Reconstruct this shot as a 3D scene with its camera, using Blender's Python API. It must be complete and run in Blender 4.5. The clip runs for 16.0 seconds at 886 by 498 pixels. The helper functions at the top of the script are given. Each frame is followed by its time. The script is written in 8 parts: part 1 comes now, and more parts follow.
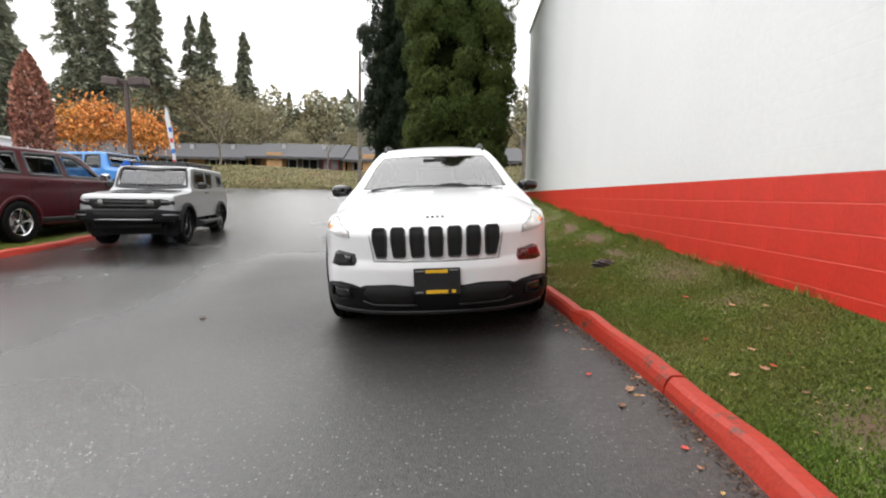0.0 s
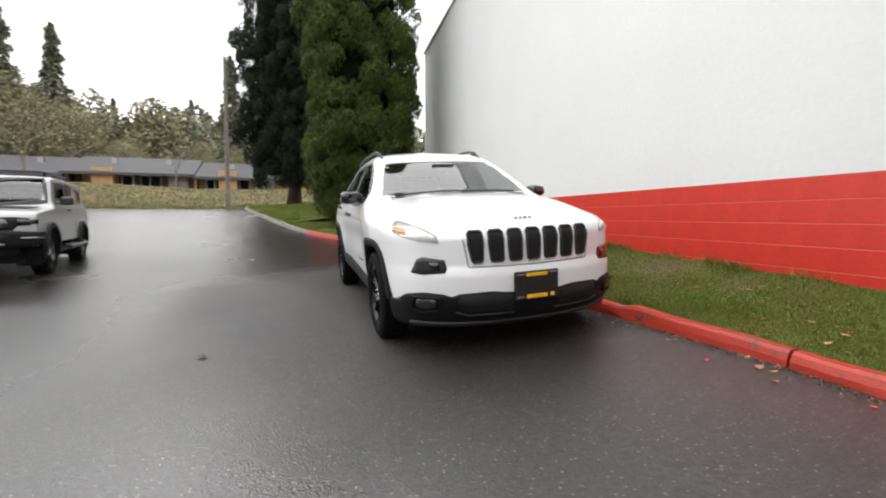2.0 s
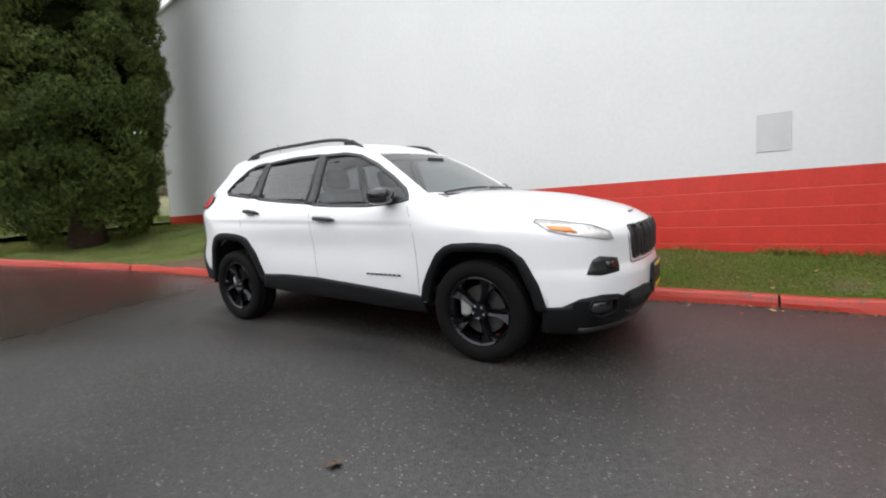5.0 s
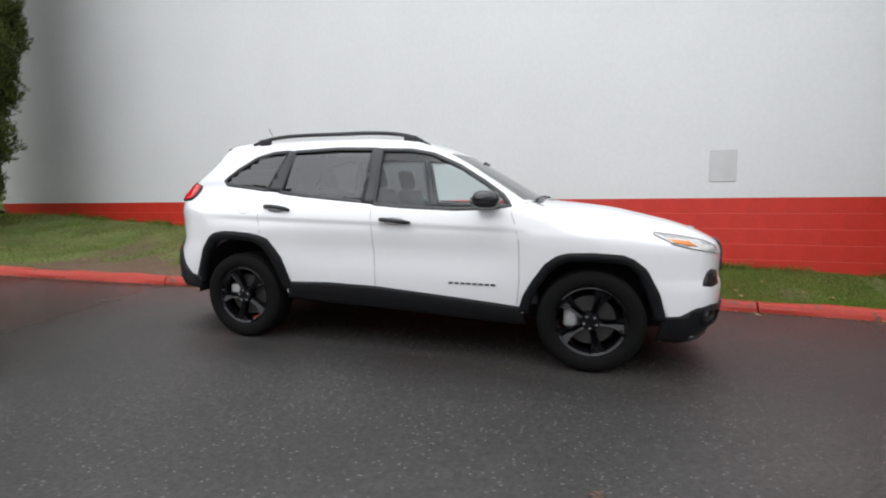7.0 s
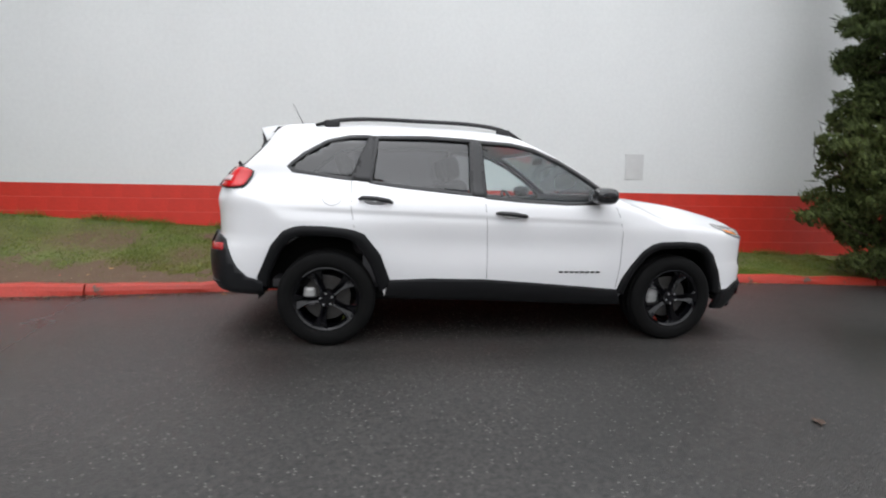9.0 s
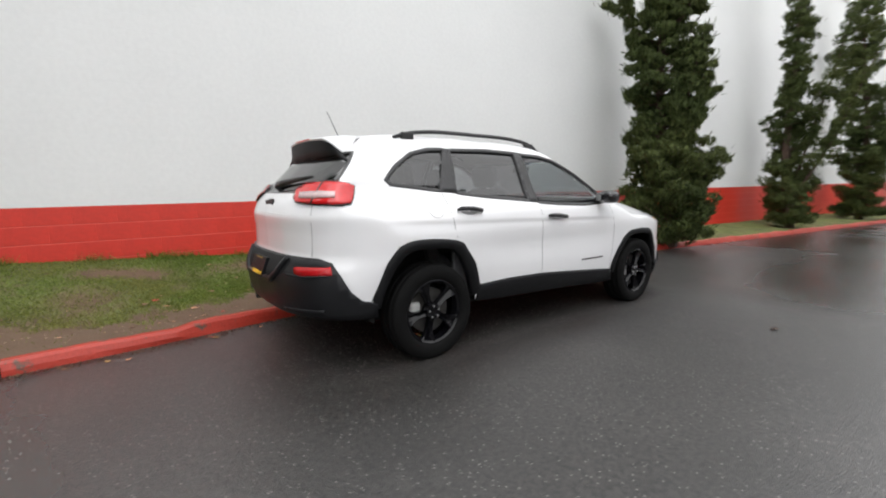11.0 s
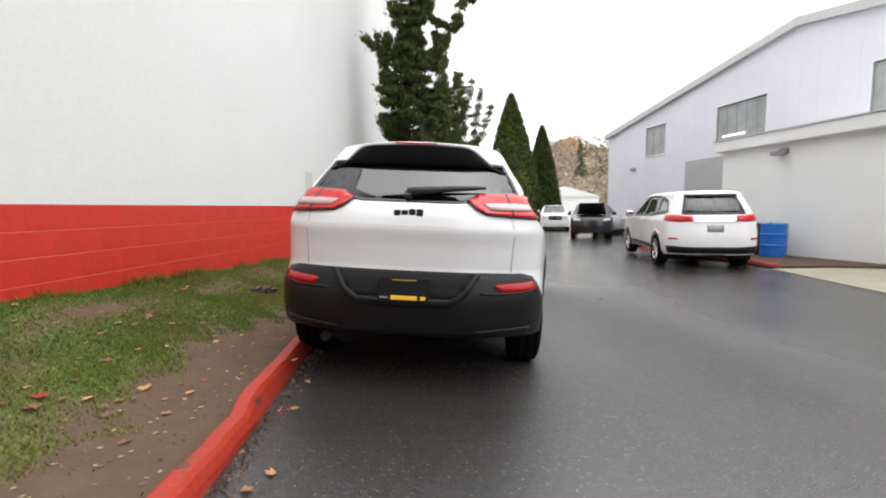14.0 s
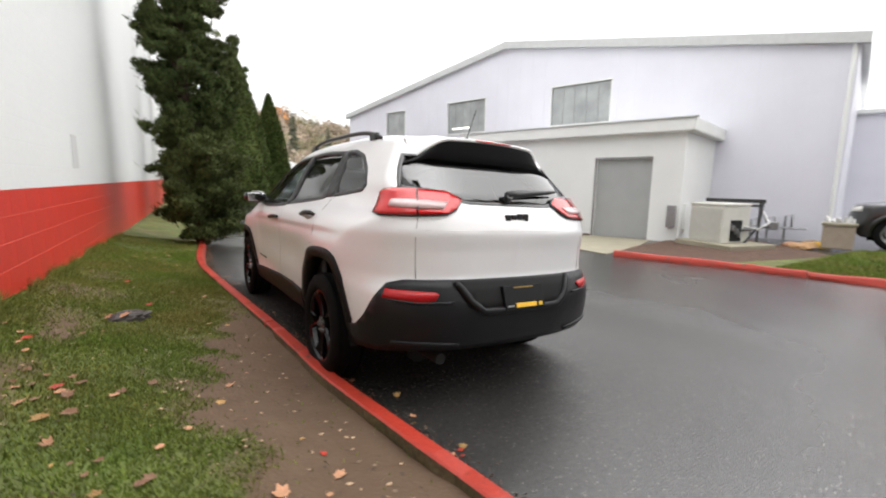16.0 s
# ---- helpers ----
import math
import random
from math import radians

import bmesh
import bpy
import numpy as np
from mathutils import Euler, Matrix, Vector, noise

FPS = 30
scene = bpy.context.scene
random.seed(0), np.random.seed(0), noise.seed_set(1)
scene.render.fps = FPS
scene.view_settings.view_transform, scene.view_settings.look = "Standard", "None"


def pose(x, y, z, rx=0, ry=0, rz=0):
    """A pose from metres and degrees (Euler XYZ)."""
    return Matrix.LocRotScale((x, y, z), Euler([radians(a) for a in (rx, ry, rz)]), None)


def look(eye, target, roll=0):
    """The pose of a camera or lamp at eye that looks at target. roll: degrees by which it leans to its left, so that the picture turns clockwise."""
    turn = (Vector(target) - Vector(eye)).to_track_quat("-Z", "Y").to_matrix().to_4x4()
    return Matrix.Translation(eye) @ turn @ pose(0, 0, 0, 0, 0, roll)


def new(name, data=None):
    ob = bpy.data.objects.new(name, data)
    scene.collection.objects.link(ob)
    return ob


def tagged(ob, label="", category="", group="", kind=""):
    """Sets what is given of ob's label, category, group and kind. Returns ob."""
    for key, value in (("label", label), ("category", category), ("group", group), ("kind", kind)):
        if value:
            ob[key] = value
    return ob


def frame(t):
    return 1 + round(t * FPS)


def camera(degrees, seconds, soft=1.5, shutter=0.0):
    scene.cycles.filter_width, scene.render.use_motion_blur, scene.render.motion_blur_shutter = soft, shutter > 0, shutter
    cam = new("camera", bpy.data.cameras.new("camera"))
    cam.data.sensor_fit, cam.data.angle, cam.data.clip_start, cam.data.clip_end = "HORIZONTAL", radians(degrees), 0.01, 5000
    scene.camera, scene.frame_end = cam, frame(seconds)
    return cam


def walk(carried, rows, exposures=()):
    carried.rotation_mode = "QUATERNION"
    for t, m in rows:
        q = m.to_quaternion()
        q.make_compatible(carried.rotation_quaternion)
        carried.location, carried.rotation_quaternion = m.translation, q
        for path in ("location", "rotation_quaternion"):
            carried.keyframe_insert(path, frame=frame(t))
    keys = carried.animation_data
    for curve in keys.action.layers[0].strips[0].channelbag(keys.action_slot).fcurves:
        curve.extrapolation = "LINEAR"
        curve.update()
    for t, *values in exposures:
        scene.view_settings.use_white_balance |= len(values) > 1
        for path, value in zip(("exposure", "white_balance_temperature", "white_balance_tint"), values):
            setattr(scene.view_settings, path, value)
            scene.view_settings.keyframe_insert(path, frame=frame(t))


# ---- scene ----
cam = camera(90.62, 16.0, soft=2.0, shutter=0.4)
PATH = [
    (0, (-0.028, -5.315, 1.051), (-0.000, -3.330, 0.810), 0.85),
    (0.5, (-0.140, -5.296, 1.006), (-0.097, -3.312, 0.757), 2.76),
    (1, (-0.577, -5.226, 0.964), (-0.377, -3.253, 0.705), 1.30),
    (1.5, (-1.037, -5.049, 0.908), (-0.587, -3.112, 0.697), 0.07),
    (2, (-1.537, -4.837, 0.909), (-0.897, -2.948, 0.760), -0.10),
    (2.5, (-1.983, -4.638, 0.917), (-1.111, -2.844, 0.763), -0.52),
    (3, (-2.387, -4.337, 0.899), (-1.325, -2.646, 0.794), -0.32),
    (3.5, (-2.786, -3.990, 0.904), (-1.564, -2.412, 0.780), -1.96),
    (4, (-3.014, -3.573, 0.892), (-1.618, -2.149, 0.731), -1.59),
    (4.5, (-3.225, -3.171, 0.877), (-1.715, -1.870, 0.701), -2.23),
    (4.7, (-3.310, -2.988, 0.905), (-1.731, -1.771, 0.742), -2.50),
    (6.8, (-3.866, -1.362, 0.967), (-1.958, -0.786, 0.803), 0.52),
    (7, (-3.920, -1.175, 0.961), (-1.997, -0.644, 0.820), 0.31),
    (7.5, (-4.025, -0.682, 0.953), (-2.062, -0.335, 0.792), -1.34),
    (8, (-4.052, -0.144, 0.988), (-2.061, -0.030, 0.839), -0.45),
    (8.5, (-4.123, 0.419, 0.991), (-2.136, 0.318, 0.788), -0.89),
    (9, (-4.091, 0.981, 1.003), (-2.123, 0.687, 0.803), 0.82),
    (9.2, (-4.117, 1.183, 1.007), (-2.163, 0.802, 0.818), -0.72),
    (11.3, (-3.224, 3.432, 1.078), (-1.749, 2.098, 0.862), -1.67),
    (11.5, (-3.073, 3.617, 1.079), (-1.684, 2.196, 0.848), -1.15),
    (12, (-2.587, 3.977, 1.102), (-1.405, 2.384, 0.844), -0.78),
    (12.5, (-2.063, 4.310, 1.135), (-1.115, 2.570, 0.863), -1.11),
    (13, (-1.533, 4.513, 1.124), (-0.852, 2.650, 0.863), -0.44),
    (13.5, (-0.968, 4.700, 1.164), (-0.616, 2.740, 0.975), -0.62),
    (14, (-0.461, 4.822, 1.182), (-0.314, 2.836, 0.995), -0.64),
    (14.5, (0.117, 4.824, 1.223), (-0.021, 2.839, 1.022), 0.83),
    (15, (0.693, 4.732, 1.272), (0.166, 2.815, 1.051), 1.19),
    (15.5, (1.230, 4.471, 1.309), (0.419, 2.660, 1.058), 2.36),
    (16, (1.732, 4.135, 1.356), (0.659, 2.474, 1.056), 1.02),
]
walk(cam, [(t, look(eye, target, roll)) for t, eye, target, roll in PATH],
     [(0.0, 1.08, 6350, 10), (2.0, 1.04, 6350, 10), (3.5, 0.95, 6300, 10), (4.5, 0.92, 6200, 10), (7.0, 0.71, 6100, 10), (9.0, 0.68, 6100, 10),
      (11.5, 0.80, 6350, 10), (12.5, 0.85, 6400, 10), (14.0, 0.95, 6350, 10), (15.0, 1.02, 6350, 10), (16.0, 1.07, 6400, 10)])

# ---- light: a bright overcast sky ----
scene.view_settings.exposure = EXPOSURE = 0.68
world = bpy.data.worlds.new("overcast_sky")
scene.world = world
world.use_nodes = True
wn, wl = world.node_tree.nodes, world.node_tree.links
wn.clear()
sky = wn.new("ShaderNodeTexSky")
sky.sky_type = "NISHITA"
sky.sun_disc = False
sky.sun_elevation, sky.sun_rotation = radians(72), radians(304)
sky.air_density, sky.dust_density = 1.0, 6.0
grey = wn.new("ShaderNodeHueSaturation")
grey.inputs["Saturation"].default_value = 0.12
wl.new(sky.outputs[0], grey.inputs["Color"])
bright = wn.new("ShaderNodeMixRGB")
bright.blend_type = "MIX"
bright.inputs[0].default_value = 0.78
bright.inputs[2].default_value = (9.5, 9.32, 9.1, 1)
wl.new(grey.outputs[0], bright.inputs[1])
back = wn.new("ShaderNodeBackground")
back.inputs["Strength"].default_value = 0.115
wl.new(bright.outputs[0], back.inputs["Color"])
wout = wn.new("ShaderNodeOutputWorld")
wl.new(back.outputs[0], wout.inputs["Surface"])

sun_data = bpy.data.lights.new("sun", "SUN")
sun_data.energy, sun_data.angle, sun_data.color = 0.72, radians(125), (1.0, 0.98, 0.95)
sun = new("sun", sun_data)
sun.matrix_world = look((-3, 2, 12), (0, 0, 0))


# ---- materials ----
def mat(name, color, rough=0.5, metal=0.0, vary=0.0, scale=6.0, detail=0.0, dscale=80.0, bump=0.0, bscale=60.0, spec=0.5, coat=0.0,
        rough_vary=0.0, tint=None, per_object=0.0, per_island=0.0, space="Object"):
    """A Principled surface with colour variation at two scales, fine relief and uneven gloss."""
    m = bpy.data.materials.new(name)
    m.use_nodes = True
    n, l = m.node_tree.nodes, m.node_tree.links
    p = n["Principled BSDF"]
    p.inputs["Base Color"].default_value = (*color, 1)
    p.inputs["Roughness"].default_value = rough
    p.inputs["Metallic"].default_value = metal
    p.inputs["Specular IOR Level"].default_value = spec
    p.inputs["Coat Weight"].default_value = coat
    p.inputs["Coat Roughness"].default_value = 0.04
    co = n.new("ShaderNodeTexCoord").outputs[space]

    def noise_at(sc, det=4.0, ro=0.55):
        t = n.new("ShaderNodeTexNoise")
        t.inputs["Scale"].default_value, t.inputs["Detail"].default_value, t.inputs["Roughness"].default_value = sc, det, ro
        l.new(co, t.inputs["Vector"])
        return t.outputs["Fac"]

    def spread(fac, lo, hi):
        r = n.new("ShaderNodeMapRange")
        r.inputs["From Min"].default_value, r.inputs["From Max"].default_value = 0.3, 0.7
        r.inputs["To Min"].default_value, r.inputs["To Max"].default_value = lo, hi
        l.new(fac, r.inputs["Value"])
        return r.outputs[0]

    last = None

    def scaled(value):
        nonlocal last
        x = n.new("ShaderNodeMixRGB")
        x.blend_type, x.inputs[0].default_value = "MULTIPLY", 1.0
        if last is None:
            x.inputs[1].default_value = (*color, 1)
        else:
            l.new(last, x.inputs[1])
        l.new(value, x.inputs[2])
        last = x.outputs[0]

    if tint is not None:
        x = n.new("ShaderNodeMixRGB")
        x.inputs[1].default_value, x.inputs[2].default_value = (*color, 1), (*tint, 1)
        l.new(spread(noise_at(scale * 0.6), 0, 1), x.inputs[0])
        last = x.outputs[0]
    if vary:
        scaled(spread(noise_at(scale), 1 - vary, 1 + vary))
    if detail:
        scaled(spread(noise_at(dscale, 2.0), 1 - detail, 1 + detail))
    if per_object:
        scaled(spread(n.new("ShaderNodeObjectInfo").outputs["Random"], 1 - per_object, 1 + per_object))
    if per_island:
        scaled(spread(n.new("ShaderNodeNewGeometry").outputs["Random Per Island"], 1 - per_island, 1 + per_island))
    if last is not None:
        l.new(last, p.inputs["Base Color"])
    if rough_vary:
        l.new(spread(noise_at(scale * 1.7), max(0.02, rough - rough_vary), min(1, rough + rough_vary)), p.inputs["Roughness"])
    if bump:
        b = n.new("ShaderNodeBump")
        b.inputs["Strength"].default_value, b.inputs["Distance"].default_value = bump, 0.01
        l.new(noise_at(bscale, 3.0), b.inputs["Height"])
        l.new(b.outputs[0], p.inputs["Normal"])
    return m


def glass_mat(name, color, rough=0.0, ior=1.9):
    """Thin automotive glass: a clear sheet that dims what lies behind it and mirrors the sky."""
    m = bpy.data.materials.new(name)
    m.use_nodes = True
    n, l = m.node_tree.nodes, m.node_tree.links
    n.clear()
    out = n.new("ShaderNodeOutputMaterial")
    clear, gloss, mixer, fres = n.new("ShaderNodeBsdfTransparent"), n.new("ShaderNodeBsdfGlossy"), n.new("ShaderNodeMixShader"), n.new("ShaderNodeLayerWeight")
    clear.inputs["Color"].default_value = (*color, 1)
    gloss.inputs["Color"].default_value = (1, 1, 1, 1)
    gloss.inputs["Roughness"].default_value = rough
    fres.inputs["Blend"].default_value = 0.5
    steep, shine = n.new("ShaderNodeMath"), n.new("ShaderNodeMath")
    steep.operation, steep.inputs[1].default_value = "POWER", 5.0
    least = ((ior - 1) / (ior + 1)) ** 2
    shine.operation, shine.inputs[1].default_value, shine.inputs[2].default_value = "MULTIPLY_ADD", 1 - least, least
    l.new(fres.outputs["Facing"], steep.inputs[0]), l.new(steep.outputs[0], shine.inputs[0]), l.new(shine.outputs[0], mixer.inputs[0])
    l.new(clear.outputs[0], mixer.inputs[1])
    l.new(gloss.outputs[0], mixer.inputs[2])
    l.new(mixer.outputs[0], out.inputs["Surface"])
    return m


def asphalt_mat():
    """Wet asphalt: dark binder, pale stones, smooth wet patches."""
    m = mat("wet_asphalt", (0.0215, 0.0197, 0.0180), 0.34, vary=0.30, spec=0.75, scale=0.7, detail=0.85, dscale=42, rough_vary=0.0, space="Object")
    n, l = m.node_tree.nodes, m.node_tree.links
    p = n["Principled BSDF"]
    co = n.new("ShaderNodeTexCoord").outputs["Object"]
    base = p.inputs["Base Color"].links[0].from_socket
    vor = n.new("ShaderNodeTexVoronoi")
    vor.inputs["Scale"].default_value = 50
    l.new(co, vor.inputs["Vector"])
    pick = n.new("ShaderNodeMath")
    pick.operation, pick.inputs[1].default_value = "GREATER_THAN", 0.82
    sep = n.new("ShaderNodeSeparateColor")
    l.new(vor.outputs["Color"], sep.inputs[0])
    l.new(sep.outputs[0], pick.inputs[0])
    near = n.new("ShaderNodeMath")
    near.operation, near.inputs[1].default_value = "LESS_THAN", 0.28
    l.new(vor.outputs["Distance"], near.inputs[0])
    both = n.new("ShaderNodeMath")
    both.operation = "MULTIPLY"
    l.new(pick.outputs[0], both.inputs[0]), l.new(near.outputs[0], both.inputs[1])
    stones = n.new("ShaderNodeMixRGB")
    stones.inputs[2].default_value = (0.155, 0.146, 0.137, 1)
    l.new(both.outputs[0], stones.inputs[0]), l.new(base, stones.inputs[1]), l.new(stones.outputs[0], p.inputs["Base Color"])
    wet = n.new("ShaderNodeTexNoise")
    wet.inputs["Scale"].default_value, wet.inputs["Detail"].default_value = 0.45, 5
    l.new(co, wet.inputs["Vector"])
    rr = n.new("ShaderNodeMapRange")
    rr.inputs["From Min"].default_value, rr.inputs["From Max"].default_value = 0.35, 0.68
    rr.inputs["To Min"].default_value, rr.inputs["To Max"].default_value = 0.13, 0.29
    l.new(wet.outputs["Fac"], rr.inputs["Value"])
    dulled = n.new("ShaderNodeAttribute")
    dulled.attribute_name = "dulled"
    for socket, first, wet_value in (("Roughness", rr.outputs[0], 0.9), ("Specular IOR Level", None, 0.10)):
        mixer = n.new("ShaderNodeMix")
        l.new(dulled.outputs["Fac"], mixer.inputs[0])
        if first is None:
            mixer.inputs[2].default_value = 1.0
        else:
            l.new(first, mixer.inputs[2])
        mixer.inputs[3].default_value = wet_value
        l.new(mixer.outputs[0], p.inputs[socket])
    b = n.new("ShaderNodeBump")
    p.inputs["IOR"].default_value = 1.63
    b.inputs["Strength"].default_value, b.inputs["Distance"].default_value = 0.36, 0.005
    v2 = n.new("ShaderNodeTexVoronoi")
    v2.inputs["Scale"].default_value = 120
    l.new(co, v2.inputs["Vector"]), l.new(v2.outputs["Distance"], b.inputs["Height"]), l.new(b.outputs[0], p.inputs["Normal"])
    return m


def worn_paint(name, paint, bare, wear=0.56, scale=3.0, bump=0.35, rough=0.45):
    """Old paint on concrete, scuffed and chipped through to the bare grey in places."""
    m = mat(name, paint, rough, vary=0.10, scale=1.3, detail=0.10, dscale=40, bump=bump, bscale=45)
    n, l = m.node_tree.nodes, m.node_tree.links
    p = n["Principled BSDF"]
    base = p.inputs["Base Color"].links[0].from_socket
    co = n.new("ShaderNodeTexCoord").outputs["Object"]
    t = n.new("ShaderNodeTexNoise")
    t.inputs["Scale"].default_value, t.inputs["Detail"].default_value, t.inputs["Roughness"].default_value = scale, 8, 0.7
    l.new(co, t.inputs["Vector"])
    r = n.new("ShaderNodeMapRange")
    r.inputs["From Min"].default_value, r.inputs["From Max"].default_value = wear, wear + 0.06
    l.new(t.outputs["Fac"], r.inputs["Value"])
    x = n.new("ShaderNodeMixRGB")
    x.inputs[2].default_value = (*bare, 1)
    l.new(r.outputs[0], x.inputs[0]), l.new(base, x.inputs[1]), l.new(x.outputs[0], p.inputs["Base Color"])
    return m


ASPHALT = asphalt_mat()
WALL_WHITE = mat("white_block_paint", (0.74, 0.75, 0.74), 0.55, vary=0.03, scale=0.5, detail=0.02, dscale=18, bump=0.06, bscale=55)
BANK_GRASS = mat("rough_bank_grass", (0.105, 0.115, 0.042), 0.95, vary=0.4, scale=0.8, detail=0.35, dscale=5, bump=1.0, bscale=4, tint=(0.15, 0.11, 0.055))
WALL_RED = mat("red_block_paint", (0.60, 0.036, 0.020), 0.42, vary=0.10, scale=0.8, detail=0.06, dscale=25, bump=0.15, bscale=60)
# joint red made lighter than the blocks, painting in light caught along the joints
JOINT_LIT = mat("red_joint_lit", (0.66, 0.11, 0.075), 0.5, vary=0.1, scale=5)
PALE_PATCH = mat("grey_patch_paint", (0.60, 0.60, 0.59), 0.55, vary=0.04, scale=6, bump=0.1)
KERB_RED = worn_paint("red_kerb_paint", (0.41, 0.036, 0.019), (0.10, 0.060, 0.042), 0.585, scale=6.0)
KERB_BACK = mat("earth_stained_concrete", (0.13, 0.095, 0.06), 0.85, vary=0.3, scale=5, detail=0.25, dscale=40, bump=0.5, tint=(0.085, 0.085, 0.035))
KERB_GREY = mat("weathered_concrete", (0.20, 0.19, 0.17), 0.75, vary=0.2, scale=3, detail=0.15, bump=0.4)
SLAB = mat("concrete_slab", (0.29, 0.265, 0.195), 0.7, vary=0.12, scale=2, detail=0.08, bump=0.2)
def lawn_mat():
    """Turf with bare earth where the ground has been worn (named in the mesh) and in small patches."""
    m = mat("lawn_turf", (0.102, 0.146, 0.029), 0.9, vary=0.35, scale=2.2, detail=0.3, dscale=60, bump=0.7, bscale=40, tint=(0.12, 0.115, 0.045))
    n, l = m.node_tree.nodes, m.node_tree.links
    p = n["Principled BSDF"]
    base = p.inputs["Base Color"].links[0].from_socket
    worn = n.new("ShaderNodeAttribute")
    worn.attribute_name = "worn"
    co = n.new("ShaderNodeTexCoord").outputs["Object"]
    t = n.new("ShaderNodeTexNoise")
    t.inputs["Scale"].default_value, t.inputs["Detail"].default_value, t.inputs["Roughness"].default_value = 9, 6, 0.7
    l.new(co, t.inputs["Vector"])
    add = n.new("ShaderNodeMath")
    add.operation = "ADD"
    l.new(worn.outputs["Fac"], add.inputs[0]), l.new(t.outputs["Fac"], add.inputs[1])
    r = n.new("ShaderNodeMapRange")
    r.inputs["From Min"].default_value, r.inputs["From Max"].default_value = 0.68, 1.06
    l.new(add.outputs[0], r.inputs["Value"])
    earth = n.new("ShaderNodeMixRGB")
    earth.inputs[1].default_value, earth.inputs[2].default_value = (0.088, 0.053, 0.031, 1), (0.150, 0.099, 0.062, 1)
    t2 = n.new("ShaderNodeTexNoise")
    t2.inputs["Scale"].default_value, t2.inputs["Detail"].default_value = 7.0, 10
    l.new(co, t2.inputs["Vector"]), l.new(t2.outputs["Fac"], earth.inputs[0])
    x = n.new("ShaderNodeMixRGB")
    l.new(r.outputs[0], x.inputs[0]), l.new(base, x.inputs[1]), l.new(earth.outputs[0], x.inputs[2]), l.new(x.outputs[0], p.inputs["Base Color"])
    return m


GRASS_SOIL = lawn_mat()
SOIL = mat("bare_soil", (0.125, 0.09, 0.065), 0.85, vary=0.2, scale=3, detail=0.3, dscale=90, bump=0.6, bscale=50)
BARK_MULCH = mat("bark_mulch", (0.085, 0.045, 0.03), 0.9, vary=0.3, scale=8, detail=0.4, dscale=70, bump=0.9, bscale=60)
BLADE = mat("grass_blade", (0.111, 0.189, 0.027), 0.65, per_island=0.30, tint=(0.205, 0.195, 0.058), scale=1.6, spec=0.08)
LEAF_DRY = mat("dry_leaf", (0.38, 0.20, 0.11), 0.6, per_object=0.45, vary=0.25, scale=20)
LEAF_GOLD = mat("yellow_leaf", (0.42, 0.25, 0.085), 0.6, per_object=0.3, vary=0.2, scale=20)
LEAF_RED = mat("red_leaf", (0.55, 0.06, 0.035), 0.55, per_object=0.3, vary=0.2, scale=20)
CAR_WHITE = mat("white_car_paint", (0.84, 0.84, 0.85), 0.30, coat=0.8, vary=0.01, scale=1)
CAR_SILVER = mat("silver_car_paint", (0.37, 0.375, 0.38), 0.35, metal=0.4, coat=0.6, vary=0.02)
CAR_MAROON = mat("maroon_car_paint", (0.055, 0.004, 0.008), 0.34, coat=0.22, spec=0.3, vary=0.05)
CAR_BLUE = mat("blue_car_paint", (0.03, 0.22, 0.62), 0.32, coat=0.7, vary=0.03)
CAR_BLACK = mat("black_car_paint", (0.012, 0.012, 0.014), 0.28, coat=0.8, vary=0.05)
PLASTIC = mat("black_grained_plastic", (0.0078, 0.0080, 0.0088), 0.46, spec=0.17, vary=0.08, scale=9, bump=0.12, bscale=350)
# rear bumper's copy of the plastic, lightened to stand in for sky light
SKYLIT_PLASTIC = mat("skylit_bumper_plastic", (0.0100, 0.0104, 0.0120), 0.38, spec=0.28, vary=0.08, scale=9, bump=0.10, bscale=350)
WHEEL_BLACK = mat("black_wheel_paint", (0.003, 0.003, 0.004), 0.09, spec=0.30, vary=0.05)
GLOSS_BLACK = mat("gloss_black", (0.008, 0.008, 0.009), 0.14, coat=0.5, vary=0.03)
RUBBER = mat("tyre_rubber", (0.0055, 0.0055, 0.0055), 0.8, spec=0.12, vary=0.15, scale=12, bump=0.2, bscale=150)
DARK = mat("dark_cavity", (0.006, 0.006, 0.006), 0.9, vary=0.1)
SEAM = mat("panel_gap", (0.36, 0.36, 0.36), 0.8, vary=0.05)
TRIM = mat("satin_black_trim", (0.02, 0.02, 0.021), 0.38, vary=0.05)
CHROME = mat("bright_metal", (0.75, 0.75, 0.76), 0.12, metal=1.0, vary=0.03)
DISC = mat("steel_brake_disc", (0.055, 0.053, 0.05), 0.45, metal=0.3, vary=0.3, scale=14)
CALIPER = mat("bright_caliper", (0.50, 0.50, 0.49), 0.35, metal=0.3, vary=0.15, scale=20)
STEEL = mat("dull_steel", (0.33, 0.33, 0.34), 0.4, metal=0.8, vary=0.1, scale=10)
LAMP_RED = mat("red_lamp_lens", (0.58, 0.010, 0.013), 0.12, coat=0.45, vary=0.10, scale=25)
REFLECTOR = mat("red_reflector", (0.38, 0.007, 0.010), 0.25, coat=0.12, spec=0.3, vary=0.15, scale=60)
LAMP_DARK = mat("smoked_red_lens", (0.10, 0.004, 0.006), 0.12, coat=0.9, vary=0.08, scale=25)
LAMP_CLEAR = mat("clear_lamp_lens", (0.66, 0.64, 0.62), 0.10, coat=0.9, vary=0.15, scale=30)
LAMP_SMOKE = mat("dull_round_lamp", (0.06, 0.06, 0.06), 0.15, coat=0.7, vary=0.25, scale=30)
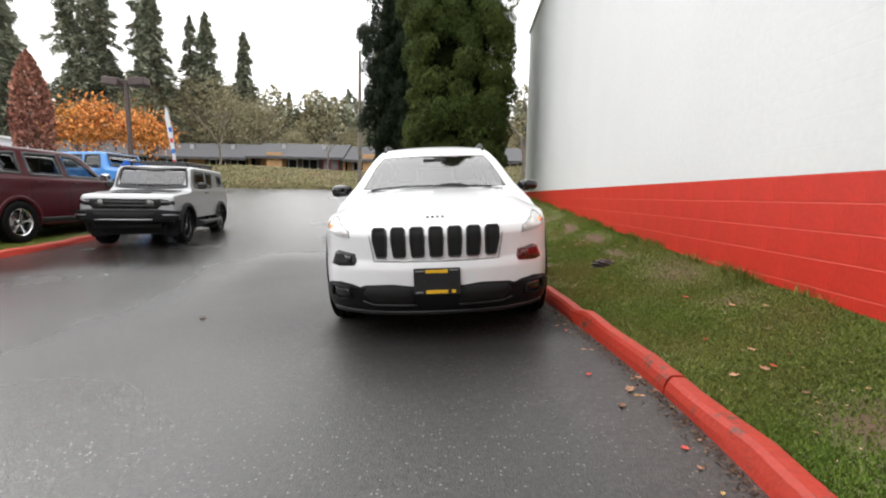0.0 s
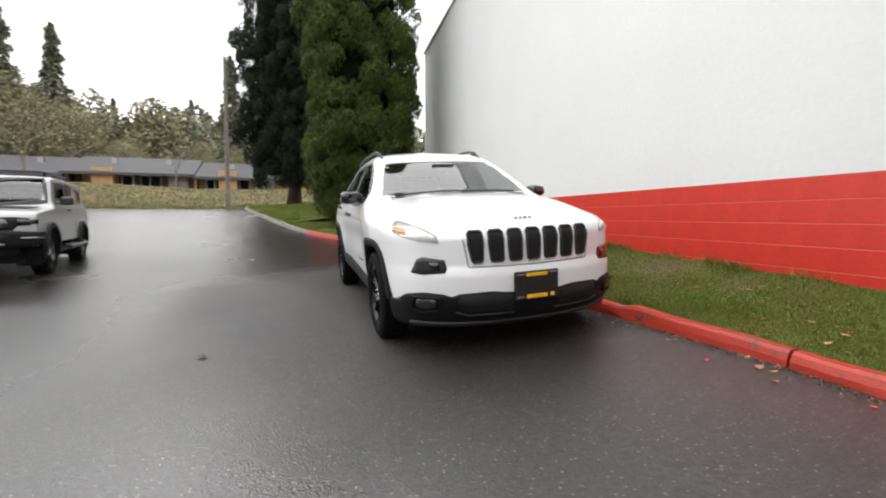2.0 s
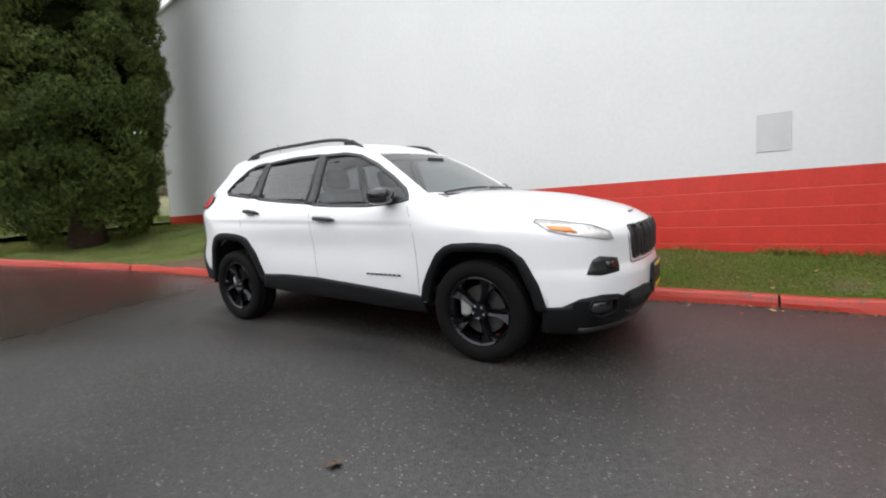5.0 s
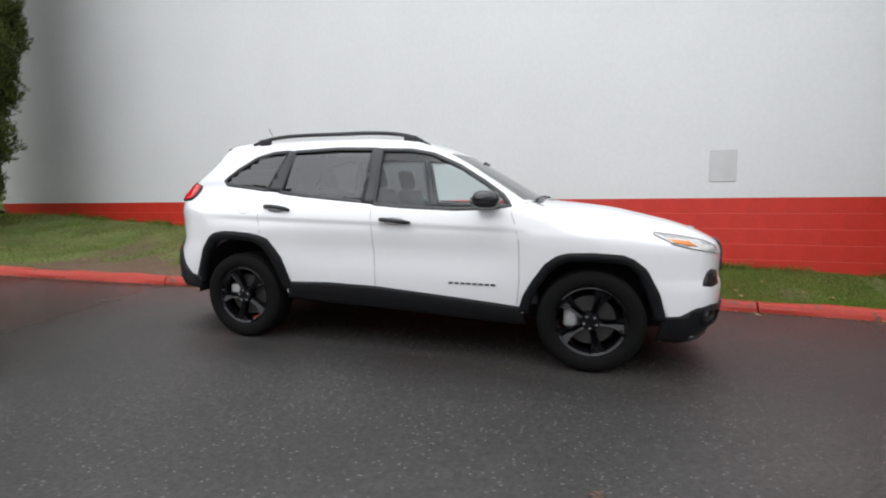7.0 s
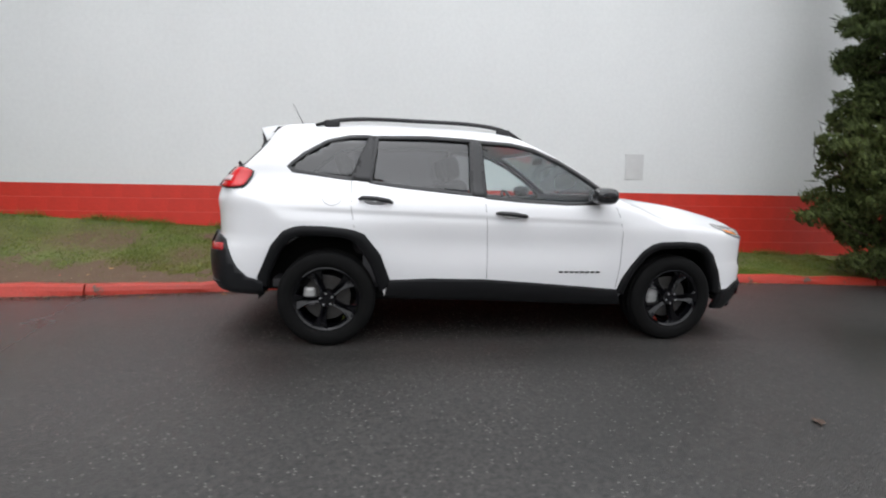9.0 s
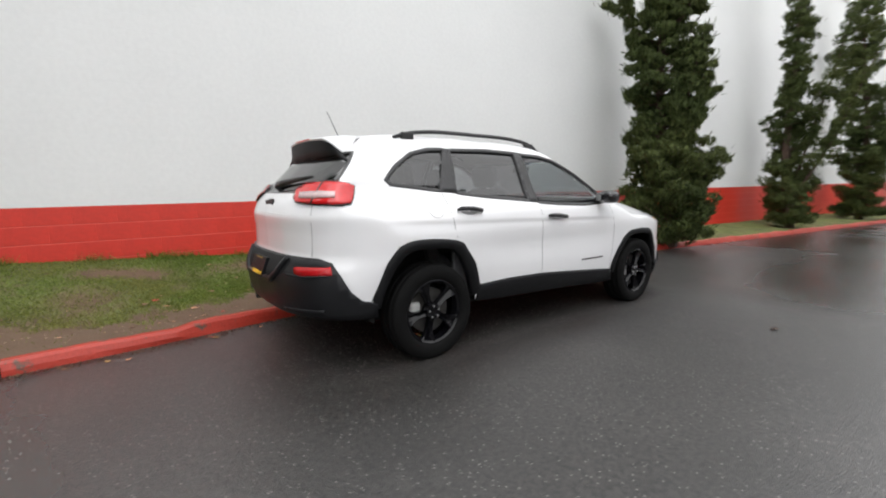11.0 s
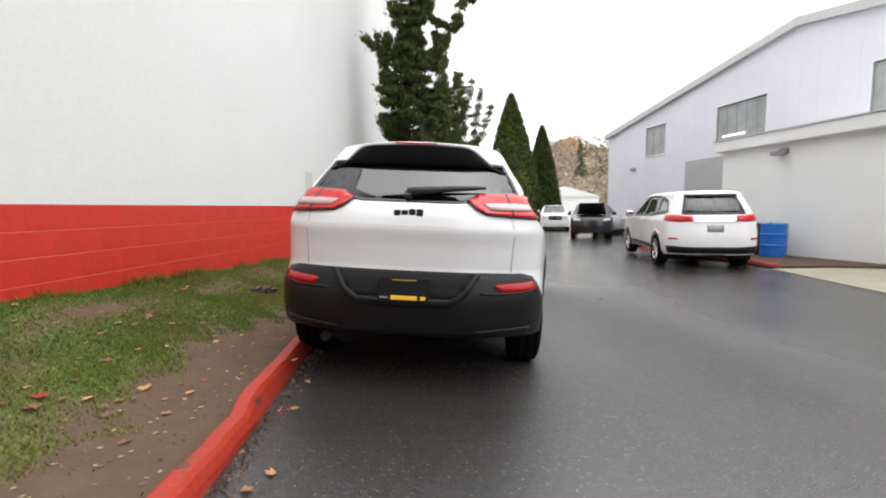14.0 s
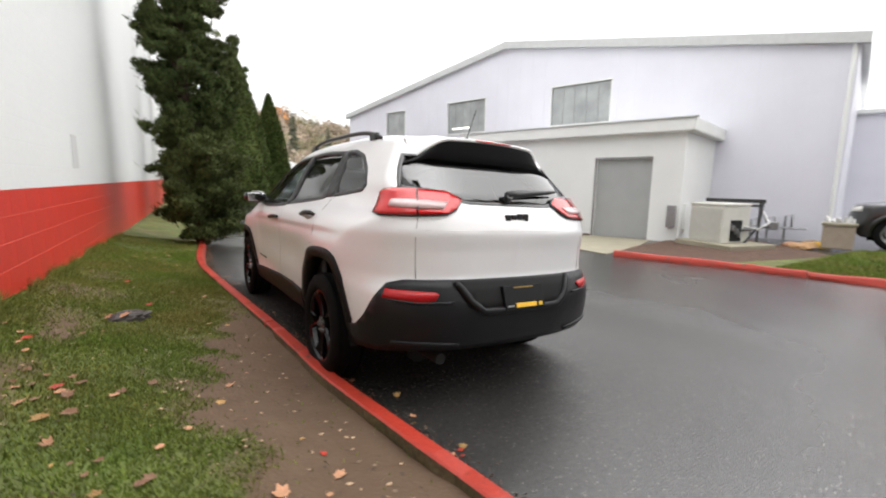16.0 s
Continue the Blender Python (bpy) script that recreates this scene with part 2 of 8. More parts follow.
LAMP_PALE = mat("pale_pink_lens", (0.60, 0.44, 0.44), 0.14, coat=0.8, vary=0.12, scale=30)
LAMP_AMBER = mat("amber_lens", (0.85, 0.26, 0.03), 0.12, coat=0.9, vary=0.1, scale=30)
YELLOW = mat("yellow_print", (0.80, 0.48, 0.02), 0.45, vary=0.05)
GREY_PRINT = mat("grey_print", (0.32, 0.32, 0.32), 0.5, vary=0.05)
CLEAR = glass_mat("clear_car_glass", (0.78, 0.84, 0.84), ior=1.55)
TINTED = glass_mat("tinted_car_glass", (0.17, 0.17, 0.18), ior=1.8, rough=0.02)
BACK_GLASS = glass_mat("tinted_back_glass", (0.05, 0.05, 0.052), ior=2.15, rough=0.05)
FAR_SCREEN = glass_mat("parked_car_glass", (0.35, 0.38, 0.40), ior=2.1, rough=0.06)
WINDSCREEN = glass_mat("windscreen_glass", (0.26, 0.28, 0.29), ior=2.2, rough=0.05)
SEAT_CLOTH = mat("grey_seat_cloth", (0.10, 0.10, 0.105), 0.85, vary=0.15, scale=30, bump=0.3)
SEAT_PALE = mat("pale_seat_cloth", (0.36, 0.34, 0.31), 0.85, vary=0.12, scale=30, bump=0.3)
BUILD_LILAC = mat("pale_lilac_metal_siding", (0.70, 0.70, 0.77), 0.5, vary=0.03, scale=0.8, detail=0.02)
BUILD_WHITE = mat("white_siding", (0.77, 0.78, 0.77), 0.55, vary=0.03, scale=0.8, detail=0.02)
ROLL_DOOR = mat("grey_roll_door", (0.40, 0.41, 0.41), 0.5, vary=0.05, scale=2)
ROOF_GREY = mat("grey_roof", (0.065, 0.065, 0.07), 0.8, vary=0.12, scale=1.5, detail=0.1)
WIN_GREY = mat("dusty_window", (0.34, 0.36, 0.36), 0.25, vary=0.22, scale=1.2)
BIN_BLUE = mat("blue_plastic", (0.015, 0.15, 0.55), 0.4, vary=0.06)
BARK = mat("bark", (0.085, 0.055, 0.04), 0.9, vary=0.25, scale=6, detail=0.3, dscale=40, bump=0.8, bscale=25)
CROWN_SHADE = mat("crown_core_shade", (0.008, 0.011, 0.004), 1.0, spec=0.0, vary=0.5, scale=9, bump=1.0, bscale=14)
BARK_GREY = mat("grey_bark", (0.17, 0.145, 0.12), 0.9, vary=0.2, scale=5, bump=0.6)
TIMBER = mat("tan_timber", (0.42, 0.25, 0.12), 0.7, vary=0.15, scale=3)
PALE_PANEL = mat("pale_panel", (0.62, 0.62, 0.62), 0.5, vary=0.05)
# brown shop walls darkened in colour for the shade under the low eaves
mat_shade_front = mat("shaded_brown_front", (0.09, 0.065, 0.05), 0.7, vary=0.2, scale=2)
PINK = mat("pink_shopfront", (0.55, 0.10, 0.25), 0.5, vary=0.08)
POLE_BROWN = mat("brown_pole_paint", (0.075, 0.05, 0.045), 0.6, vary=0.1)


def leaf_mat(name, color, tint, rough=0.6, spread_by=0.4):
    return mat(name, color, rough, per_island=spread_by, tint=tint, scale=0.8, spec=0.12)


SEQUOIA = leaf_mat("sequoia_foliage", (0.029, 0.046, 0.010), (0.080, 0.100, 0.022), spread_by=0.45)
DARK_FIR = leaf_mat("dark_fir_foliage", (0.011, 0.019, 0.010), (0.020, 0.031, 0.013))
JUNIPER = leaf_mat("juniper_foliage", (0.046, 0.066, 0.022), (0.098, 0.115, 0.036))
CEDAR = leaf_mat("arborvitae_foliage", (0.048, 0.072, 0.018), (0.078, 0.096, 0.027))
# distant foliage colours paled towards grey, painting in the haze
HAZED_FIR = leaf_mat("hazed_fir_foliage", (0.155, 0.178, 0.128), (0.215, 0.215, 0.15))
HAZED_OLIVE = leaf_mat("hazed_olive_scrub", (0.25, 0.24, 0.15), (0.31, 0.265, 0.16), spread_by=0.25)
HAZED_BRUSH = leaf_mat("hazed_tan_brush", (0.37, 0.31, 0.25), (0.40, 0.325, 0.25), spread_by=0.12)
ORANGE = leaf_mat("orange_maple", (0.60, 0.29, 0.075), (0.52, 0.20, 0.07))
RUSSET = leaf_mat("russet_leaves", (0.30, 0.13, 0.10), (0.36, 0.19, 0.13))
SHRUB = leaf_mat("shrub_leaves", (0.05, 0.08, 0.02), (0.09, 0.11, 0.03))


# ---- helpers for building ----
def part(name, bm, material, parent=None, label="", smooth=False):
    """Links a bmesh as one mesh object, under a thing or a part when one is given."""
    me = bpy.data.meshes.new(name)
    if smooth:
        for fc in bm.faces:
            fc.smooth = True
    bm.to_mesh(me)
    bm.free()
    me.materials.append(material)
    ob = new(name, me)
    if parent is not None:
        ob.parent = parent
    if label:
        ob["label"] = label
    return ob


def raw(name, verts, faces, material, parent=None, label="", smooth=False):
    me = bpy.data.meshes.new(name)
    me.from_pydata([tuple(map(float, v)) for v in verts] if not isinstance(verts, np.ndarray) else verts.tolist(), [], faces if isinstance(faces, list) else faces.tolist())
    me.materials.append(material)
    if smooth:
        me.shade_smooth()
    ob = new(name, me)
    if parent is not None:
        ob.parent = parent
    if label:
        ob["label"] = label
    return ob


def thing(name, m, label, category, group="", kind=""):
    ob = new(name)
    ob.empty_display_size = 0.1
    ob.matrix_world = m
    return tagged(ob, label, category, group, kind)


def box(bm, x0, x1, y0, y1, z0, z1, bevel=0.0, seg=2, m=None):
    r = bmesh.ops.create_cube(bm, size=1)
    vs = r["verts"]
    for v in vs:
        v.co = Vector(((x0 + x1) / 2 + v.co.x * (x1 - x0), (y0 + y1) / 2 + v.co.y * (y1 - y0), (z0 + z1) / 2 + v.co.z * (z1 - z0)))
    if bevel:
        es = list({e for v in vs for e in v.link_edges})
        r2 = bmesh.ops.bevel(bm, geom=es, offset=bevel, segments=seg, affect="EDGES", profile=0.5)
        vs = list({v for fc in r2["faces"] for v in fc.verts} | {v for v in vs if v.is_valid})
    if m is not None:
        bmesh.ops.transform(bm, matrix=m, verts=vs)
    return bm


def boxed(*a, **k):
    return box(bmesh.new(), *a, **k)


def rod(bm, a, b, r0, r1=None, seg=10, caps=True):
    a, b = Vector(a), Vector(b)
    d = b - a
    m = Matrix.Translation((a + b) / 2) @ d.to_track_quat("Z", "Y").to_matrix().to_4x4()
    bmesh.ops.create_cone(bm, cap_ends=caps, segments=seg, radius1=r0, radius2=r0 if r1 is None else r1, depth=d.length, matrix=m)
    return bm


def tube(points, radius, seg=8):
    """A round bar along a polyline; radius may be one number or one for each point."""
    bm = bmesh.new()
    pts = [Vector(p) for p in points]
    rings = []
    for i, p in enumerate(pts):
        d = (pts[min(i + 1, len(pts) - 1)] - pts[max(i - 1, 0)]).normalized()
        q = d.to_track_quat("Z", "Y").to_matrix()
        r = radius[i] if isinstance(radius, (list, tuple)) else radius
        rings.append([bm.verts.new(p + q @ Vector((r * math.cos(k * math.tau / seg), r * math.sin(k * math.tau / seg), 0))) for k in range(seg)])
    for a, b in zip(rings, rings[1:]):
        for k in range(seg):
            bm.faces.new((a[k], a[(k + 1) % seg], b[(k + 1) % seg], b[k]))
    bm.faces.new(rings[0][::-1])
    bm.faces.new(rings[-1])
    return bm


def ss(a, b, x):
    t = np.clip((x - a) / (b - a), 0, 1)
    return t * t * (3 - 2 * t)


# ---- the lie of the land ----
def road_z(x, y):
    """Height of the paved ground: it climbs towards the wall, falls away behind the camera's start and rises to the far lot."""
    x, y = np.asarray(x, float), np.asarray(y, float)
    xs = np.where(x < -1.6, -1.6 - 0.9 * (1 - np.exp((np.minimum(x, -1.6) + 1.6) / 0.9)), np.minimum(x, 3.5))
    return 0.0489 * xs + 0.014 * np.clip(y, -60, 30) + 1.12 * ss(4.5, 18.5, y)


KERB_LINE = [(-1.9, -30.0), (-0.7, -22.0), (0.10, -15.0), (0.70, -9.0), (1.05, -5.8), (1.20, -4.1), (1.24, -3.1), (1.16, -1.9), (1.06, -0.7), (0.95, 0.6),
             (0.90, 1.5), (0.79, 2.3), (0.67, 3.1), (0.60, 3.8), (0.54, 4.5), (0.45, 5.4), (0.20, 6.5), (-0.32, 7.8), (-1.15, 9.3), (-2.05, 11.6), (-2.85, 14.0), (-3.45, 16.2),
             (-3.62, 17.6), (-3.2, 18.7), (-2.2, 19.3), (2.0, 20.4), (9.0, 21.4), (20.0, 22.0)]


def resample(line, step):
    """Even points along a smooth curve through the given ones."""
    p = [Vector((*q, 0)) for q in line]
    out = []
    for i in range(len(p) - 1):
        a, b, c, d = p[max(i - 1, 0)], p[i], p[i + 1], p[min(i + 2, len(p) - 1)]
        n = max(2, int((c - b).length / step))
        for k in range(n):
            t = k / n
            out.append(0.5 * ((2 * b) + (c - a) * t + (2 * a - 5 * b + 4 * c - d) * t * t + (3 * b - a - 3 * c + d) * t ** 3))
    out.append(p[-1])
    return [(q.x, q.y) for q in out]


KERB_FINE = resample([(x - 0.05, y) for x, y in KERB_LINE], 0.15)
_ky, _kx = np.array([q[1] for q in KERB_FINE if q[1] < 17.4]), np.array([q[0] for q in KERB_FINE if q[1] < 17.4])


def kerb_x(y):
    return np.interp(y, _ky, _kx)


WALL_YAW = math.atan(0.047)
WALL_END, WALL_FAR = 11.5, -46.0


def wall_x(y):
    return 2.75 + 0.047 * np.asarray(y, float)


def wall_foot(y):
    """Where the lawn meets the wall."""
    y = np.asarray(y, float)
    return np.where(y > 0, 0.45 + 0.056 * np.minimum(y, 9.5), np.maximum(0.45 + 0.034 * y, 0.20 + 0.016 * (y + 8)))


def lawn_z(x, y):
    """Lawn between the kerb and the wall, lifting towards the wall."""
    x, y = np.asarray(x, float), np.asarray(y, float)
    k = kerb_x(y) + 0.128
    t = np.clip((x - k) / np.maximum(wall_x(y) - k, 0.3), 0, 1)
    a = road_z(k, y) + 0.074 - 0.036 * ss(-0.5, 1.5, y) * (1 - ss(5.5, 7.5, y))
    b = np.maximum(wall_foot(y), road_z(wall_x(y), y) + 0.08)
    bumps = 0.018 * np.sin(x * 3.1 + y * 1.7) + 0.014 * np.sin(x * 5.3 - y * 2.9) + 0.01 * np.sin(y * 6.1 + x)
    return a + (b - a) * t ** 1.7 + bumps * np.minimum(1, t * 4) * np.minimum(1, (1 - t) * 5 + 0.2)


def axis_steps(marks):
    """Grid lines from (start, end, step) stretches."""
    out = []
    for a, b, s in marks:
        out += list(np.arange(a, b - 1e-6, s))
    return np.array(out + [marks[-1][1]])


def sheet(name, xs, ys, zf, material, parent=None, smooth=True):
    X, Y = np.meshgrid(xs, ys)
    Z = zf(X, Y)
    v = np.stack([X, Y, Z], -1).reshape(-1, 3)
    nx = len(xs)
    i = np.arange(len(ys) - 1)[:, None] * nx + np.arange(nx - 1)
    fcs = np.stack([i, i + 1, i + nx + 1, i + nx], -1).reshape(-1, 4)
    return raw(name, v, fcs, material, parent, smooth=smooth)


gx = axis_steps([(-2500, -200, 460), (-200, -40, 16), (-40, -8, 2), (-8, 4, 0.25), (4, 40, 3), (40, 200, 16), (200, 2500, 460)])
gy = axis_steps([(-2500, -200, 460), (-200, -60, 14), (-60, -10, 2), (-10, 24, 0.25), (24, 60, 3), (60, 200, 14), (200, 2500, 460)])
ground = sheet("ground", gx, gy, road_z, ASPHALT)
gX, gY = np.meshgrid(gx, gy)
# gloss masked down: deepens the dark under the parked car, dulls reflections wallward
att = ground.data.attributes.new("dulled", "FLOAT", "POINT")
wall_side = (0.50 * ss(-3.8, -2.4, gX) * ss(-3.4, -1.4, gY) + 0.42 * ss(-1.9, -0.5, gX) * (1 - ss(-3.4, -1.4, gY)) * ss(-9.0, -5.0, gY)) * (1 - ss(1.6, 4.4, gY)) * (0.85 + 0.15 * np.sin(gX * 2.3 + gY * 1.1))
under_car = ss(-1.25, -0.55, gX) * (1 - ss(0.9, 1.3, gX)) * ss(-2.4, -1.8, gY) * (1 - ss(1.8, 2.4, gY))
att.data.foreach_set("value", np.maximum(wall_side, under_car).reshape(-1).astype(np.float32))
tagged(ground, "dark wet asphalt driveway and parking lot", "ground", kind="structure")

# lawn strip between kerb and wall
rows = np.concatenate([np.arange(-30, -9, 0.5), np.arange(-9, 11.5, 0.12)])
cols = np.linspace(0, 1, 26)
Y = np.repeat(rows[:, None], len(cols), 1)
K = kerb_x(Y) + 0.115
X = K + (wall_x(Y) + 0.05 - K) * cols
lv = np.stack([X, Y, lawn_z(X, Y)], -1).reshape(-1, 3)
nc = len(cols)
ii = np.arange(len(rows) - 1)[:, None] * nc + np.arange(nc - 1)


def worn_at(x, y):
    """How bare the lawn strip is: a trodden band behind the kerb and some patches."""
    d = x - kerb_x(y) - 0.15
    w = 0.20 + 0.42 * ss(0.0, 1.1, y) - 0.05 * np.sin(y * 2.3) + 0.30 * ss(2.9, 3.7, y) - 0.35 * ss(5.0, 7.0, y)
    w = w + 0.10 * np.sin(y * 5.3 + 1.3 * np.sin(x * 7)) + 0.09 * np.sin(y * 13.1 + x * 9) + 0.05 * np.sin(y * 23.0 - x * 17)
    band = (1 - ss(w * 0.6, w * 1.35 + 0.08, d)) * ss(-1.6, 0.6, y) * (1 - ss(5.5, 7.5, y))
    v = band * 0.85
    path = np.exp(-((wall_x(y) - x - 0.38 - 0.06 * np.sin(y * 3.1)) / 0.17) ** 2) * ss(-0.6, 0.5, y) * (1 - ss(3.6, 4.4, y))
    v = np.maximum(v, path * np.clip(0.58 + 0.28 * np.sin(y * 4.3 + 0.8) + 0.12 * np.sin(y * 11 + x * 6), 0.05, 0.75))
    for px_, py_, rx, ry in ((2.40, -0.9, 0.42, 0.55), (2.12, 2.58, 0.16, 0.14), (1.95, 3.4, 0.45, 0.4), (2.35, 4.6, 0.5, 0.9), (2.3, -1.9, 0.25, 0.3), (1.8, -3.6, 0.25, 0.3), (1.75, 6.0, 0.7, 0.5), (1.5, -6.4, 0.5, 0.7)):
        q = ((x - px_) / rx) ** 2 + ((y - py_) / ry) ** 2
        v = np.maximum(v, 0.52 * np.exp(-q ** 1.5))
    return v


lawn = raw("lawn", lv, np.stack([ii, ii + 1, ii + nc + 1, ii + nc], -1).reshape(-1, 4), GRASS_SOIL, smooth=True)
att = lawn.data.attributes.new("worn", "FLOAT", "POINT")
att.data.foreach_set("value", worn_at(lv[:, 0], lv[:, 1]).astype(np.float32))
tagged(lawn, "damp patchy lawn strip with bare soil along the red wall", "lawn", kind="structure")

# lawn under the tall trees beyond the end of the wall
tl_rows = np.arange(11.3, 22.0, 0.3)
Y = np.repeat(tl_rows[:, None], 30, 1)
K = np.where(Y < 17.4, kerb_x(np.minimum(Y, 17.3)), np.interp(Y, [17.4, 18.7, 19.3, 20.4, 22.0], [-3.62, -3.2, -2.2, 2.0, 20])) + 0.13
X = K + (26 - K) * (np.linspace(0, 1, 30) ** 1.8)
tv = np.stack([X, Y, road_z(X, Y) + 0.12 + 0.10 * ss(0, 3, X - K) + 0.02 * np.sin(X * 2.1 + Y * 1.3)], -1).reshape(-1, 3)
ii = np.arange(len(tl_rows) - 1)[:, None] * 30 + np.arange(29)
tree_lawn = raw("lawn_far", tv, np.stack([ii, ii + 1, ii + 31, ii + 30], -1).reshape(-1, 4), GRASS_SOIL, smooth=True)
tagged(tree_lawn, "mossy green lawn under the tall conifers", "lawn", kind="structure")


# kerb: painted concrete lengths with open joints
def kerb_run(name, pts, material, label, length=2.9, width=0.15, height=0.108, flip=1, seed=1):
    rng = random.Random(seed)
    root = thing(name, Matrix(), label, "kerb", kind="structure")
    run, acc = [], 0.0
    sets = []
    for i, p in enumerate(pts):
        if i:
            acc += math.dist(p, pts[i - 1])
        run.append(p)
        if acc > length or i == len(pts) - 1:
            if len(run) > 1:
                sets.append(run)
            run, acc = [p], rng.uniform(-0.5, 0.3)
    prof = [(0.0, -0.10), (0.010, 0.40), (0.026, 0.80), (0.046, 1.0), (0.112, 1.0), (0.124, 0.93), (0.128, 0.55), (0.128, -0.10)]
    for s in sets:
        bm = bmesh.new()
        rings = []
        for i, p in enumerate(s):
            a, b = s[max(i - 1, 0)], s[min(i + 1, len(s) - 1)]
            d = Vector((b[0] - a[0], b[1] - a[1])).normalized()
            nrm = Vector((d.y, -d.x)) * flip
            q = Vector(p)
            if i == 0:
                q = q + d * 0.009
            if i == len(s) - 1:
                q = q - d * 0.009
            z0 = float(road_z(q.x, q.y))
            j = 0.005 * math.sin(q.y * 7.3 + q.x * 3) + 0.006 * math.sin(q.y * 2.9 + 1.1) + rng.uniform(-0.004, 0.004) - (0.018 if rng.random() < 0.06 else 0.0)
            rings.append([bm.verts.new((q.x + nrm.x * (o * width / 0.15 + (j if 0 < k < 7 else 0)), q.y + nrm.y * (o * width / 0.15 + (j if 0 < k < 7 else 0)), z0 + h * (height + j))) for k, (o, h) in enumerate(prof)])
        for r0, r1 in zip(rings, rings[1:]):
            for k in range(len(prof) - 1):
                bm.faces.new((r0[k], r0[k + 1], r1[k + 1], r1[k]))
        bm.faces.new(rings[0])
        bm.faces.new(rings[-1][::-1])
        bmesh.ops.recalc_face_normals(bm, faces=bm.faces)
        bm.faces.ensure_lookup_table()
        for i in range((len(rings) - 1) * (len(prof) - 1)):
            if i % (len(prof) - 1) >= 5:
                bm.faces[i].material_index = 1
        part("kerb_section", bm, material, root, smooth=False).data.materials.append(KERB_BACK)
    return root


kerb_run("kerb_1", [p for p in KERB_FINE if p[1] < 9.4 and p[0] < 2], KERB_RED, "red-painted concrete kerb with scuffed paint")
kerb_run("kerb_2", KERB_FINE[[i for i, p in enumerate(KERB_FINE) if p[1] < 9.4 and p[0] < 2][-1]:], KERB_GREY, "bare weathered concrete kerb round the tree lawn")

# ---- the long painted block wall ----
def wall_top(y):
    return 7.72 - 0.060 * y


WALL_M = pose(2.75, 0, 0, 0, 0, -math.degrees(WALL_YAW))
UP = math.sqrt(1 + 0.047 ** 2)
wall = thing("wall_east", WALL_M, "long block wall, white above a bright red painted base", "wall", kind="structure")
bm = bmesh.new()
ya, yb = WALL_FAR * UP, WALL_END * UP
vs = [bm.verts.new(c) for c in ((0, ya, -1.5), (0, yb, -1.5), (0, yb, wall_top(WALL_END)), (0, ya, wall_top(WALL_FAR)), (9, ya, -1.5), (9, yb, -1.5), (9, yb, wall_top(WALL_END)), (9, ya, wall_top(WALL_FAR)))]
for q in ((0, 1, 2, 3), (5, 4, 7, 6), (1, 5, 6, 2), (4, 0, 3, 7), (3, 2, 6, 7), (0, 4, 5, 1)):
    bm.faces.new([vs[i] for i in q])
bmesh.ops.recalc_face_normals(bm, faces=bm.faces)
part("wall_core", bm, WALL_WHITE, wall)
bm = boxed(-0.06, 0.25, -0.02 + ya, yb + 0.02, -0.04, 0.06, bevel=0.01)
for v in bm.verts:
    v.co.z += wall_top(v.co.y / UP) - 0.01
part("coping", bm, BUILD_WHITE, wall, "white metal edge strip along the roof line")
RED_TOP, COURSE = 1.242, 0.1985
# painted courses: every bed joint is a shallow groove
bm = bmesh.new()
z = RED_TOP
while z < 10.6:
    y0, y1 = ya, yb
    if wall_top(WALL_END) < z + COURSE:
        y1 = min(yb, (7.72 - z - COURSE) / 0.060 * UP)
    if y1 > y0 + 1:
        pr = [(-0.0054, 0.0005), (-0.0058, 0.004), (-0.006, 0.012), (-0.006, COURSE - 0.012), (-0.0058, COURSE - 0.004), (-0.0054, COURSE - 0.0005)]
        rings = [[bm.verts.new((px, yy, z + pz)) for px, pz in pr] for yy in (y0, y1)]
        for k in range(5):
            bm.faces.new((rings[0][k], rings[0][k + 1], rings[1][k + 1], rings[1][k]))
    z += COURSE
bmesh.ops.recalc_face_normals(bm, faces=bm.faces)
tagged(part("white_courses", bm, WALL_WHITE, wall), kind="stuff")


# ---- shaping of car bodies ----
from mathutils.bvhtree import BVHTree


def table(rows):
    a, b = np.array([r[0] for r in rows]), np.array([r[1] for r in rows])
    o = np.argsort(a)
    a, b = a[o], b[o]
    # a smooth curve through the rows, without overshoot
    h = np.diff(a)
    s = np.diff(b) / h
    t = np.zeros(len(a))
    t[1:-1] = np.where(s[:-1] * s[1:] > 0, 2 * s[:-1] * s[1:] / (s[:-1] + s[1:] + 1e-12), 0)
    t[0], t[-1] = s[0], s[-1]

    def at(x):
        x = np.clip(x, a[0], a[-1])
        i = np.clip(np.searchsorted(a, x) - 1, 0, len(h) - 1)
        u = (x - a[i]) / h[i]
        return (b[i] * (1 + 2 * u) + t[i] * h[i] * u) * (1 - u) ** 2 + (b[i + 1] * (3 - 2 * u) - t[i + 1] * h[i] * (1 - u)) * u ** 2

    return at


def smax(a, b, k):
    h = np.maximum(k - np.abs(a - b), 0) / k
    return np.maximum(a, b) + h * h * k * 0.25


